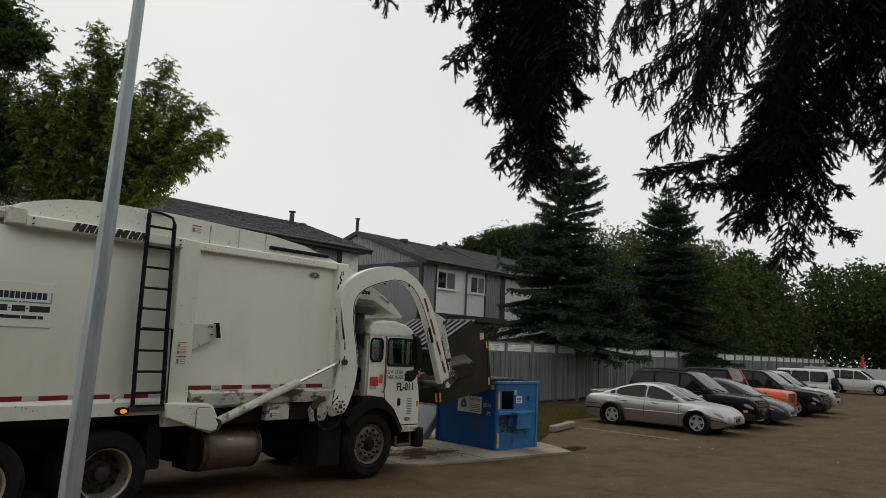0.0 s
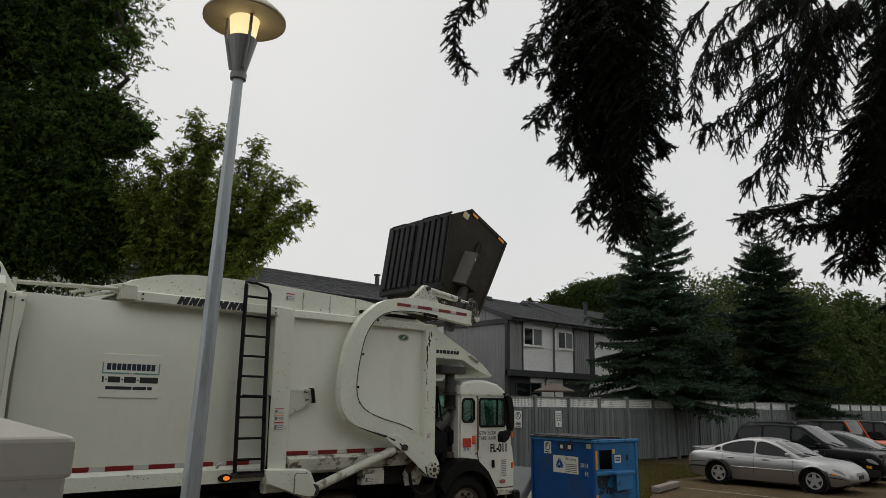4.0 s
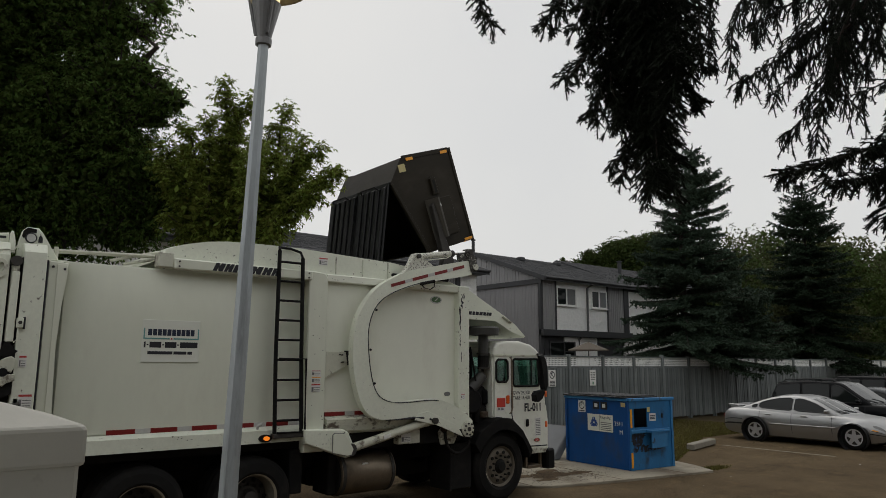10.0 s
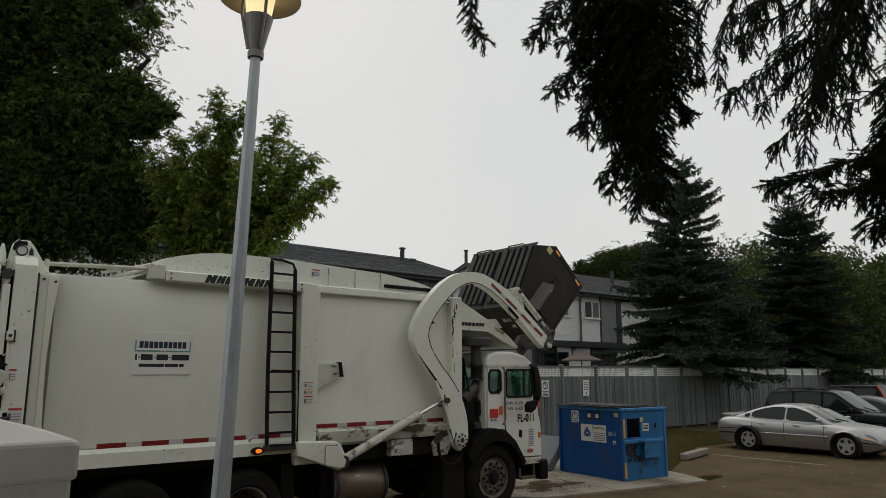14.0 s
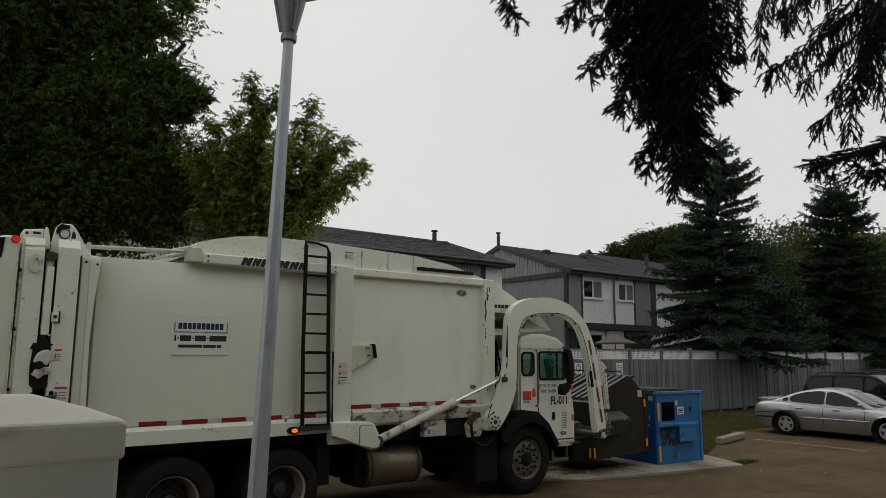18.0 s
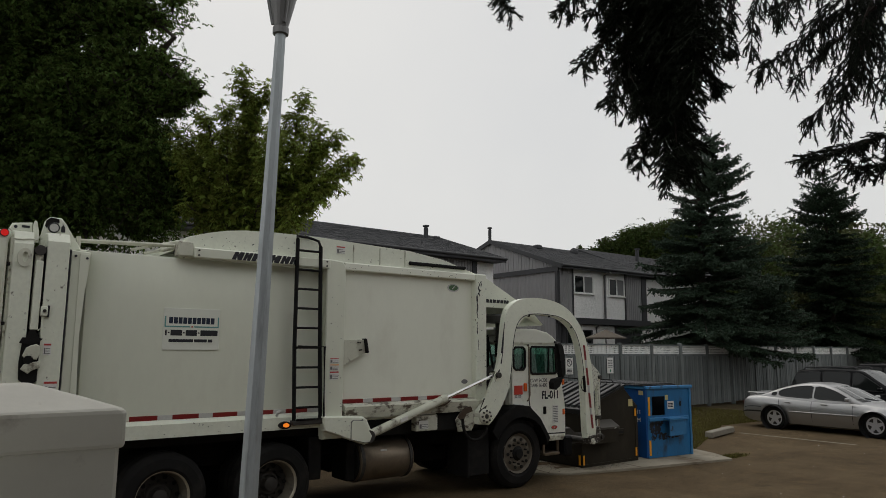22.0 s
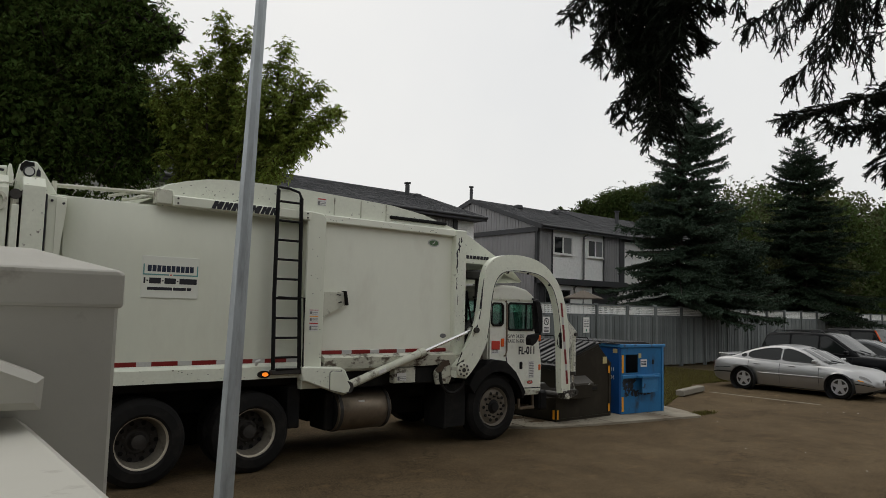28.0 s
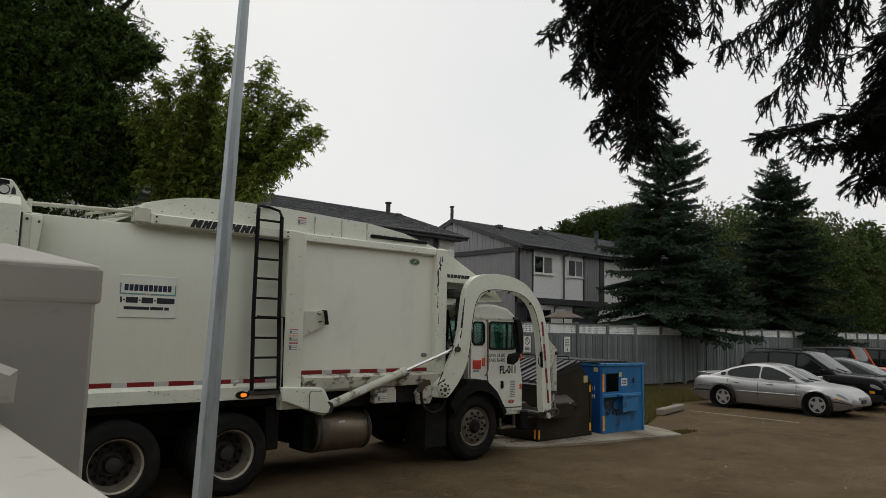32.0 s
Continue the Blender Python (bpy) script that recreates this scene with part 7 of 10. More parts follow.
def front_sheet(y0, z0, y1, z1, m, nm="sticker"):
    bm = B()
    box(bm, fx - 0.004, y0, z0, fx, y1, z1)
    return part(nm, bm, m, blue)


s = front_sheet(by0 + 0.46, bz0 + 0.73, by0 + 1.20, bz0 + 1.09, M_STICKER_SILVER, "recycling_panel")
bm = B()
cy, cz, r = by0 + 1.01, bz0 + 0.91, 0.13
for k in range(3):
    a = math.pi / 2 + k * 2 * math.pi / 3
    ca, sa = math.cos(a - math.pi / 2), math.sin(a - math.pi / 2)

    def spun(u, v):
        return (cy + u * ca - v * sa, cz + u * sa + v * ca)
    prism(bm, [spun(-0.075, -0.01), spun(-0.035, -0.035), spun(0.005, 0.062), spun(-0.012, 0.115), spun(-0.03, 0.115)], fx - 0.007, fx - 0.005, plane="yz")
    prism(bm, [spun(0.0, 0.115), spun(0.03, 0.115), spun(0.063, 0.045), spun(0.085, 0.058), spun(0.07, -0.005), spun(0.005, 0.012), spun(0.03, 0.026)], fx - 0.007, fx - 0.005, plane="yz")
part("recycling_symbol", bm, M_SIGN_BLUE, s)
bm = B()
box(bm, fx - 0.006, by0 + 0.835, bz0 + 0.73, fx - 0.0045, by0 + 0.845, bz0 + 1.09)
for k in range(5):
    box(bm, fx - 0.006, by0 + 0.50, bz0 + 0.76 + k * 0.038, fx - 0.0045, by0 + 0.81, bz0 + 0.776 + k * 0.038)
part("print", bm, M_INK_GREY, s)
text_part("heading", "Recycling", (fx - 0.0065, by0 + 0.825, bz0 + 0.99), 0.082, M_NAVY, s, facing="x")
text_part("bin_number", "3511", (fx - 0.004, by0 + 0.42, bz0 + 0.86), 0.125, M_STICKER, blue, facing="x")
text_part("bin_letter", "M", (fx - 0.004, by0 + 0.28, bz0 + 0.69), 0.125, M_STICKER, blue, facing="x")
s = front_sheet(by0 + 1.26, bz0 + 1.11, by0 + 1.48, bz0 + 1.37, M_STICKER, "no_parking_sticker")
bm = B()
for a in range(20):
    a0, a1 = a * math.pi / 10, (a + 1) * math.pi / 10
    q = [bm.verts.new((fx - 0.006, by0 + 1.37 + v * math.cos(u), bz0 + 1.26 + v * math.sin(u))) for v, u in ((0.085, a0), (0.085, a1), (0.068, a1), (0.068, a0))]
    bm.faces.new(q)
box(bm, fx - 0.0065, by0 + 1.29, bz0 + 1.13, fx - 0.005, by0 + 1.45, bz0 + 1.15)
part("ring", bm, M_INK, s)
text_part("letter", "P", (fx - 0.006, by0 + 1.41, bz0 + 1.21), 0.13, M_INK, s, facing="x")
for y in (0.61, 0.84):
    s = front_sheet(by0 + y, bz0 + 1.20, by0 + y + 0.19, bz0 + 1.36, M_INK)
    bm = B()
    box(bm, fx - 0.007, by0 + y + 0.05, bz0 + 1.24, fx - 0.0045, by0 + y + 0.14, bz0 + 1.32)
    part("print", bm, M_STICKER, s)
bm = B()
box(bm, fx - 0.005, by0 + 0.10, bz0 + 1.28, fx - 0.001, by0 + 0.22, bz0 + 1.37)
part("sticker", bm, plain("yellow_sticker_corner", (0.5, 0.42, 0.2), 0.5), blue)
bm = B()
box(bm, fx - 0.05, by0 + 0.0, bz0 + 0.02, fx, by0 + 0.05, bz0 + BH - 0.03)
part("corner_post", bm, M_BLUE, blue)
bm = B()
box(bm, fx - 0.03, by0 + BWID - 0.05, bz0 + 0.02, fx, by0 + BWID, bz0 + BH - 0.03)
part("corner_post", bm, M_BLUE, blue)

blue.rotation_euler.z = math.radians(-5.0)

# old mattress behind the blue bin
mt = thing("mattress", (13.05, 10.2, 0.045), "grey discarded mattress leaning beside the bins", "mattress")
bm = B()
prism(bm, [(12.35, 0.05), (12.55, 0.05), (13.05, 0.62), (13.06, 0.74), (12.93, 0.78), (12.32, 0.14)], 9.72, 11.2, bev=0.04, seg=2)
part("padding", bm, M_MATTRESS, mt)
# rubbish tumbling out of the bin
rb = []
for k, (m, r, nm, lb) in enumerate(((M_BAG, 0.14, "rubbish_bag", "crumpled pale plastic rubbish bag"), (M_RAG, 0.085, "rubbish_bag", "crumpled small red plastic bag"), (M_INSIDE, 0.17, "rubbish_bag", "full black plastic rubbish bag"))):
    bm = B()
    bmesh.ops.create_icosphere(bm, subdivisions=3, radius=r)
    for v in bm.verts:
        n = v.co.normalized()
        v.co *= 1 + 0.45 * noise.noise(v.co * 7 + Vector((k * 7, 0, 0))) - 0.22 * abs(noise.noise(n * 6.5 + Vector((0, k * 5, 0)))) - 0.12 * abs(noise.noise(n * 14))
        v.co.z *= 0.8
    ob = part(nm, bm, m, label=lb)
    tagged(ob, category="rubbish bag", group="rubbish")
    rb.append(ob)

# wheel stops
stop0 = thing("wheel_stop", (17.75, 9.3, 0.0), "concrete wheel stop lying askew on the lot", "wheel stop", "wheel stops")
bm = B()
prism(bm, [(-0.88, 0), (0.88, 0), (0.88, 0.13), (0.85, 0.155), (-0.85, 0.155), (-0.88, 0.13)], -0.11, 0.11, bev=0.02)
bmesh.ops.rotate(bm, verts=bm.verts, matrix=Matrix.Rotation(radians(13), 3, "Z"))
bmesh.ops.translate(bm, verts=bm.verts, vec=(17.75, 9.3, 0.02))
part("block", bm, M_STOP, stop0)

# ---------- cars ----------


def car(name, label, spec, at, turn, group="parked cars"):
    """A parked car: lofted body and cabin, inset-looking windows, wheels in arches, lamps. Length along local x, nose at +x."""
    c = thing(name, (0, 0, 0), label, "car", group)
    paint, ln, wd = spec["paint"], spec["length"], spec["width"] / 2
    wf, wr, r = spec["front_axle"], spec["rear_axle"], spec["wheel"]
    tops, base = spec["deck"], spec["clear"]

    def smooth_line(pts, x, soft):
        """Height on a chain of points, with its corners rounded."""
        xs, zs = [p[0] for p in pts], [p[1] for p in pts]
        return float(np.mean([np.interp(x + d * soft, xs, zs) for d in (-1, -0.6, -0.3, 0, 0.3, 0.6, 1)]))

    def deck(x):
        return smooth_line(tops, x, 0.12)

    def section(x):
        """Half outline of the body at a station, from sill to the middle of the deck."""
        zt, zb = deck(x), base
        for wx in (wf, wr):
            d = abs(x - wx)
            if d < r * 1.14:
                zb = max(zb, r + math.sqrt((r * 1.14) ** 2 - d * d))
        e = min(1.0, max(0.0, (ln / 2 - abs(x)) / spec["round"]))
        w = wd * (spec.get("nose", 0.66) + (1 - spec.get("nose", 0.66)) * math.sqrt(max(0, 1 - (1 - e) ** 2.2)))
        zb = max(zb, base + (1 - e) ** 3 * spec.get("tuck", 0.06))
        zt -= (1 - e) ** 4 * 0.06
        zb = min(zb, zt - 0.1)
        sh = zt - 0.13
        lo = base + 0.16
        pts = [(w * 0.90, base), (w * 0.965, lo), (w, lo + (sh - lo) * 0.45), (w * 0.985, lo + (sh - lo) * 0.8), (w * 0.955, sh), (w * 0.91, zt - 0.045), (w * 0.80, zt - 0.012), (w * 0.45, zt + 0.008), (0, zt + 0.012)]
        return [(a, max(z, zb)) for a, z in pts]

    xs = {round(-ln / 2 + ln * k / 70, 4) for k in range(71)}
    for wx in (wf, wr):
        xs |= {round(wx + r * 1.139 * math.cos(math.pi * k / 14), 4) for k in range(15)} | {round(wx + r * 1.15 * s, 4) for s in (-1, 1)}
    xs = sorted(x for x in xs if -ln / 2 <= x <= ln / 2)
    bm, rows = B(), []
    for x in xs:
        sec = section(x)
        rows.append([bm.verts.new((x, a, b)) for a, b in sec + [(-a, b) for a, b in sec[-2::-1]]])
    for a, b in zip(rows, rows[1:]):
        for j in range(len(a) - 1):
            bm.faces.new((a[j], b[j], b[j + 1], a[j + 1]))
    bm.faces.new(rows[0])
    bm.faces.new(rows[-1][::-1])
    part("body", bm, paint, c, smooth=True)

    def skin(x, s, u, off):
        """A point on the body's side: u runs from 0 at the sill to 8 at the middle of the deck."""
        sec = section(x)
        k = min(7, int(u))
        f = u - k
        y, z = sec[k][0] * (1 - f) + sec[k + 1][0] * f, sec[k][1] * (1 - f) + sec[k + 1][1] * f
        return (x + off * (0.8 if x > 0 else -0.8), s * (y + off), z + off * 0.3)

    def patch(nm, x0, x1, u0, u1, m, off=0.006, lb="", n=7, sides=(-1, 1), lens=False):
        for s in sides:
            bm = B()
            g = []
            for i in range(n + 1):
                f = i / n
                x = x0 + (x1 - x0) * f
                q = 4 * f * (1 - f) if lens else 1
                mid, half = (u0 + u1) / 2, (u1 - u0) / 2 * (0.35 + 0.65 * math.sqrt(q))
                g.append([bm.verts.new(skin(x, s, mid - half + 2 * half * j / 4, off)) for j in range(5)])
            for p, q in zip(g, g[1:]):
                for j in range(4):
                    bm.faces.new((p[j], q[j], q[j + 1], p[j + 1]))
            part(nm, bm, m, c, lb, smooth=True)

    # cabin
    g = spec["glass"]
    (xa, za), (xb, zb2), (xc, zc), (xd, zd) = g
    wb, wt = wd * 0.93, wd * spec.get("tumble", 0.72)
    line = [(xa - 0.02, za - 0.06), (xb, zb2), ((xb + xc) / 2, max(zb2, zc) + spec.get("crown", 0.03)), (xc, zc), (xd + 0.02, zd - 0.06)]
    sft = spec.get("arch", 0.3)
    zmax = max(zb2, zc)

    def top(x):
        return smooth_line(line, x, sft * min(1, max(0.12, (x - xa) * 1.2), max(0.12, (xd - x) * 1.2)))

    def side_w(x, z):
        b0 = min(za, zd) - 0.06
        e = 1 - 0.10 * max(0, (x - xc) / (xd - xc)) ** 2 - 0.10 * max(0, (xb - x) / (xb - xa)) ** 2
        f = (z - b0) / (zmax - b0)
        return (wb + (wt - wb) * (0.35 * f + 0.65 * f * f)) * e

    bm, rows = B(), []
    for k in range(45):
        x = xa + (xd - xa) * k / 44
        zt, zl = top(x), deck(x) - 0.06
        zt = max(zt, zl + 0.02)
        h = zt - zl
        q = min(0.09, h * 0.4)
        pts = [(side_w(x, z), z) for z in (zl, zl + (h - q) * 0.5, zt - q)]
        w = side_w(x, zt - q)
        pts += [(w - 0.025, zt - q * 0.45), (w - 0.075, zt - q * 0.14), (w - 0.16, zt), (w * 0.4, zt + 0.018), (0, zt + 0.022)]
        rows.append([bm.verts.new((x, a, b)) for a, b in pts + [(-a, b) for a, b in pts[-2::-1]]])
    for a, b in zip(rows, rows[1:]):
        for j in range(len(a) - 1):
            bm.faces.new((a[j], b[j], b[j + 1], a[j + 1]))
    bm.faces.new(rows[0])
    bm.faces.new(rows[-1][::-1])
    part("cabin", bm, spec.get("roof", paint), c, smooth=True)
    # side windows between the pillars
    posts = [xa + 0.02] + sorted(spec["posts"]) + [xd - 0.02]
    lean = spec.get("lean", 0.0)
    rise = spec.get("belt", 0.02)
    for s in (-1, 1):
        for x0, x1 in zip(posts, posts[1:]):
            bm = B()
            cols = []
            n = 12
            for i in range(n + 1):
                x = x0 + 0.035 + (x1 - x0 - 0.07) * i / n
                zl, zh = deck(x) + rise, min(top(x) - spec.get("roof_rim", 0.085), zmax - spec.get("roof_rim", 0.085) + 0.02)
                end = min(i, n - i)
                if end == 0:
                    zl, zh = zl + 0.03, zh - 0.03
                if zh - zl > 0.035:
                    cols.append([bm.verts.new((x, s * (side_w(x, z) + 0.006), z)) for z in (zl, zl + (zh - zl) * 0.5, zh)])
            for p, q in zip(cols, cols[1:]):
                for j in range(2):
                    bm.faces.new((p[j], q[j], q[j + 1], p[j + 1]))
            if len(cols) > 2:
                rim = [Vector(q[0].co) for q in cols] + [Vector(cols[-1][1].co)] + [Vector(q[2].co) for q in cols[::-1]] + [Vector(cols[0][1].co)]
                part("window_seal", tube(B(), rim + rim[:1], 0.011, 5, False), M_TRIMPLASTIC, c)
                part("side_window", bm, M_CAR_GLASS, c, "dark side window", smooth=True)
            else:
                bm.free()
    for nm, x0, x1, lb in (("windscreen", xc + 0.04, xd - 0.10, "sloping windscreen"), ("rear_window", xa + 0.10, xb - 0.04, "dark rear window")):
        if x1 - x0 < 0.08:
            continue
        bm, cols = B(), []
        for i in range(11):
            x = x0 + (x1 - x0) * i / 10
            z = top(x)
            w = side_w(x, z) - 0.10
            cols.append([bm.verts.new((x + (0.004 if x > 0 else -0.004), w * j / 4, z + 0.006 + 0.018 * (1 - abs(j) / 4))) for j in range(-4, 5)])
        for p, q in zip(cols, cols[1:]):
            for j in range(8):
                bm.faces.new((p[j], q[j], q[j + 1], p[j + 1]))
        part(nm, bm, M_SCREEN_GLASS, c, lb, smooth=True)
    for s in (-1, 1):
        part("wiper", tube(B(), [(xd - 0.07, s * 0.25, deck(xd) + 0.045), (xd - 0.22, s * 0.25 - 0.45, top(xd - 0.22) + 0.03)], 0.012, 5), M_TRIMPLASTIC, c)
    # wheels
    for wx in (wf, wr):
        for s in (-1, 1):
            y = s * (wd - 0.11)
            w = part("wheel", lathe(B(), [(-0.10, r * 0.6), (-0.105, r * 0.9), (-0.08, r), (0.08, r), (0.105, r * 0.9), (0.10, r * 0.6)], (wx, y, r), "y", 28, False), M_RUBBER, c, "black tyre", origin=(wx, y, r), smooth=True)
            part("rim", lathe(B(), [(-0.06, 0.03), (-0.06, r * 0.62), (-0.095, r * 0.66), (-0.1, r * 0.68), (0.1, r * 0.68), (0.095, r * 0.66), (0.06, r * 0.62), (0.06, 0.03)], (wx, y, r), "y", 24), M_HUB, w)
            bm = B()
            for k in range(spec.get("spokes", 5)):
                a = 2 * math.pi * k / spec.get("spokes", 5) + 0.3
                ca, sa = math.cos(a), math.sin(a)
                prism(bm, [(wx + ca * u - sa * v, r + sa * u + ca * v) for u, v in ((0.03, -0.055), (r * 0.64, -0.035), (r * 0.64, 0.035), (0.03, 0.055))], y + s * 0.088 - 0.010, y + s * 0.088 + 0.010)
            lathe(bm, [(-0.012, r * 0.58), (-0.014, r * 0.68), (0.014, r * 0.68), (0.012, r * 0.58)], (wx, y + s * 0.09, r), "y", 24, False)
            lathe(bm, [(-0.014, 0.01), (-0.014, 0.075), (0.014, 0.06)], (wx, y + s * 0.09, r), "y", 12)
            part("wheel_cover", bm, spec.get("alloy", M_ALLOY), w, "light alloy spokes")
    for wx in (wf, wr):
        for s in (-1, 1):
            part("arch_liner", lathe(B(), [(-0.17, r * 1.13), (0.015, r * 1.13), (0.015, r * 1.05)], (wx, s * (wd - 0.06), r), "y", 24, False), M_TRIMPLASTIC, c)
    # lamps, bumpers, strips
    lf, lr = spec["lamp_span"], spec["tail_span"]
    patch("headlight", ln / 2 - lf[0], ln / 2 - lf[1], lf[2], lf[3], M_CLEAR_LAMP, 0.008, "clear headlight", lens=True)
    patch("turn_signal", ln / 2 - lf[0] - 0.02, ln / 2 - lf[0] + 0.12, max(1.6, lf[2] - 1.0), max(2.0, lf[2] - 0.7), M_ORANGE, 0.008, "orange marker")
    patch("tail_light", -ln / 2 + lr[1], -ln / 2 + lr[0], lr[2], lr[3], M_TAIL, 0.008, "red tail light")
    if spec.get("seams"):
        for x0, x1 in ((-ln / 2 + 0.03, wr - r * 1.18), (wf + r * 1.18, ln / 2 - 0.05)):
            patch("bumper_seam", x0, x1, 2.30, 2.42, M_INK, 0.004)
            patch("bumper_strip", x0, x1, 1.55, 1.75, M_TRIMPLASTIC, 0.008)
    if spec.get("wrap", True):
        patch("bumper_wrap", wf + r * 1.25, ln / 2 - 0.01, 0.0, spec.get("bumper_top", 1.5), spec.get("bumper", M_TRIMPLASTIC), 0.014)
        patch("bumper_wrap", -ln / 2 + 0.01, wr - r * 1.25, 0.0, spec.get("bumper_top", 1.5), spec.get("bumper", M_TRIMPLASTIC), 0.014)
    for s in (-1, 1):
        mx = xd - 0.36 if spec.get("mirror") is None else spec["mirror"]
        bm = B()
        box(bm, mx - 0.05, s * (wd + 0.06) - 0.10, deck(mx) + 0.03, mx + 0.06, s * (wd + 0.06) + 0.08, deck(mx) + 0.13, bev=0.035, seg=3)
        part("mirror", bm, spec.get("mirror_paint", paint), c, smooth=True)
        for hx in spec["handles"]:
            bm = B()
            box(bm, hx - 0.09, s * wd * 0.985 - 0.015, spec["handle_z"], hx + 0.09, s * wd * 0.985 + 0.015, spec["handle_z"] + 0.035, bev=0.01)
            part("door_handle", bm, spec.get("trim", M_TRIMPLASTIC), c)
        bm = B()
        box(bm, wr + r * 1.3, s * wd * 1.0 - 0.02, spec["strip_z"], wf - r * 1.3, s * wd * 1.0 + 0.010, spec["strip_z"] + 0.04, bev=0.008)
        part("side_strip", bm, spec.get("trim", M_TRIMPLASTIC), c)
        for dx in spec["doors"]:
            bm, col = B(), []
            for u in (0.7, 1.3, 2, 2.6, 3.2, 4, 4.6):
                p, q = skin(dx - 0.007, s, u, 0.003), skin(dx + 0.007, s, u, 0.003)
                col.append((bm.verts.new(p), bm.verts.new(q)))
            for p, q in zip(col, col[1:]):
                bm.faces.new((p[0], p[1], q[1], q[0]))
            part("door_gap", bm, M_INK, c)
    gw = wd * spec.get("grille_w", 0.5)
    bm = B()
    box(bm, ln / 2 - 0.10, -gw, spec["grille"][0], ln / 2 + 0.010, gw, spec["grille"][1], bev=0.02)
    gr = part("grille", bm, M_TRIMPLASTIC, c)
    for k in range(3):
        z = spec["grille"][0] + (spec["grille"][1] - spec["grille"][0]) * (k + 0.7) / 4
        bm = B()
        box(bm, ln / 2 + 0.008, -gw * 0.95, z, ln / 2 + 0.018, gw * 0.95, z + 0.018)
        part("grille_bar", bm, spec.get("grille_bar", M_ALLOY), gr)
    bm = B()
    box(bm, wr - r * 1.3, -wd * 0.80, base - 0.03, wf + r * 1.3, wd * 0.80, base + 0.35)
    box(bm, -ln / 2 + 0.2, -wd * 0.45, base + 0.02, ln / 2 - 0.2, wd * 0.45, base + 0.3)
    part("underbody", bm, M_TRIMPLASTIC, c)
    bm = B()
    box(bm, ln / 2 - 0.02, -0.16, base + 0.2, ln / 2 + 0.02, 0.16, base + 0.3)
    part("plate_holder", bm, M_TRIMPLASTIC, c)
    if spec.get("rails"):
        for s in (-1, 1):
            part("roof_rail", tube(B(), [(xb + 0.15, s * wt * 0.86, top(xb + 0.15)), (xb + 0.25, s * wt * 0.86, zb2 + 0.09), (xc - 0.25, s * wt * 0.86, zc + 0.09), (xc - 0.15, s * wt * 0.86, top(xc - 0.15))], 0.02, 6), M_TRIMPLASTIC, c)
        for k in range(2):
            x = xb + (xc - xb) * (0.3 + 0.4 * k)
            part("roof_bar", tube(B(), [(x, -wt * 0.86, zb2 + 0.09), (x, wt * 0.86, zb2 + 0.09)], 0.018, 6), M_TRIMPLASTIC, c)
    if spec.get("spoiler"):
        z = deck(-ln / 2 + 0.25)
        bm = B()
        prism(bm, [(-ln / 2 + 0.13, z + 0.085), (-ln / 2 + 0.22, z + 0.10), (-ln / 2 + 0.42, z + 0.075), (-ln / 2 + 0.46, z + 0.05), (-ln / 2 + 0.16, z + 0.05)], -wd * 0.66, wd * 0.66, bev=0.012)
        for s in (-1, 1):
            box(bm, -ln / 2 + 0.20, s * wd * 0.60 - 0.05, z - 0.06, -ln / 2 + 0.44, s * wd * 0.60 + 0.05, z + 0.07, bev=0.015)
        part("spoiler", bm, paint, c)
    if spec.get("pillar"):
        for s in (-1, 1):
            part("pillar", tube(B(), [(xd + 0.03, s * wb * 0.93, zd - 0.04), (xc + 0.02, s * wt * 0.95, zc - 0.03)], 0.03, 8), paint, c, "orange windscreen pillar")
        part("screen_frame", tube(B(), [(xd + 0.06, -wb * 0.93, zd - 0.02), (xd + 0.06, wb * 0.93, zd - 0.02)], 0.04, 8), paint, c)
    if spec.get("spare"):
        part("spare_wheel", lathe(B(), [(-0.26, 0.05), (-0.26, 0.3), (-0.2, 0.39), (-0.04, 0.39), (0.05, 0.3)], (-ln / 2, 0.1, 1.02), "x", 26), M_RUBBER, c, smooth=True)
    if spec.get("flares"):
        for wx in (wf, wr):
            for s in (-1, 1):
                bm = B()
                a = [(wx + r * 1.42 * math.cos(radians(d)), r + r * 1.26 * math.sin(radians(d))) for d in (0, 40, 65, 115, 140, 180)]
                b = [(wx + r * 1.15 * math.cos(radians(d)), r + r * 1.12 * math.sin(radians(d))) for d in (180, 140, 115, 65, 40, 0)]
                prism(bm, a + b, s * wd - 0.06, s * wd + 0.09 * s if s > 0 else s * wd + 0.06)
                part("fender_flare", bm, M_TRIMPLASTIC, c)
    c.matrix_basis = pose(at[0], at[1], 0, 0, 0, turn)
    return c


SEDAN = dict(paint=M_CAR_SILVER, length=4.66, width=1.83, front_axle=1.47, rear_axle=-1.23, wheel=0.325, clear=0.19, round=0.78, nose=0.68, tuck=0.13,
             deck=[(-2.33, 0.80), (-2.20, 0.92), (-1.9, 0.96), (-1.25, 0.955), (-0.45, 0.925), (0.65, 0.895), (1.2, 0.87), (1.85, 0.795), (2.12, 0.72), (2.27, 0.64), (2.33, 0.55)],
             glass=[(-1.83, 0.97), (-0.78, 1.31), (0.30, 1.33), (1.22, 0.89)], posts=[-1.15, -0.13], lamp_span=(0.40, 0.12, 3.45, 4.45), tail_span=(0.01, 0.07, 3.4, 5.0), crown=0.04, arch=0.36,
             handles=(-0.83, 0.19), handle_z=0.775, strip_z=0.515, doors=(-0.16, 0.92, -1.09), grille=(0.47, 0.55), grille_w=0.34, spoiler=True, wrap=False, seams=True, trim=M_CAR_SILVER, tumble=0.64, bumper=M_CAR_SILVER, mirror_paint=M_CAR_SILVER, roof_rim=0.075)
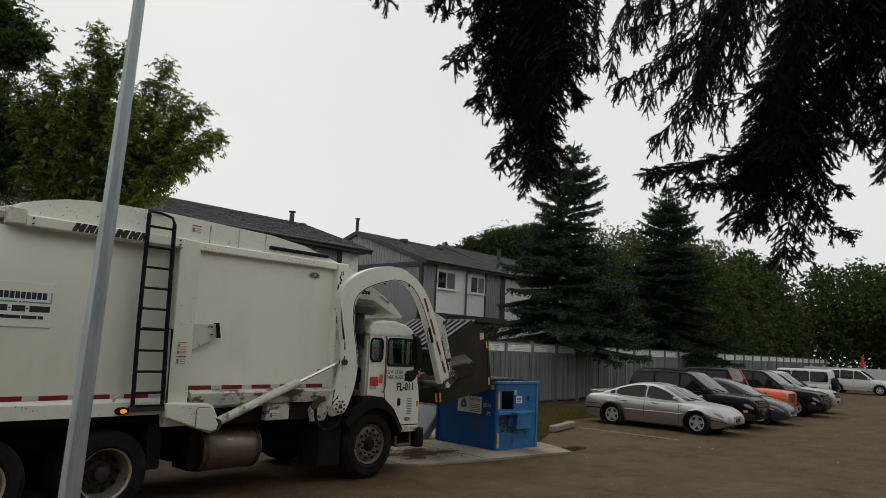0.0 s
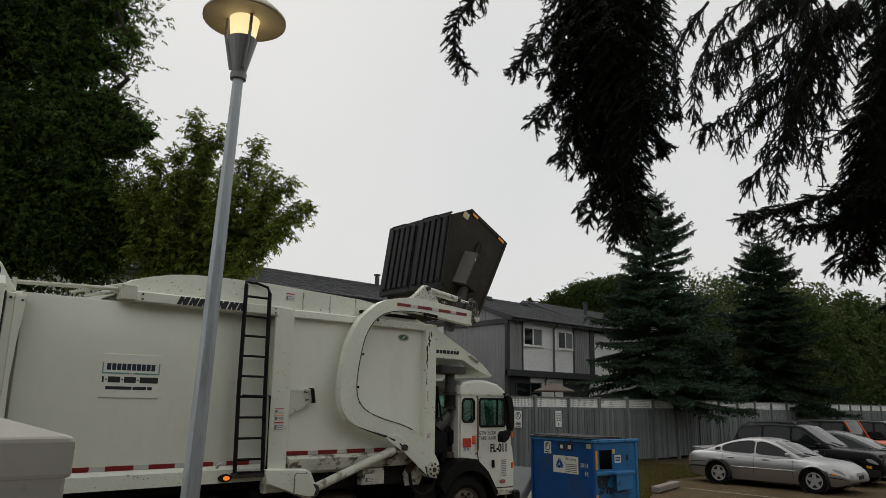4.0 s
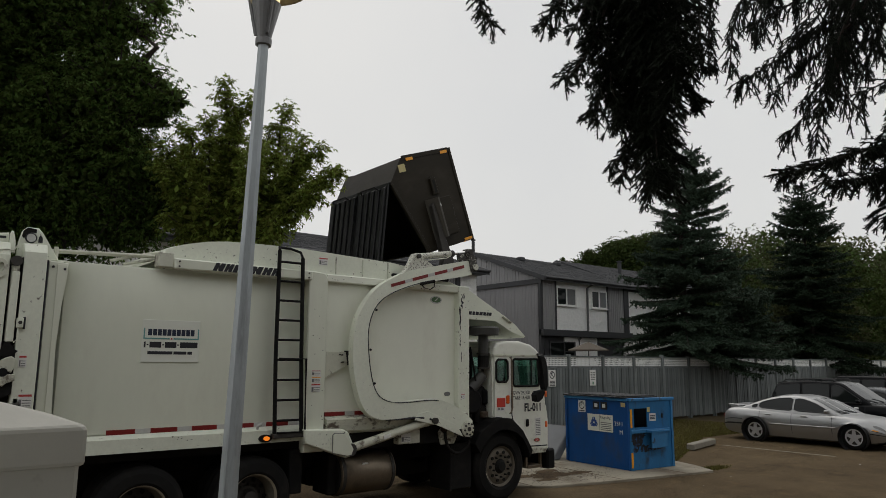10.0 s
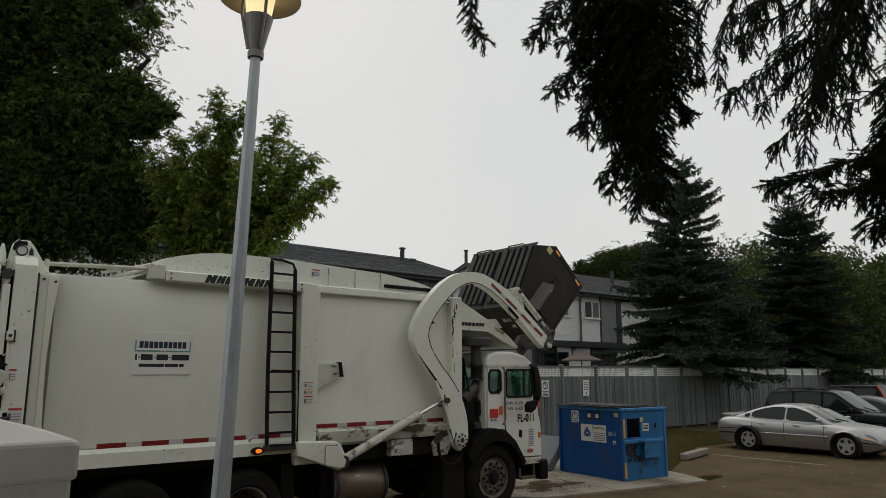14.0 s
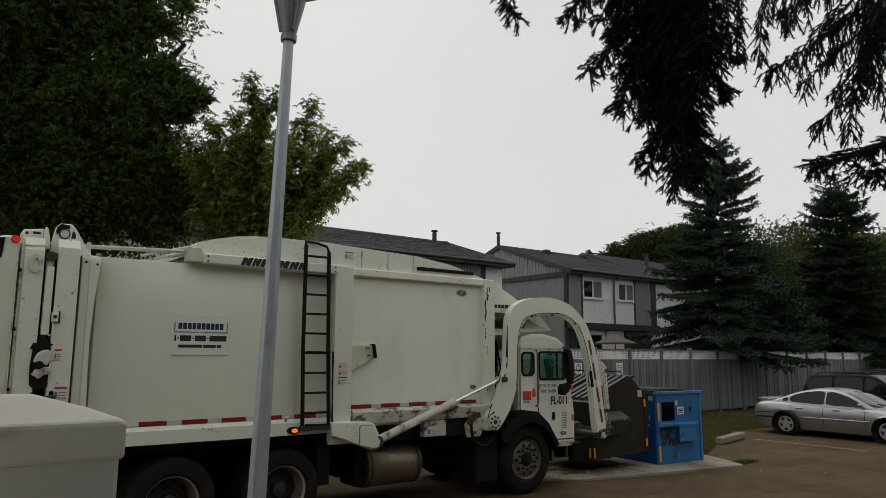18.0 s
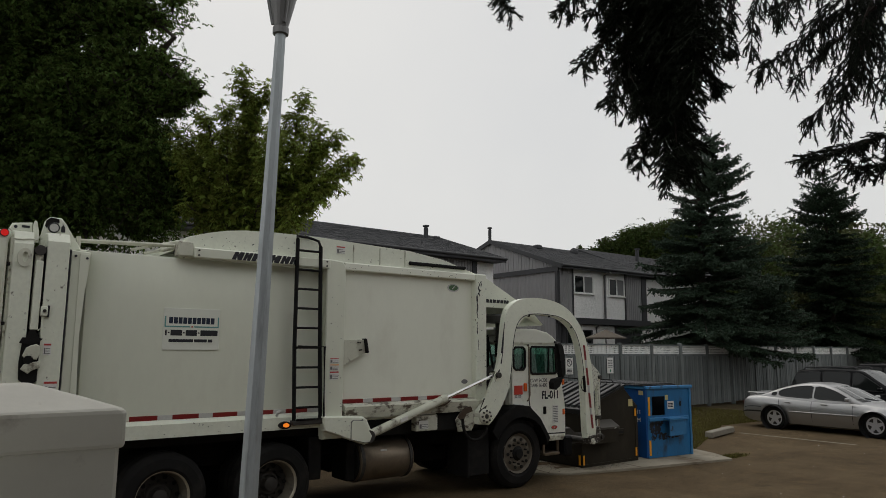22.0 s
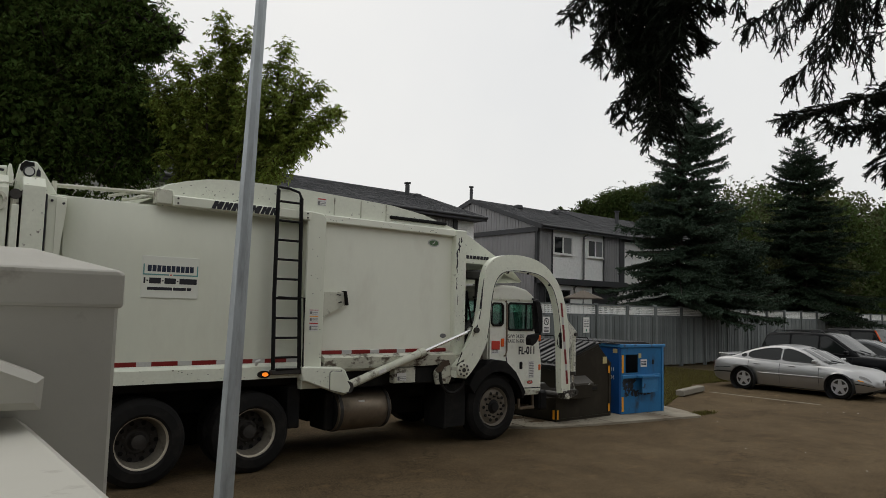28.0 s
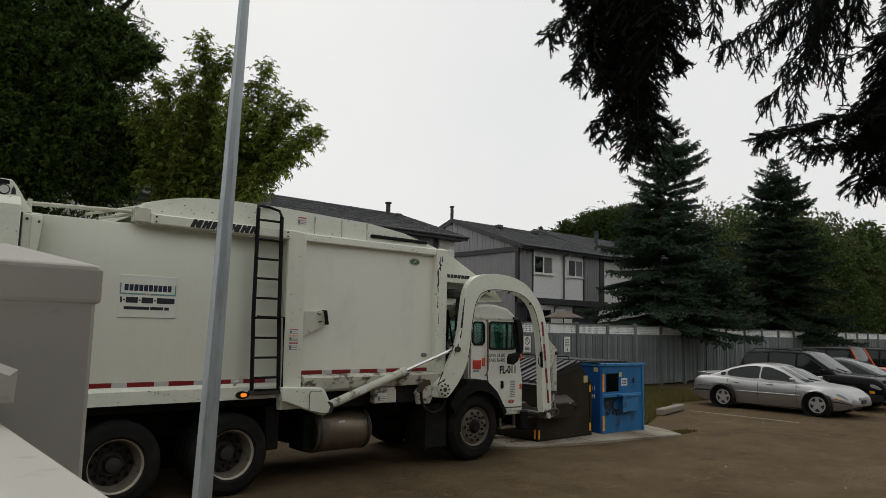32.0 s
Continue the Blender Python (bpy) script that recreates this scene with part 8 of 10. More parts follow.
SUV = dict(paint=M_CAR_BLACK, length=4.44, width=1.80, front_axle=1.37, rear_axle=-1.25, wheel=0.36, clear=0.27, round=0.42, nose=0.80,
           deck=[(-2.22, 0.98), (-1.5, 1.06), (0.9, 1.06), (1.2, 1.045), (1.9, 1.0), (2.12, 0.95), (2.22, 0.86)],
           glass=[(-2.16, 1.06), (-1.88, 1.66), (0.05, 1.70), (1.0, 1.06)], posts=[-1.1, -0.2], lamp_span=(0.30, 0.03, 2.6, 3.6), tail_span=(0.02, 0.16, 2.6, 5.0), arch=0.16,
           handles=(-0.75, 0.25), handle_z=0.93, strip_z=0.52, doors=(-0.2, 0.78, -1.1), grille=(0.68, 0.93), rails=True, tumble=0.78, grille_bar=M_CHROME)
HATCH = dict(paint=M_CAR_GREY, length=4.5, width=1.76, front_axle=1.4, rear_axle=-1.3, wheel=0.32, clear=0.17, round=0.75, nose=0.55,
             deck=[(-2.25, 0.98), (-1.9, 1.06), (-0.5, 0.98), (0.9, 0.93), (1.5, 0.85), (2.0, 0.73), (2.25, 0.58)],
             glass=[(-2.1, 1.06), (-0.9, 1.43), (0.1, 1.45), (1.42, 0.9)], posts=[-1.15, -0.2], lamp_span=(0.5, 0.1, 3.5, 4.3), tail_span=(0.02, 0.3, 3.4, 5.0), arch=0.42, crown=0.04,
             handles=(-0.8, 0.15), handle_z=0.84, strip_z=0.4, doors=(-0.2, 0.85), grille=(0.3, 0.42), tumble=0.66, bumper=M_CAR_GREY)
JEEP = dict(paint=M_CAR_ORANGE, length=4.3, width=1.72, front_axle=1.38, rear_axle=-1.25, wheel=0.40, clear=0.45, round=0.14, nose=0.86,
            deck=[(-2.15, 1.08), (0.75, 1.08), (0.9, 1.10), (1.9, 1.06), (2.15, 1.02)],
            glass=[(-1.85, 1.08), (-1.70, 1.80), (-0.03, 1.80), (0.32, 1.10)], posts=[-0.85], pillar=True, lamp_span=(0.12, 0.02, 4.0, 6.0), tail_span=(0.0, 0.06, 2.4, 4.2), arch=0.05, crown=0.01, belt=0.06, roof_rim=0.12,
            handles=(-0.75, 0.25), handle_z=0.92, strip_z=0.5, doors=(-0.8, 0.25), grille=(0.66, 0.98), tumble=0.84, roof=M_CAR_BLACK, flares=True, spare=True, mirror_paint=M_CAR_BLACK, grille_bar=M_CAR_ORANGE)
JEEP_W = dict(JEEP, glass=[(-2.12, 1.08), (-2.04, 1.80), (0.55, 1.80), (0.90, 1.10)], posts=[-1.15, -0.2], pillar=False, paint=M_CAR_WHITE, roof=M_CAR_WHITE, mirror_paint=M_CAR_BLACK, grille_bar=M_CAR_WHITE)
BIGSUV = dict(SUV, paint=M_CAR_BLACK, length=4.78, width=1.97, front_axle=1.45, rear_axle=-1.3,
              deck=[(-2.39, 1.0), (-1.6, 1.08), (1.0, 1.08), (1.35, 1.07), (2.1, 1.0), (2.32, 0.92), (2.39, 0.80)],
              glass=[(-2.28, 1.08), (-1.95, 1.72), (0.15, 1.76), (1.1, 1.08)], rails=False)
RUNNER = dict(BIGSUV, paint=M_CAR_WHITE, bumper=M_CAR_WHITE, trim=M_CAR_WHITE)
SILVER2 = dict(SUV, paint=M_CAR_SILVER, rails=False, bumper=M_CAR_SILVER, round=0.7, nose=0.6)

car("silver_sedan", "silver four-door sedan with rounded roof, a little dusty", SEDAN, (21.46, 8.01), -90)
car("black_suv", "black sport utility car with roof rails", SUV, (24.25, 8.05), -90)
car("grey_hatchback", "dark grey hatchback with low pointed nose", HATCH, (26.95, 7.9), -90)
car("orange_off_roader", "orange boxy off-road car with black hard top", JEEP, (29.7, 8.55), -90)
car("black_suv", "large black sport utility car", BIGSUV, (32.4, 8.2), -90)
car("silver_suv", "silver sport utility car", SILVER2, (35.2, 8.2), -90)
car("white_off_roader", "white boxy off-road car with spare wheel on the back", JEEP_W, (44.0, 10.2), 90)
car("white_suv", "white sport utility car parked at the far end", RUNNER, (60.5, 9.9), -88)

# ---------- lamp post ----------
LX, LY = 2.052, 3.163
lamp = thing("street_lamp", (LX, LY, 0), "galvanised lamp post with a cream mushroom shade, lit", "street lamp")


def leaned(bm):
    """The post stands a degree out of plumb."""
    for v in bm.verts:
        v.co.x += 0.025 * (v.co.z - 2.7)
        v.co.y -= 0.0076 * (v.co.z - 3.0)


bm = B()
lathe(bm, [(0.0, 0.105), (0.03, 0.105), (0.04, 0.075), (2.2, 0.060), (4.57, 0.040)], (LX, LY, 0), "z", 8)
leaned(bm)
part("pole", bm, M_GALV, lamp, "faceted tapering grey pole")
bm = B()
lathe(bm, [(4.55, 0.042), (4.555, 0.058), (4.60, 0.060), (4.61, 0.052), (4.88, 0.108), (4.885, 0.02)], (LX, LY, 0), "z", 20)
leaned(bm)
part("cone", bm, M_LAMP_CONE, lamp, "grey metal cone")
bm = B()
for k in range(3):
    a = k * 2.094 + 0.5
    ca, sa = math.cos(a), math.sin(a)
    tube(bm, [(LX + 0.062 * ca, LY + 0.062 * sa, 4.63), (LX + 0.122 * ca, LY + 0.122 * sa, 4.9), (LX + 0.122 * ca, LY + 0.122 * sa, 5.2)], 0.012, 6)
leaned(bm)
part("strut", bm, M_LAMP_CONE, lamp)
bm = B()
lathe(bm, [(4.89, 0.02), (4.89, 0.092), (5.05, 0.112), (5.16, 0.112), (5.17, 0.02)], (LX, LY, 0), "z", 20)
leaned(bm)
part("globe", bm, M_LAMP_GLASS, lamp, "lit warm glass")
bm = B()
lathe(bm, [(5.045, 0.30), (5.035, 0.305), (5.06, 0.305), (5.13, 0.24), (5.2, 0.12), (5.23, 0.01)], (LX, LY, 0), "z", 32)
leaned(bm)
part("shade", bm, M_LAMP_SHADE, lamp, "cream mushroom shade", smooth=True)

# ---------- railing by the camera ----------
KX, KY, KZ = 0.256, -0.888, 2.207
rail = thing("porch_railing", (KX - 0.072, KY + 0.072, 0), "white vinyl railing post with a flat pyramid cap and rail", "railing")
px, py = KX - 0.0725, KY + 0.0725
bm = B()
box(bm, px - 0.0695, py - 0.0695, 0.0, px + 0.0695, py + 0.0695, KZ - 0.024, bev=0.003)
part("post", bm, M_VINYL, rail)
bm = B()
lo = [(-0.0725, -0.0725), (0.0725, -0.0725), (0.0725, 0.0725), (-0.0725, 0.0725)]
r0 = [bm.verts.new((px + a, py + b, KZ - 0.0275)) for a, b in lo]
r1 = [bm.verts.new((px + a, py + b, KZ)) for a, b in lo]
r2 = [bm.verts.new((px + a * 0.25, py + b * 0.25, KZ + 0.017)) for a, b in lo]
for u, v in ((r0, r1), (r1, r2)):
    for j in range(4):
        bm.faces.new((u[j], u[(j + 1) % 4], v[(j + 1) % 4], v[j]))
bm.faces.new(r2)
bm.faces.new(r0[::-1])
bmesh.ops.bevel(bm, geom=list(bm.edges), offset=0.003, segments=2, affect="EDGES", profile=0.5)
cap = part("cap", bm, M_VINYL, rail, "white pyramid post cap, its top darkened and specked")
cap.data.materials.append(M_VINYL_TOP)
# faces turned up take the darker vinyl, holding back the light they catch
for p in cap.data.polygons:
    p.material_index = 1 if p.normal.z > 0.6 else 0
bm = B()
prism(bm, [(px - 0.06, 2.118), (px + 0.012, 2.116), (px + 0.013, 2.136), (px - 0.01, 2.146), (px - 0.06, 2.147)], py - 0.135, py - 0.07, bev=0.005)
part("rail_bracket", bm, M_VINYL, rail)
bm = B()
prism(bm, [(px - 0.25, 2.06), (px - 0.25, 2.098), (px + 0.006, 2.104), (px + 0.014, 2.098), (px + 0.014, 2.03)], -1.55, py - 0.0695, plane="xz", bev=0.003)
part("top_rail", bm, M_VINYL, rail)

# ---------- trees ----------
def quick_mesh(name, verts, faces_n, material, parent=None, label="", kind=""):
    """A mesh of loose triangles or quads from an array of corners."""
    me = bpy.data.meshes.new(name)
    nv = len(verts)
    me.vertices.add(nv)
    me.vertices.foreach_set("co", np.ascontiguousarray(verts, dtype=np.float32).ravel())
    nf = nv // faces_n
    me.loops.add(nv)
    me.loops.foreach_set("vertex_index", np.arange(nv, dtype=np.int32))
    me.polygons.add(nf)
    me.polygons.foreach_set("loop_start", np.arange(0, nv, faces_n, dtype=np.int32))
    me.update(calc_edges=True)
    me.materials.append(material)
    ob = new(name, me)
    if parent:
        ob.parent = parent
        ob.location = -ORIGIN[parent]
    ORIGIN[ob] = Vector((0, 0, 0))
    return tagged(ob, label, kind=kind)


def unit(a):
    return a / np.maximum(np.linalg.norm(a, axis=-1, keepdims=True), 1e-9)


def leaves(rs, centres, ways, per, spread, size, slim=0.40):
    """Shoots hung with compound leaves: each a drooping stalk with a pointed leaflet at its end and pairs along it. centres and ways: shoot feet and directions."""
    m, five = len(centres), 5
    k = max(1, per // five)
    n = m * k
    c, w = np.repeat(centres, k, 0), np.repeat(ways, k, 0)
    reach = np.repeat(rs.uniform(0.5, 1.9, (m, 1)), k, 0) * spread
    u = np.tile((np.arange(k) + 0.7) / k, m)[:, None]
    foot = c + w * reach * u + np.array([0, 0, -0.35]) * reach * u * u + rs.normal(0, spread * 0.12, (n, 3))
    turn = rs.uniform(0, 2 * math.pi, (n, 1))
    level = np.concatenate([np.cos(turn), np.sin(turn), np.zeros((n, 1))], 1)
    stalk = unit(w * 0.5 + level * 0.8 + np.array([0, 0, -0.55]) + rs.normal(0, 0.2, (n, 3)))
    ln = size * rs.uniform(0.7, 1.25, (n, 1))
    cross = unit(np.cross(stalk, np.array([0.0, 0.0, 1.0]) + rs.normal(0, 0.25, (n, 3))))
    q = []
    for along, side in ((1.0, 0.0), (0.72, 1.0), (0.72, -1.0), (0.3, 1.0), (0.3, -1.0)):
        p = foot + stalk * ln * along
        d = unit(stalk * (1.0 if side == 0 else 0.55) + cross * side * 0.8 + np.array([0, 0, -0.42]) + rs.normal(0, 0.16, (n, 3)))
        s = unit(np.cross(d, rs.normal(0, 0.7, (n, 3)) + np.array([0, 0, 1.0])))
        l = ln * rs.uniform(0.8, 1.1, (n, 1))
        q.append(np.stack([p, p + d * l * 0.38 + s * l * slim * 0.5, p + d * l, p + d * l * 0.38 - s * l * slim * 0.5], 1))
    return np.concatenate(q).reshape(-1, 3)


def single_leaves(rs, p, size, slim):
    """Broad single leaves deep in a crown."""
    n = len(p)
    d = unit(rs.normal(0, 1, (n, 3)) + np.array([0, 0, -0.4]))
    s = unit(np.cross(d, rs.normal(0, 1, (n, 3))))
    l = size * rs.uniform(0.7, 1.2, (n, 1))
    return np.stack([p, p + d * l * 0.45 + s * l * slim * 0.5, p + d * l, p + d * l * 0.45 - s * l * slim * 0.5], 1).reshape(-1, 3)


def broadleaf(name, base, label, lobes, twigs, per, size, material, seed, trunk_r=0.16, spread=0.22, group="trees", fill=0, fill_reach=0.70, clumps=0.0):
    """A tree with a tapered trunk, limbs to each lobe of its crown, twigs, and leaves round the twigs. lobes: centre and radii."""
    rs = np.random.RandomState(seed)
    t = thing(name, base, label, "tree", group)
    bx, by, bz = base
    mean = np.mean([l[0] for l in lobes], 0)
    fork_z = bz + (min(l[0][2] - l[1][2] for l in lobes) - bz) * 0.9
    fork_p = Vector((bx + (mean[0] - bx) * 0.3, by + (mean[1] - by) * 0.3, max(fork_z, bz + 0.8)))
    bm = B()
    tube(bm, [(bx, by, bz - 0.1), (bx + 0.03, by, bz + 0.4), ((bx + fork_p.x) / 2 + 0.06, (by + fork_p.y) / 2, (bz + fork_p.z) / 2), fork_p], [trunk_r * 1.5, trunk_r * 1.15, trunk_r, trunk_r * 0.85], 10)
    part("trunk", bm, M_BARK_DARK, t, smooth=True)
    cs, ws = [], []
    bm = B()
    vol = np.array([np.prod(l[1]) ** 0.67 for l in lobes])
    counts = np.maximum(8, (twigs * vol / vol.sum()).astype(int))
    for (c, r), n in zip(lobes, counts):
        c, r = np.array(c, float), np.array(r, float)
        larger = [l for l in lobes if l[1][0] > 1.6 * r[0]]
        root = Vector(min(larger, key=lambda l: (Vector(l[0]) - Vector(c)).length)[0]) if larger else fork_p
        mid = root.lerp(Vector(c), 0.5) + Vector(rs.normal(0, 0.15, 3))
        tube(bm, [root, mid, Vector(c)], [trunk_r * 0.42, trunk_r * 0.22, trunk_r * 0.08], 7)
        d = unit(rs.normal(0, 1, (n, 3)))
        rad = rs.uniform(0.05, 1.0, (n, 1)) ** 0.42
        lump = 1 + 0.28 * np.sin(d @ rs.normal(0, 3.2, (3, 1)) + 1.0) * np.sin(d @ rs.normal(0, 4.5, (3, 1)))
        heart = c + d * r * rad * lump
        pick = rs.randint(0, max(3, n // 13), n)
        clump = min(0.30, 0.45 * float(r.min())) * clumps
        p = heart[pick] + rs.normal(0, 1, (n, 3)) * clump * np.array([1.0, 1.0, 0.7]) if clumps else heart
        cs.append(p)
        ws.append(unit(d[pick if clumps else slice(None)] * 0.8 + np.array([0, 0, 0.3]) + rs.normal(0, 0.5, (n, 3))))
        for k in range(min(n, 24)):
            s = Vector(c).lerp(mid, rs.uniform(0, 0.6))
            q = Vector(p[k])
            tube(bm, [s, s.lerp(q, 0.55) + Vector(rs.normal(0, 0.08, 3)), q], [trunk_r * 0.13, trunk_r * 0.08, trunk_r * 0.03], 4, False)
    part("branching", bm, M_BARK_DARK, t, kind="stuff")
    quads = [leaves(rs, np.concatenate(cs), np.concatenate(ws), per, spread, size)]
    if fill:
        for (c, r), n in zip(lobes, (fill * vol / vol.sum()).astype(int)):
            d = unit(rs.normal(0, 1, (n, 3)))
            p = np.array(c) + d * np.array(r) * fill_reach * rs.uniform(0, 1, (n, 1)) ** 0.4
            quads.append(single_leaves(rs, p, size * 2.0, 0.62))
    quick_mesh("crown", np.concatenate(quads), 4, material, t, kind="stuff")
    return t


def sprays(rs, bm, fork, tips, along, thick, bare=0.35, girth=0.34):
    """Boughs from the fork to each tip, with feet and ways of leafy shoots round their outer part, slimmer towards the tip."""
    cs, ws = [], []
    for tip in tips:
        f, e = np.array(fork), np.array(tip, float)
        mid = f * 0.5 + e * 0.5 + rs.normal(0, 0.14, 3) + np.array([0, 0, -0.12])
        tube(bm, [Vector(f), Vector(mid), Vector(e)], [thick, thick * 0.6, thick * 0.12], 6)
        n = int(along * np.linalg.norm(e - f) * (1 - bare))
        u = bare + (1 - bare) * rs.uniform(0, 1, (n, 1))
        p = (1 - u) ** 2 * f + 2 * u * (1 - u) * (2 * mid - 0.5 * f - 0.5 * e) + u * u * e
        d = unit(rs.normal(0, 1, (n, 3)))
        r = girth * (1.12 - u) ** 0.6 * rs.uniform(0.2, 1.1, (n, 1))
        cs.append(p + d * r)
        ws.append(unit(d * 0.8 + unit(e - f) * 0.55 + np.array([0, 0, 0.25]) + rs.normal(0, 0.2, (n, 3))))
        for k in range(min(n, 26)):
            tube(bm, [Vector(p[k]), Vector(p[k] + d[k] * r[k])], [thick * 0.14, thick * 0.05], 4, False)
    return np.concatenate(cs), np.concatenate(ws)


def bough_tree(name, base, label, fork, tips, along, per, size, material, seed, trunk_r=0.12, spread=0.2, girth=0.34, group="trees", fill=0):
    """A tree built bough by bough, with open gaps and pointed leafy tips."""
    rs = np.random.RandomState(seed)
    t = thing(name, base, label, "tree", group)
    part("trunk", tube(B(), [(base[0], base[1], base[2] - 0.1), (base[0] + 0.05, base[1], base[2] + 1.2), Vector(base).lerp(Vector(fork), 0.6), fork], [trunk_r * 1.4, trunk_r, trunk_r * 0.8, trunk_r * 0.6], 10), M_BARK, t, smooth=True)
    bm = B()
    cs, ws = sprays(rs, bm, fork, tips, along, trunk_r * 0.45, girth=girth)
    part("branching", bm, M_BARK, t, kind="stuff")
    quads = [leaves(rs, cs, ws, per, spread, size, 0.36)]
    if fill:
        to = np.array(tips)[rs.randint(0, len(tips), fill)]
        quads.append(single_leaves(rs, np.array(fork) + (to - np.array(fork)) * rs.uniform(0.05, 0.6, (fill, 1)) + rs.normal(0, 0.16, (fill, 3)), size * 2.0, 0.6))
    quick_mesh("crown", np.concatenate(quads), 4, material, t, kind="stuff")
    return t


def needles(rs, a, b, per_metre, length, width, lean=0.6, flat=0.0):
    """Needles as slim triangles round straight twigs from a to b (rows of points). flat: how far they lie level, as in a flat spray."""
    ln = np.linalg.norm(b - a, axis=1)
    n = np.maximum(4, (ln * per_metre).astype(int))
    i = np.repeat(np.arange(len(a)), n)
    u = rs.uniform(0, 1, (len(i), 1))
    p = a[i] + (b - a)[i] * u
    d0 = unit((b - a)[i])
    any_way = rs.normal(0, 1, (len(i), 3))
    side = unit(np.cross(d0, any_way * (1 - flat) + np.array([0, 0, 1.0]) * flat * np.where(rs.uniform(0, 1, (len(i), 1)) < 0.5, 1, -1)))
    d = unit(side + d0 * lean)
    s = unit(np.cross(d, rs.normal(0, 1, (len(i), 3)) * (1 - flat) + np.array([0, 0, 1.0]) * flat))
    l = length * rs.uniform(0.6, 1.2, (len(i), 1))
    q = np.stack([p - s * width / 2, p + s * width / 2, p + d * l], 1)
    return q.reshape(-1, 3)


def spruce(name, base, label, height, radius, seed, material, low=0.6, step=0.44, shape=0.72, dens=40, group="spruces", lean=(0, 0)):
    """A spruce with whorls of boughs, each a flat fan of needled twigs turned up at its tip, with gaps between the layers and an uneven outline."""
    rs = np.random.RandomState(seed)
    t = thing(name, base, label, "tree", group)
    bx, by, bz = base
    bm = B()
    tube(bm, [(bx, by, bz - 0.1), (bx, by, bz + height * 0.5), (bx + 0.05, by, bz + height)], [height * 0.016, height * 0.010, 0.012], 8)
    part("trunk", bm, M_BARK_DARK, t)
    a, b = [], []
    bm = B()
    z = low
    while z < height - 0.15:
        f = 1 - z / height
        n = 10 if f > 0.3 else 8 if f > 0.12 else 5
        a0 = rs.uniform(0, 6.28)
        for k in range(n):
            az = a0 + k * 2 * math.pi / n + rs.normal(0, 0.3)
            R = radius * (f ** shape) * rs.uniform(0.5, 1.18) * (1 + 0.12 * math.sin(z * 1.7 + seed) + 0.10 * math.sin(z * 4.1 + az)) + 0.12
            start = (0.42 if f < 0.3 else 0.1 if f < 0.6 else -0.12) + rs.normal(0, 0.06)
            out, side = np.array([math.cos(az), math.sin(az), 0]), np.array([-math.sin(az), math.cos(az), 0])
            foot = np.array([bx, by, bz + z + rs.normal(0, step * 0.25)])

            def along(u):
                return foot + out * R * u + np.array([0, 0, R * (start * u - 0.30 * u * u + 0.24 * u ** 3)])

            tube(bm, [Vector(along(u)) for u in (0, 0.5, 1)], [0.012 + R * 0.008, 0.008 + R * 0.004, 0.004], 4, False)
            m = max(4, int(R / 0.12))
            for j in range(m):
                u = 0.12 + 0.88 * (j + rs.uniform(0.2, 0.8)) / m
                q = along(u)
                w = (0.14 + 0.36 * R * (1 - u) ** 0.8 * min(1, u * 2.5)) * rs.uniform(0.6, 1.2)
                for s in (-1, 1):
                    tip = q + (side * s * 0.7 + out * 0.7) * w + np.array([0, 0, -0.16 * w + rs.normal(0, 0.02)])
                    a.append(q)
                    b.append(tip)
                    if w > 0.34:
                        for g in (0.45, 0.75):
                            c = q + (tip - q) * g
                            a.append(c)
                            b.append(c + out * w * 0.42 * (1.1 - g) + side * s * w * 0.1 + np.array([0, 0, -0.05]))
                for _ in range(2):
                    a.append(q)
                    b.append(q + out * 0.08 + np.array([rs.normal(0, 0.10), rs.normal(0, 0.10), -rs.uniform(0.08, 0.30)]))
            a.append(along(0.86))
            b.append(along(1.0) + out * 0.10 + np.array([0, 0, 0.04]))
        z += step * rs.uniform(0.75, 1.2) * (1.0 if f > 0.3 else 0.75)
    a.append(np.array([bx, by, bz + height - 0.5]))
    b.append(np.array([bx + 0.05, by, bz + height + 0.2]))
    part("branching", bm, M_BARK_DARK, t, kind="stuff")
    a, b = np.array(a), np.array(b)
    for q in (a, b):
        q[:, :2] += np.array(lean) * (np.maximum(q[:, 2:3] - bz, 0) / height) ** 1.5
    quick_mesh("needles", needles(rs, a, b, dens, 0.115, 0.058, 0.8, 0.55), 3, material, t, kind="stuff")
    return t


# overhanging spruce beside the camera
near = thing("overhanging_spruce", (7.6, -3.2, 0), "dark spruce whose drooping boughs hang over the lot", "tree", "spruces")
part("trunk", tube(B(), [(7.6, -3.2, 0), (7.55, -3.15, 4.0), (7.5, -3.1, 9.0)], [0.24, 0.2, 0.12], 12), M_BARK_DARK, near)
nrs = np.random.RandomState(31)
limb_mesh = B()
tw_a, tw_b = [], []


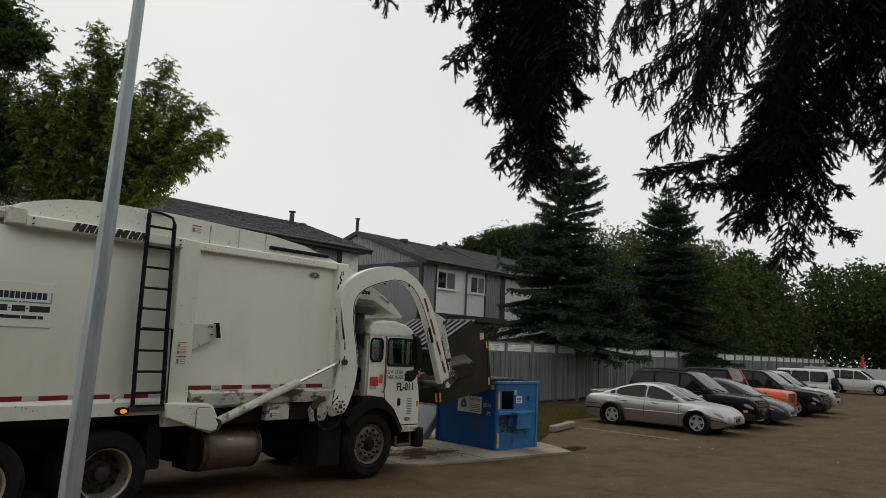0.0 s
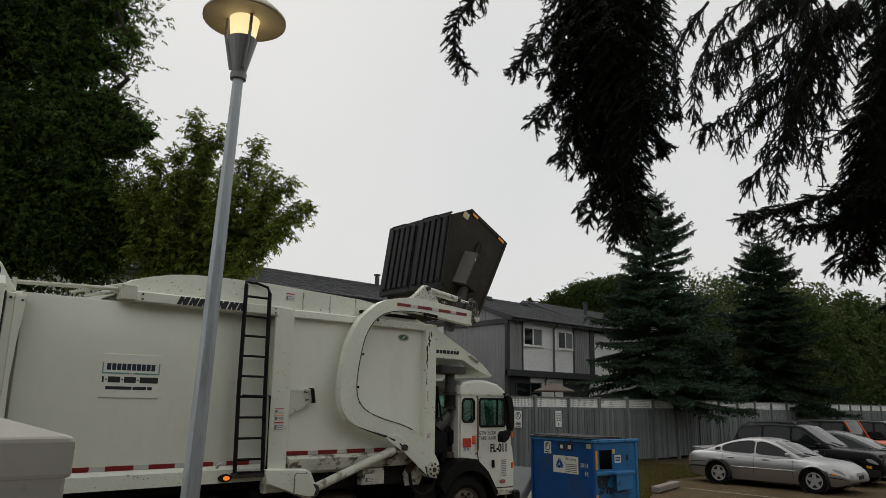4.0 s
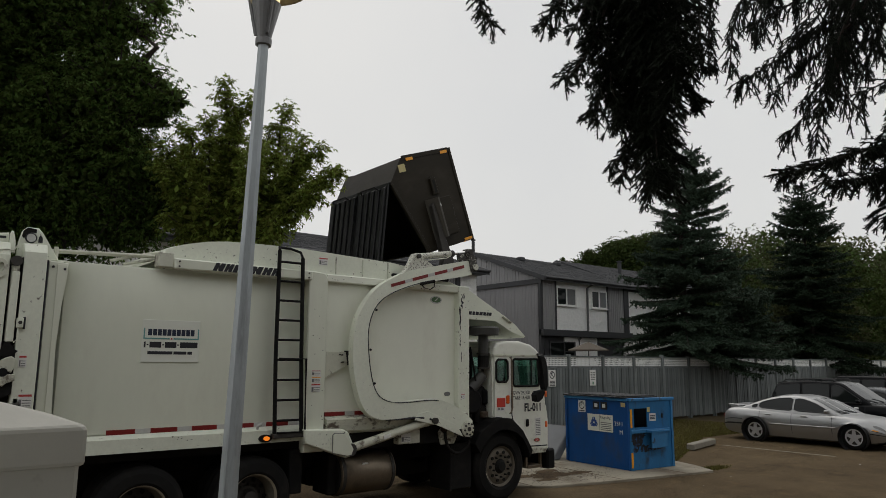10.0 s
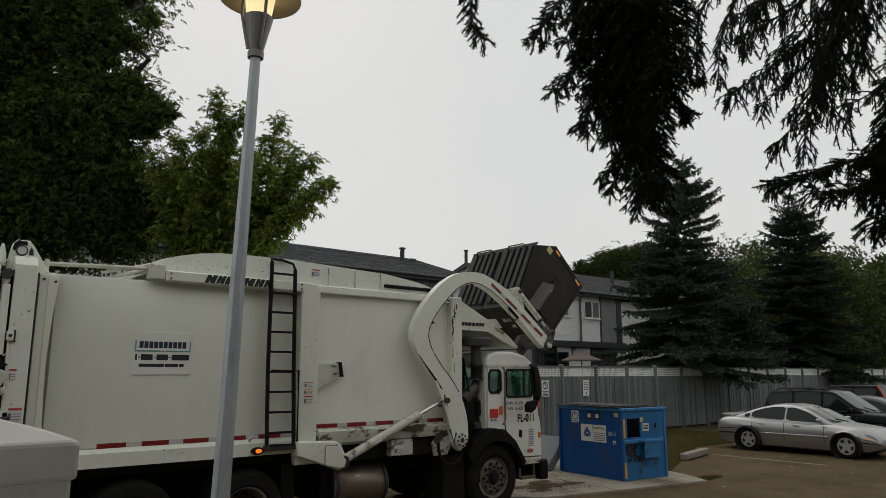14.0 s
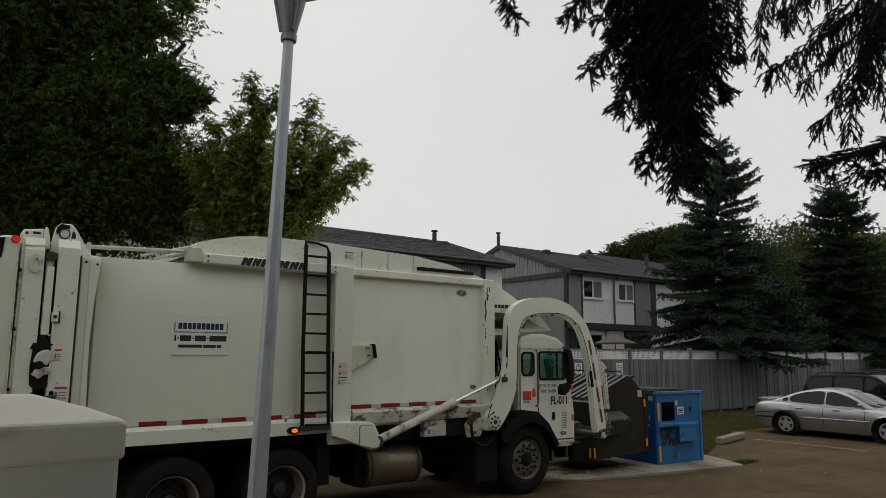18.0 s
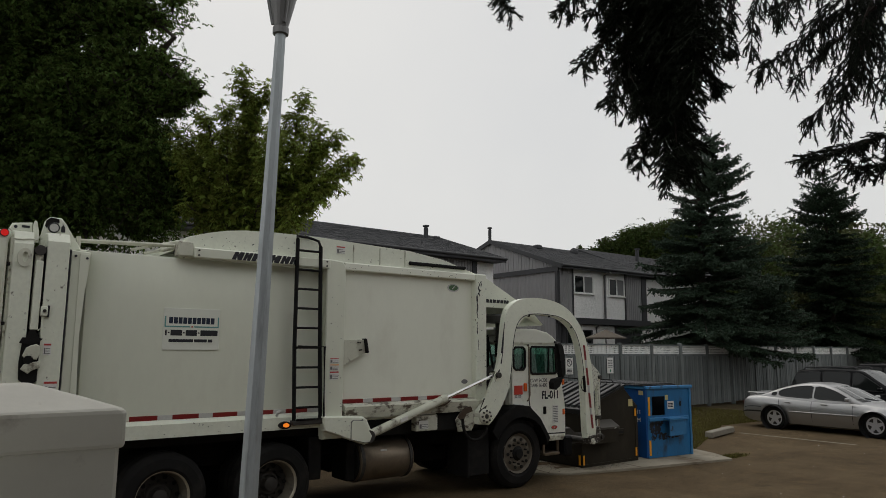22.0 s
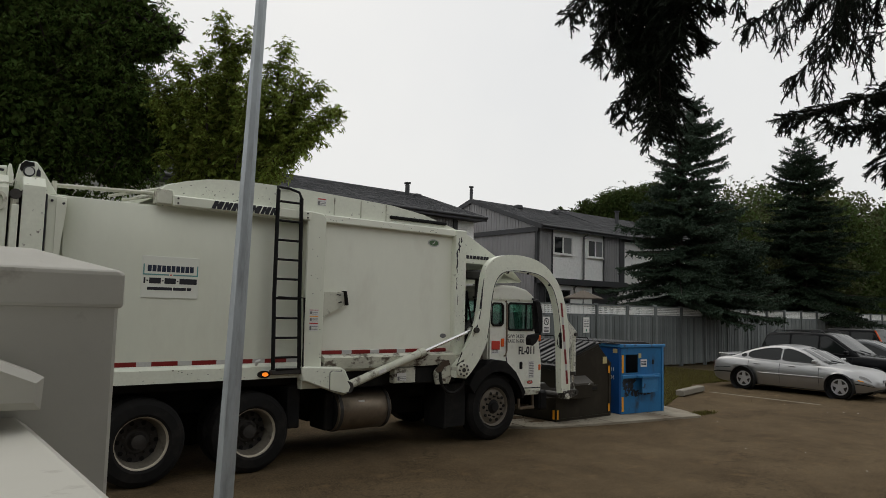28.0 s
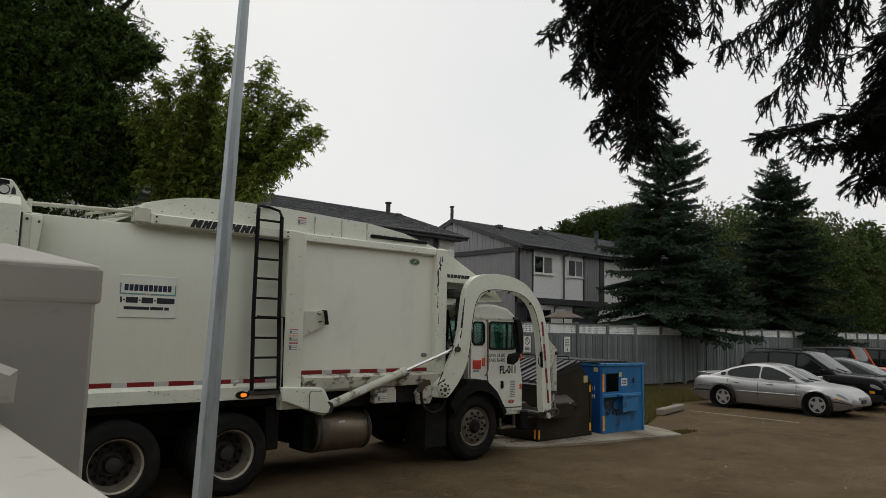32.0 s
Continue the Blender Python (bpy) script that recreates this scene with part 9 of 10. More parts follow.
def limb(points, width, density, hang):
    """One bough along its points: side shoots on both sides, each set with short drooping twigs like fingers. hang: how far shoots and twigs weep."""
    pts = [np.array(p) for p in points]
    fine = []
    for k in range(len(pts) - 1):
        p0, p1, p2, p3 = pts[max(k - 1, 0)], pts[k], pts[k + 1], pts[min(k + 2, len(pts) - 1)]
        n = max(4, int(np.linalg.norm(p2 - p1) / 0.05))
        for j in range(n):
            u = j / n
            fine.append(0.5 * (2 * p1 + (p2 - p0) * u + (2 * p0 - 5 * p1 + 4 * p2 - p3) * u * u + (3 * p1 - p0 - 3 * p2 + p3) * u ** 3))
    fine.append(pts[-1])
    m = len(fine)
    tube(limb_mesh, [Vector(fine[int(k * (m - 1) / 8)]) for k in range(9)], [0.016 - 0.0015 * k for k in range(9)], 6)
    down = np.array([0, 0, -1.0])
    for k in range(1, m):
        d = unit(fine[k] - fine[k - 1])
        u = k / m
        tw_a.append(fine[k - 1])
        tw_b.append(fine[k] + d * 0.02)
        w = width * 1.35 * (1.0 - 0.5 * u)
        for _ in range(int(nrs.poisson((5.2 if hang < 0.8 else 4.6) * density))):
            side = nrs.normal(0, 1, 3) * np.array([1, 1, 0.4])
            side = unit(side - d * side.dot(d))
            L1 = w * nrs.uniform(0.35, 1.15)
            way = unit(side * 0.9 + d * 0.6)
            flat = unit(np.cross(way, np.array([nrs.normal(0, 0.4), nrs.normal(0, 0.4), 1.0])))
            cnt = max(1, int(L1 / 0.05))
            prev = fine[k]
            for j in range(1, cnt + 1):
                f = j / cnt
                q = fine[k] + way * L1 * f + down * hang * 0.55 * L1 * f * f
                tw_a.append(prev)
                tw_b.append(q)
                for sg in (-1, 1):
                    if nrs.random_sample() < 0.72:
                        l2 = (0.045 + 0.22 * L1 * (1 - 0.5 * f)) * nrs.uniform(0.7, 1.35) * (1 + 2.2 * max(0, hang - 0.6))
                        way2 = unit(flat * sg * 0.6 + way * 0.55 + down * hang * (nrs.uniform(0.5, 1.3) + 2 * max(0, hang - 0.6)) + nrs.normal(0, 0.12, 3))
                        tw_a.append(q)
                        tw_b.append(q + way2 * l2)
                prev = q
            tw_a.append(prev)
            tw_b.append(prev + unit(way + down * hang) * 0.05)


# the dense bough that hangs lowest
limb([(4.14, 1.33, 5.47), (4.02, 1.20, 4.70), (4.16, 1.25, 4.12), (4.05, 1.16, 3.46)], 0.24, 1.10, 0.55)
limb([(4.18, 1.58, 5.59), (4.11, 1.55, 4.84), (4.01, 1.50, 4.30), (3.99, 1.38, 3.93)], 0.20, 1.10, 0.55)
limb([(4.22, 1.08, 5.41), (4.16, 1.01, 4.70), (4.03, 0.96, 4.26), (4.08, 1.04, 3.97)], 0.20, 1.10, 0.55)
limb([(4.02, 1.44, 5.04), (3.87, 1.49, 4.55), (3.78, 1.57, 4.35), (3.62, 1.58, 4.20)], 0.12, 0.90, 0.55)
limb([(4.22, 1.54, 4.66), (4.08, 1.60, 4.26), (3.96, 1.61, 3.99)], 0.15, 1.00, 0.55)
limb([(4.19, 1.25, 4.79), (4.20, 1.18, 4.25), (4.29, 1.27, 3.82), (4.26, 1.17, 3.63)], 0.16, 1.10, 0.55)
limb([(4.23, 1.11, 4.41), (4.25, 1.04, 4.12), (4.31, 0.99, 4.03)], 0.09, 0.90, 0.55)
limb([(4.41, 1.52, 4.08), (4.38, 1.61, 3.89), (4.10, 1.59, 3.64)], 0.05, 0.80, 0.55)
limb([(4.42, 1.50, 4.04), (4.35, 1.57, 3.83), (4.08, 1.49, 3.52)], 0.06, 0.90, 0.55)
limb([(4.69, 1.22, 5.57), (4.70, 1.17, 4.98), (4.46, 1.05, 4.35)], 0.09, 0.60, 0.55)
limb([(4.36, 1.56, 4.49), (4.23, 1.42, 3.96), (4.32, 1.38, 3.49)], 0.15, 1.10, 0.55)
limb([(4.11, 1.60, 5.57), (3.97, 1.60, 4.98), (3.84, 1.49, 4.54)], 0.15, 1.00, 0.55)
limb([(4.03, 1.04, 5.52), (4.02, 1.06, 4.87), (4.10, 1.15, 4.38)], 0.26, 1.10, 0.55)
limb([(4.23, 1.51, 5.83), (4.17, 1.47, 5.07), (4.17, 1.43, 4.48)], 0.26, 1.10, 0.55)
limb([(4.61, 1.52, 4.76), (4.56, 1.50, 4.21), (4.51, 1.42, 3.82)], 0.20, 1.20, 0.55)
limb([(4.23, 1.03, 4.99), (4.09, 0.99, 4.49), (4.14, 1.01, 4.14)], 0.16, 1.10, 0.55)
limb([(4.29, 1.47, 5.08), (4.26, 1.47, 4.61), (4.23, 1.48, 4.15)], 0.20, 1.20, 0.55)
# short tips above it
limb([(3.46, 1.92, 5.35), (3.19, 1.93, 4.97), (3.17, 1.93, 4.71), (3.13, 1.80, 4.52)], 0.08, 0.80, 0.60)
limb([(4.17, 1.65, 5.42), (3.91, 1.77, 5.05), (3.62, 1.66, 4.72), (3.62, 1.75, 4.66)], 0.10, 0.80, 0.60)
limb([(3.93, 1.47, 5.05), (3.82, 1.54, 4.78), (3.71, 1.55, 4.58)], 0.12, 0.80, 0.60)
# the open lacy sprays
limb([(6.42, 0.26, 5.75), (5.95, 0.62, 5.10), (5.75, 1.03, 4.80), (5.28, 1.17, 4.47)], 0.15, 0.55, 0.95)
limb([(6.16, 0.33, 5.59), (5.84, 0.54, 4.81), (5.63, 0.67, 4.37), (5.44, 0.90, 4.02)], 0.13, 0.50, 0.95)
limb([(5.75, 0.34, 5.26), (5.49, 0.54, 4.58), (5.58, 0.53, 4.25), (5.52, 0.39, 4.03)], 0.12, 0.50, 0.95)
limb([(5.63, 0.30, 5.59), (5.42, 0.54, 5.13), (5.15, 0.80, 4.88), (4.85, 0.87, 4.68)], 0.12, 0.55, 0.95)
limb([(6.15, 0.23, 5.71), (6.01, 0.34, 5.12), (5.72, 0.38, 4.67)], 0.14, 0.55, 0.95)
limb([(5.82, 0.84, 5.89), (5.44, 1.09, 5.42), (5.36, 1.25, 5.02), (5.30, 1.27, 4.62)], 0.07, 0.60, 0.95)
limb([(6.36, 0.48, 5.79), (6.00, 0.74, 5.23), (5.74, 0.92, 4.92)], 0.15, 0.55, 0.95)
limb([(6.08, 0.78, 4.63), (5.93, 0.86, 4.29), (5.86, 0.89, 4.01)], 0.09, 0.50, 0.95)
limb([(5.21, 1.03, 5.55), (5.01, 1.22, 5.12), (4.92, 1.25, 4.54)], 0.06, 0.50, 0.95)
limb([(5.94, 0.39, 5.88), (5.39, 0.67, 5.31), (5.20, 0.90, 5.08)], 0.13, 0.70, 0.95)
limb([(6.09, 0.50, 5.57), (5.90, 0.58, 4.99), (5.82, 0.63, 4.62)], 0.13, 0.50, 0.95)
limb([(5.57, 0.60, 5.67), (5.19, 0.73, 5.14), (4.93, 0.89, 4.89)], 0.12, 0.70, 0.95)
limb([(5.81, 0.53, 4.89), (5.77, 0.85, 4.68), (5.62, 1.07, 4.44)], 0.11, 0.60, 0.95)
limb([(5.88, 0.53, 4.77), (5.76, 0.73, 4.50), (5.68, 0.90, 4.29)], 0.11, 0.60, 0.95)
limb([(6.10, 0.37, 5.01), (5.98, 0.52, 4.59), (5.91, 0.57, 4.33)], 0.10, 0.50, 0.95)
# the dark mass nearest the trunk
limb([(6.46, -0.24, 5.90), (6.20, -0.01, 4.94), (6.09, 0.20, 4.26), (5.72, 0.25, 3.61)], 0.27, 1.20, 0.60)
limb([(6.46, -0.14, 5.63), (6.13, 0.06, 5.16), (6.00, 0.23, 5.04)], 0.09, 0.90, 0.60)
limb([(6.29, 0.11, 4.75), (5.81, 0.22, 4.40), (5.64, 0.44, 4.24)], 0.12, 1.00, 0.60)
limb([(6.21, 0.01, 4.26), (5.75, 0.28, 3.88), (5.31, 0.56, 3.70), (5.11, 0.80, 3.61)], 0.14, 1.30, 0.60)
limb([(6.17, 0.09, 4.02), (5.77, 0.28, 3.67), (5.47, 0.44, 3.56), (5.25, 0.60, 3.54)], 0.15, 1.30, 0.60)
limb([(6.32, 0.04, 4.30), (6.10, 0.17, 3.73), (5.82, 0.29, 3.30)], 0.20, 1.20, 0.60)
limb([(6.09, -0.10, 4.20), (5.99, 0.01, 3.64), (5.87, 0.09, 3.04)], 0.16, 1.10, 0.60)
limb([(6.56, -0.03, 4.10), (6.50, 0.05, 3.56), (6.38, 0.09, 3.13)], 0.13, 1.00, 0.60)
limb([(6.14, -0.01, 3.58), (6.18, -0.14, 3.32), (6.20, -0.30, 3.23)], 0.07, 0.90, 0.60)
limb([(6.03, -0.06, 3.80), (6.07, -0.20, 3.62), (5.96, -0.30, 3.53)], 0.07, 0.90, 0.60)
limb([(6.26, -0.48, 5.71), (6.12, -0.35, 4.86), (6.08, -0.23, 4.31), (5.83, -0.19, 3.86)], 0.26, 1.20, 0.60)
limb([(6.62, -0.70, 5.80), (6.54, -0.55, 4.82), (6.32, -0.41, 4.25), (6.16, -0.36, 3.97)], 0.22, 1.10, 0.60)
limb([(6.80, -0.90, 5.51), (6.73, -0.68, 4.71), (6.50, -0.53, 4.07)], 0.25, 1.20, 0.60)
limb([(6.59, -0.76, 4.50), (6.33, -0.61, 3.99), (6.26, -0.54, 3.67)], 0.10, 0.90, 0.60)
limb([(5.70, -0.27, 5.50), (5.52, -0.12, 4.69), (5.37, 0.05, 4.24)], 0.20, 1.20, 0.60)
limb([(6.20, -0.45, 5.88), (6.01, -0.19, 5.10), (5.78, -0.02, 4.40), (5.53, 0.05, 3.76)], 0.28, 1.20, 0.60)
limb([(6.41, 0.27, 3.91), (6.09, 0.44, 3.57), (5.98, 0.48, 3.36)], 0.16, 1.10, 0.60)
limb([(5.89, -0.06, 5.68), (5.91, 0.04, 4.99), (5.87, 0.10, 4.70)], 0.15, 1.10, 0.60)
limb([(6.68, -0.78, 6.01), (6.43, -0.55, 5.27), (6.40, -0.30, 4.79), (6.15, -0.09, 4.22)], 0.28, 1.20, 0.60)
limb([(6.30, 0.11, 4.71), (5.96, 0.21, 4.13), (5.92, 0.37, 3.86)], 0.20, 1.20, 0.60)
limb([(6.52, -1.09, 5.79), (6.37, -0.85, 5.05), (6.04, -0.69, 4.47)], 0.28, 1.20, 0.60)

part("branching", limb_mesh, M_BARK_DARK, near, kind="stuff")


def cores(a, b, r):
    """Slim three-sided spindles along twigs, where the needles stand too close to see between."""
    d = unit(b - a)
    s1 = unit(np.cross(d, np.array([0.31, 0.52, 0.8])))
    s2 = np.cross(d, s1)
    ring = [s1 * math.cos(k * 2.0944) + s2 * math.sin(k * 2.0944) for k in range(3)]
    tris = []
    for k in range(3):
        p, q = ring[k], ring[(k + 1) % 3]
        tris += [np.stack([a + p * r, a + q * r, b + q * r * 0.7], 1), np.stack([a + p * r, b + q * r * 0.7, b + p * r * 0.7], 1)]
    return np.concatenate(tris).reshape(-1, 3)


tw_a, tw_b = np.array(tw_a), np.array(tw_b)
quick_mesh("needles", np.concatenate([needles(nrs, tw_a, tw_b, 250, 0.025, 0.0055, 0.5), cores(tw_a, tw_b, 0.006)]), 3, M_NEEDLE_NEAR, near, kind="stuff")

# spruces behind the fence
spruce("spruce", (28.4, 16.3, 0), "tall blue-green spruce behind the fence", 12.4, 4.3, 3, M_NEEDLE_TIP, low=2.6, dens=46, lean=(0.8, -0.3))
spruce("spruce", (33.9, 16.5, 0), "low wide blue spruce behind the fence", 6.3, 3.7, 5, M_NEEDLE_TIP, low=2.7, step=0.32)
spruce("spruce", (43.2, 17.2, 0), "tall dark spruce behind the fence", 13.4, 4.6, 8, M_NEEDLE, low=1.0, step=0.4, dens=32)
spruce("spruce", (37.0, 19.2, 0), "dark spruce behind the fence", 9.0, 3.0, 12, M_NEEDLE, low=1.0, step=0.45, dens=24)
spruce("spruce", (58, 34, 0), "thin spruce standing in the distance", 14.5, 2.2, 14, M_NEEDLE_TIP, low=4, step=0.4, dens=20)

# trees behind the truck
broadleaf("shade_tree", (2.43, 14.27, 0), "large shade tree behind the truck, leaves coloured as in shade",
          [((1.89, 13.90, 9.93), (2.28, 1.94, 2.28)), ((2.78, 12.36, 8.55), (0.74, 0.66, 0.80)), ((1.08, 15.03, 7.54), (2.28, 1.94, 2.28)), ((2.47, 13.49, 6.97), (1.55, 1.32, 1.55)), ((3.01, 12.20, 7.30), (0.80, 0.68, 0.80)), ((3.50, 11.50, 7.34), (0.34, 0.30, 0.34)), ((3.28, 11.76, 7.62), (0.34, 0.30, 0.34)), ((3.42, 11.20, 8.72), (0.24, 0.20, 0.24)), ((3.87, 11.17, 6.99), (0.25, 0.21, 0.25)), ((2.98, 13.04, 5.83), (1.15, 0.98, 1.15)), ((3.40, 12.14, 6.00), (0.55, 0.47, 0.55)), ((2.29, 13.94, 5.43), (1.44, 1.23, 1.44)), ((3.79, 12.55, 4.92), (0.49, 0.42, 0.49)), ((2.47, 12.51, 10.59), (1.31, 1.11, 1.31)), ((3.06, 11.70, 9.51), (0.58, 0.52, 0.58)), ((3.58, 11.57, 6.82), (0.38, 0.32, 0.38)), ((0.50, 15.91, 5.50), (1.71, 1.46, 1.71)), ((3.16, 11.55, 8.36), (0.20, 0.18, 0.20)), ((3.14, 12.10, 6.59), (0.58, 0.49, 0.58)), ((3.83, 12.36, 5.74), (0.49, 0.42, 0.49)), ((3.81, 12.60, 5.27), (0.55, 0.47, 0.55)), ((4.27, 12.33, 5.41), (0.50, 0.42, 0.50)), ((3.55, 13.01, 4.90), (0.67, 0.57, 0.67))],
          13000, 20, 0.076, M_LEAF_SHADED, 21, 0.24, 0.17, fill=64000, fill_reach=0.74, clumps=1.0)
bough_tree("box_elder", (4.87, 10.64, 0), "lighter green box elder with drooping leaf sprays", (4.87, 10.64, 4.21),
           [(4.46, 10.34, 7.22), (4.31, 10.84, 6.79), (3.93, 10.48, 6.32), (4.82, 10.03, 6.95), (5.54, 10.13, 7.01), (5.41, 10.32, 6.62), (5.40, 9.03, 6.06), (5.72, 8.94, 5.97), (5.88, 8.61, 5.50), (5.89, 9.32, 5.49), (5.50, 8.97, 5.05), (5.54, 9.73, 4.97), (4.79, 10.40, 6.52), (4.24, 10.25, 6.04), (3.96, 11.19, 6.16), (3.69, 11.24, 6.20), (4.71, 9.42, 5.99), (5.35, 9.88, 5.95), (4.05, 10.46, 5.59), (4.59, 10.30, 5.61), (5.00, 9.77, 5.42), (5.62, 9.96, 5.68), (3.93, 10.94, 5.36), (4.21, 10.26, 5.03), (4.96, 10.35, 5.06), (5.51, 10.35, 4.99), (3.62, 10.91, 5.56), (3.78, 10.78, 4.75), (4.30, 10.69, 4.61), (4.85, 10.91, 6.28), (4.26, 11.49, 6.19), (5.75, 9.78, 5.88)],
           115, 20, 0.074, M_LEAF_B, 22, 0.11, 0.15, 0.17, fill=5000)
broadleaf("shade_tree", (-6.5, 15, 0), "shade tree behind the truck, leaves coloured as in shade", [((-6, 14.5, 7.5), (3.2, 2.6, 4.0)), ((-3.5, 14.8, 5.2), (2.2, 2.0, 2.2)), ((-1.2, 17.2, 6.4), (2.6, 1.6, 3.6)), ((1.2, 17.6, 4.6), (1.8, 1.2, 1.9))], 2000, 14, 0.16, M_LEAF_SHADED, 23, 0.22, 0.3, fill=22000, fill_reach=0.9)
broadleaf("shrub", (3.9, 14.0, 0), "dark shrub growing along the fence", [((3.6, 13.8, 3.0), (1.9, 1.1, 1.6)), ((6.0, 14.0, 2.8), (1.6, 1.0, 1.3))], 700, 16, 0.14, M_LEAF_SHADED, 24, 0.08, 0.22, fill=1200)

# distance: trees behind the houses and at the end of the lot
broadleaf("far_tree", (46.41, 32.69, 0), "dense round-crowned tree behind the houses",
          [((44.44, 32.57, 10.70), (1.35, 1.35, 1.28)), ((43.16, 33.69, 10.32), (0.90, 0.90, 0.85)), ((45.75, 31.48, 10.80), (1.70, 1.70, 1.62)), ((42.44, 34.36, 9.91), (0.54, 0.54, 0.51)), ((44.93, 32.04, 11.33), (0.76, 0.76, 0.72)), ((47.01, 30.40, 11.05), (1.88, 1.88, 1.79)), ((48.44, 29.31, 10.62), (1.79, 1.79, 1.70)), ((41.51, 35.06, 10.16), (0.31, 0.31, 0.30)), ((44.22, 32.99, 9.45), (1.53, 1.53, 1.45)), ((46.01, 31.62, 9.03), (1.97, 1.97, 1.88))],
          3200, 16, 0.11, M_LEAF_C, 61, 0.24, 0.20, "far trees", fill=26000, fill_reach=0.88)
fr = random.Random(17)
far_spots = [(47.5, 19.0, 9.4, M_LEAF_D), (49.5, 18.8, 8.6, M_LEAF_C), (52.5, 18.8, 9.0, M_LEAF_C), (56, 18.8, 8.2, M_LEAF_C), (60, 18.8, 8.6, M_LEAF_C), (64, 18.8, 8.2, M_LEAF_C), (68, 18.8, 9.0, M_LEAF_C), (54, 31, 10.5, M_LEAF_D), (49, 20, 7.6, M_LEAF_D), (53, 19.0, 9.6, M_LEAF_C),
             (58, 20, 10.8, M_LEAF_D), (62, 24, 12.5, M_LEAF_D), (66, 20, 11.0, M_LEAF_C), (71, 19, 10.5, M_LEAF_D), (76, 21, 12.0, M_LEAF_C), (77, 16, 12.5, M_LEAF_C), (79, 11.5, 12.5, M_LEAF_C), (80, 7, 11.5, M_LEAF_C), (74, 22.5, 11.5, M_LEAF_C), (84, 14, 13.5, M_LEAF_C), (85, 9, 14, M_LEAF_C), (84, 4, 12.0, M_LEAF_C), (72, 18.8, 7.5, M_LEAF_C), (73, 18.8, 7.0, M_LEAF_C), (74, 8, 7.0, M_LEAF_C),
             (83, 0, 10.5, M_LEAF_C), (85, -6, 9.5, M_LEAF_C), (84, -12, 10.5, M_LEAF_C), (83, -19, 10.0, M_LEAF_C), (47, 18.8, 6.0, M_LEAF_C), (35.2, 18.8, 5.0, M_LEAF_C), (48, 24, 9.6, M_LEAF_C), (53, 26.5, 11.5, M_LEAF_D), (58, 27, 12.0, M_LEAF_C), (64, 29, 13, M_LEAF_C), (70, 26, 12, M_LEAF_D)]
for x, y, h, m in far_spots:
    h *= 1.12 if x < 76 else 0.96
    k = fr.uniform(0.8, 1.1)
    lob = [((x, y, h * 0.62), (h * 0.24 * k, h * 0.24 * k, h * 0.36)), ((x + h * 0.14, y - h * 0.1, h * 0.45), (h * 0.2, h * 0.2, h * 0.24)), ((x - h * 0.15, y + 0.05 * h, h * 0.5), (h * 0.2, h * 0.18, h * 0.26)),
           ((x + fr.uniform(-1, 1), y, h * 0.85), (h * 0.13, h * 0.13, h * 0.16)), ((x + fr.uniform(-1.5, 1.5), y - 1, h * 0.28), (h * 0.24, h * 0.2, h * 0.2))]
    broadleaf("far_tree", (x, y, 0), "distant green tree beyond the lot" if m is M_LEAF_C else "distant pale-leaved tree beyond the lot", lob, 1100 if x < 60 else 480, 15, 0.15 if x < 60 else 0.22, m, int(x * 10 + y), 0.15, 0.24, "far trees", fill=2800 if x < 50 else 5600, fill_reach=0.95 if x < 50 else 1.05)

# ---------- what moves ----------
ARM = ((0, 19.2), (0.5, 23.8), (1, 29.5), (1.5, 36.8), (2, 45), (2.5, 55.2), (3.0, 66), (3.5, 75), (4, 82), (4.5, 87), (4.8, 91), (5.1, 97), (5.4, 100.5), (6, 101), (7, 101.8), (8, 102), (9.2, 102), (9.6, 101.2), (10, 99.5), (10.3, 96), (10.6, 91), (11, 84),
       (11.4, 79), (11.8, 75), (12.2, 70), (12.6, 65.5), (13, 61.5), (13.6, 54), (14.4, 43.5), (15, 34), (15.5, 26), (16, 18.5), (16.5, 13), (17, 11), (17.4, 9), (17.8, 6), (18, 4.5), (18.3, 2.4), (18.6, 1), (19, 0), (32, 0))
TILT = ((0, 9.5), (0.5, 12), (1, 17), (1.5, 23), (2, 30.5), (2.5, 40), (3, 49), (3.5, 57), (4, 63), (4.5, 68.5), (4.8, 74.5), (5.1, 84), (5.4, 99.5), (5.7, 111.5), (6, 119.5), (6.3, 129.5), (6.6, 135), (7, 140.5), (7.5, 142.5), (8, 142.5), (8.4, 139.5),
        (8.8, 130), (9.2, 122), (9.6, 111.5), (10, 110.5), (10.3, 107), (10.6, 99.5), (11, 92), (11.4, 84), (11.8, 78), (12.2, 72), (12.6, 65), (13, 60), (13.6, 50), (14.2, 44), (15, 32), (15.5, 25), (16, 18), (16.5, 12.5), (17, 9.5), (17.4, 5.5), (17.8, 3.5), (18.1, 1.5), (18.4, 0.3), (18.6, 0), (32, 0))
HOLD = ((0, -0.42, 0.55), (2.5, -0.43, 0.6), (4.5, -0.43, 0.6), (5.4, -0.40, 0.66), (6, -0.29, 0.74), (6.6, -0.21, 0.77), (8, -0.17, 0.77), (9.2, -0.25, 0.8), (10, -0.32, 0.74), (11, -0.39, 0.69), (12.2, -0.44, 0.61), (13, -0.43, 0.55), (14.2, -0.40, 0.43), (16.5, -0.39, 0.40), (17.8, -0.42, 0.50), (18.6, -0.42, 0.60))
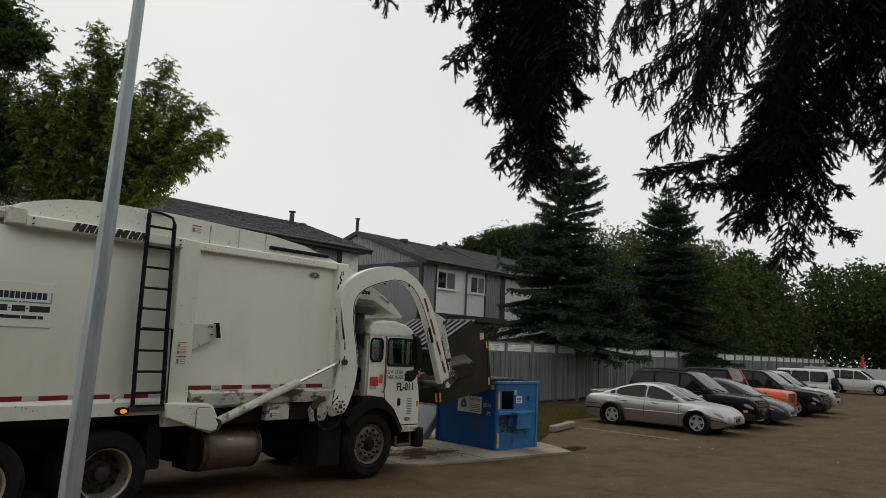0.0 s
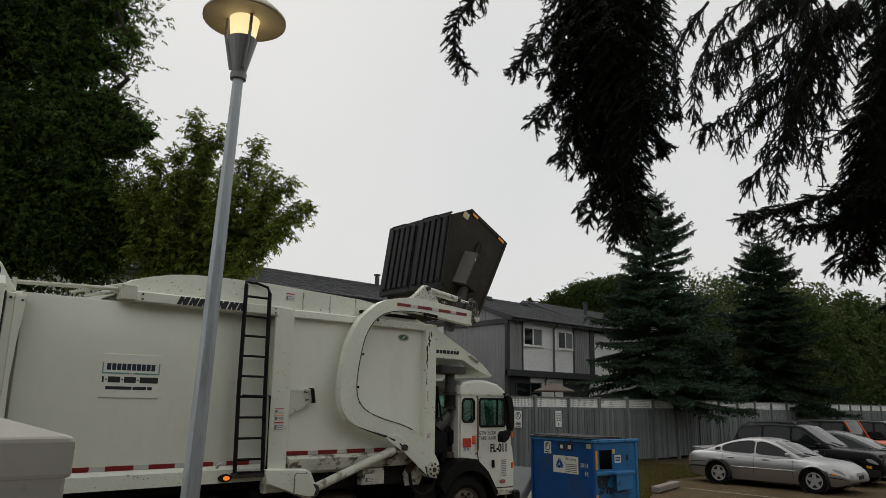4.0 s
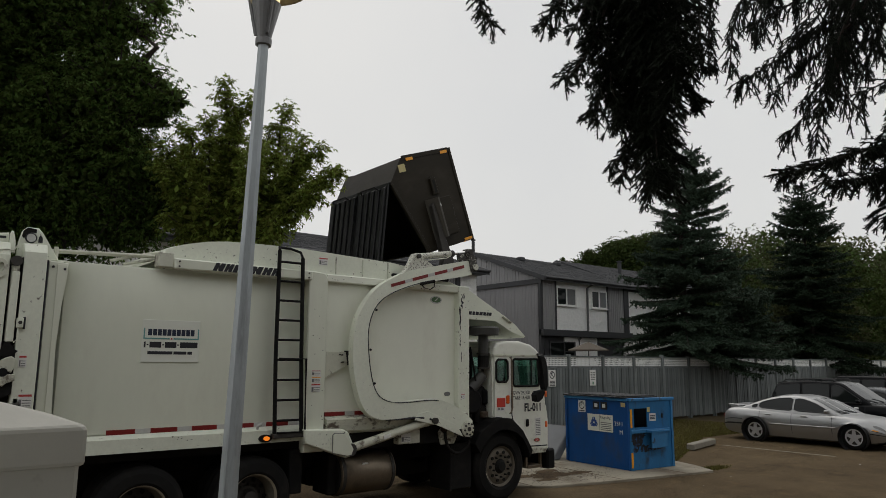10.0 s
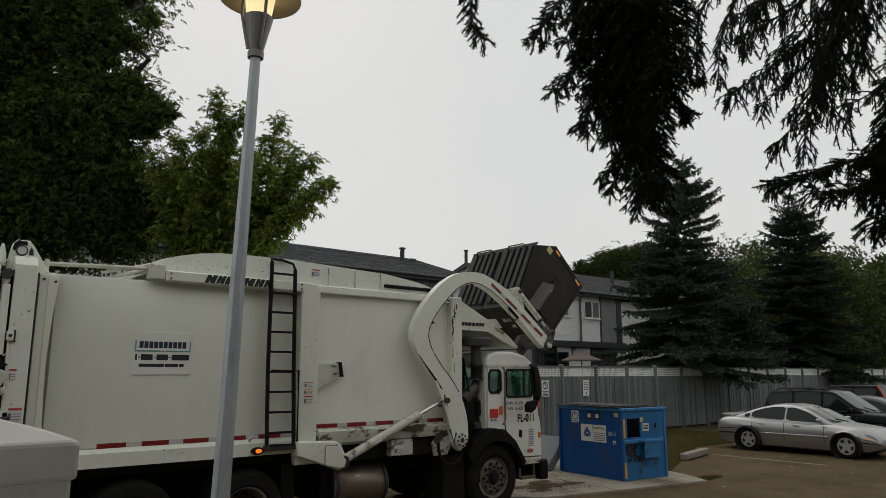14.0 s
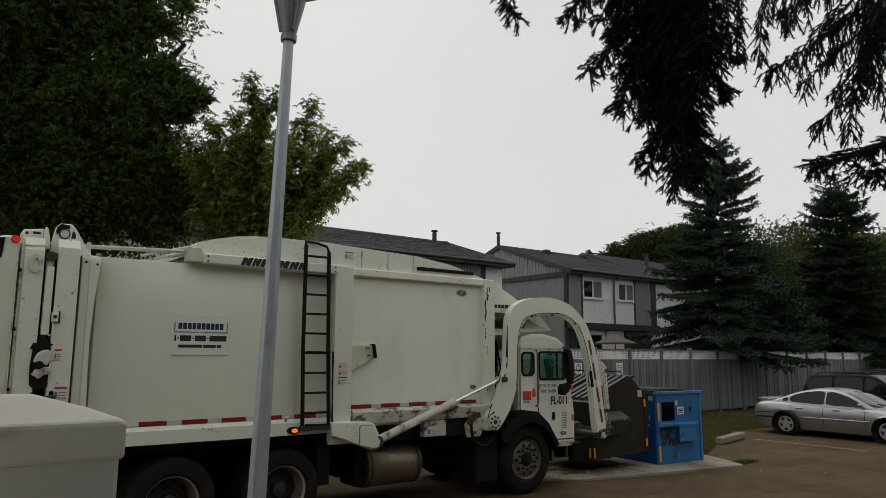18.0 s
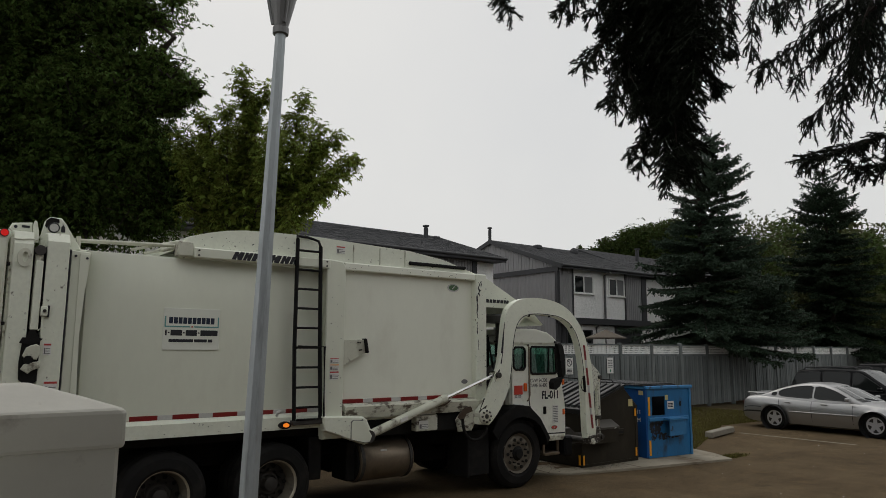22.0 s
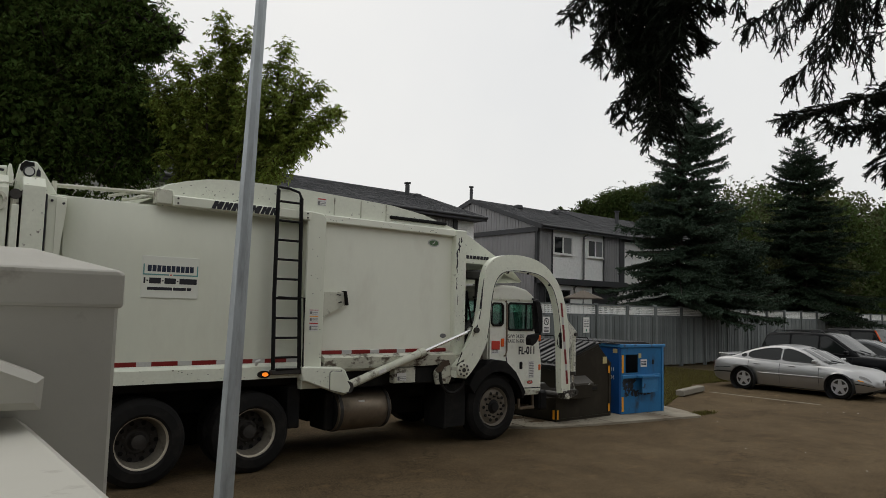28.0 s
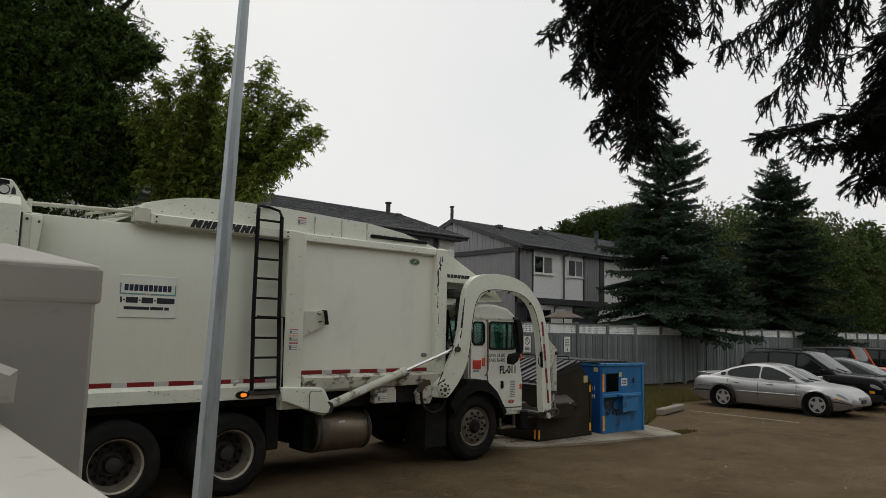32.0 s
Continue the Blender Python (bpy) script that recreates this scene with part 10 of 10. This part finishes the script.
LIDS = ((0, 0), (4.6, 0), (4.8, 4), (5.1, 13), (5.4, 29), (5.7, 42), (6, 52), (6.6, 60), (7, 66), (8, 68), (8.8, 60), (9.2, 53), (9.6, 44), (10, 42), (10.3, 46), (10.6, 51), (11, 30), (11.4, 14), (11.8, 6), (12.2, 0), (32, 0))


def at_time(rows, t, k=1):
    """Smoothed value of a table at a time."""
    ts, vs = [r[0] for r in rows], [r[k] for r in rows]
    return float(np.mean([np.interp(t + d, ts, vs) for d in (-0.16, -0.08, 0, 0.08, 0.16)])) if t > 0.2 else float(np.interp(t, ts, vs))


def turned(a, b, deg):
    c, s = math.cos(radians(deg)), math.sin(radians(deg))
    return a * c - b * s, a * s + b * c


def motions():
    times = [round(0.2 * k, 2) for k in range(98)] + [32.0]
    for arm, fork in zip(arm_objs, fork_objs):
        p, q = arm.location.copy(), fork.location.copy()
        walk(arm, [(t, pose(*p, 0, -at_time(ARM, t), 0)) for t in times])
        walk(fork, [(t, pose(*q, 0, at_time(ARM, t) - at_time(TILT, t), 0)) for t in times])
    for barrel, rod, y in cyl_objs:
        base, tip_rows, rod_rows = barrel.location.copy(), [], []
        for t in times:
            dx, dz = turned(0.26, 0.63, at_time(ARM, t))
            ex, ez = PIV.x + dx, PIV.z + dz
            a = math.degrees(math.atan2(ez - CB.z, ex - CB.x))
            tip_rows.append((t, pose(*base, 0, -a, 0)))
            rod_rows.append((t, pose(ex - TX, y - TY, ez, 0, -a, 0)))
        walk(barrel, tip_rows)
        walk(rod, rod_rows)
    rows = []
    for t in times:
        th, ph = at_time(ARM, t), at_time(TILT, t)
        dx, dz = turned(2.60, -0.56, th)
        hx, hz = turned(at_time(HOLD, t, 1), at_time(HOLD, t, 2), ph)
        x, z = 7.47 + dx - hx, 1.23 + dz - hz
        f = min(1, max(0, (t - 17.8) / 0.8))
        x, z = x + (BIN.x - x) * f, max(z + (BIN.z - z) * f, BIN.z)
        rows.append((t, pose(x, BIN.y, z, 0, -ph, 0)))
    walk(brown, rows)
    for lid in lids:
        p = lid.location.copy()
        walk(lid, [(t, pose(*p, 0, at_time(LIDS, t), 0)) for t in times])
    # rubbish slides out and falls into the hopper
    bag_rows = (((0, 10.2, 8.2, 1.5), (2.5, 9.6, 8.2, 3.6), (4.5, 8.3, 8.2, 4.6), (5.3, 7.2, 8.1, 4.7), (5.7, 6.55, 7.95, 4.5), (6.0, 6.08, 7.93, 4.03), (6.3, 5.9, 8.1, 3.2), (6.6, 5.9, 8.2, 2.6)),
                ((0, 10.3, 8.0, 1.5), (2.5, 9.8, 8.0, 3.8), (4.5, 8.4, 8.0, 4.8), (5.4, 7.3, 7.95, 4.8), (5.8, 6.6, 7.93, 4.45), (6.0, 6.32, 7.92, 4.1), (6.3, 6.1, 8.0, 3.3), (6.7, 6.1, 8.1, 2.6)),
                ((0, 10.4, 8.9, 1.5), (2.5, 9.8, 8.9, 3.8), (4.5, 8.4, 8.9, 4.8), (5.4, 7.0, 8.5, 4.7), (5.9, 6.3, 8.2, 4.3), (6.4, 6.0, 8.3, 2.7)))
    for ob, trail in zip(rb, bag_rows):
        walk(ob, [(t, pose(x, y, z, 0, 25 * k, 10 * k)) for k, (t, x, y, z) in enumerate(trail)] + [(32, pose(*trail[-1][1:], 0, 25 * (len(trail) - 1), 10 * (len(trail) - 1)))])


motions()
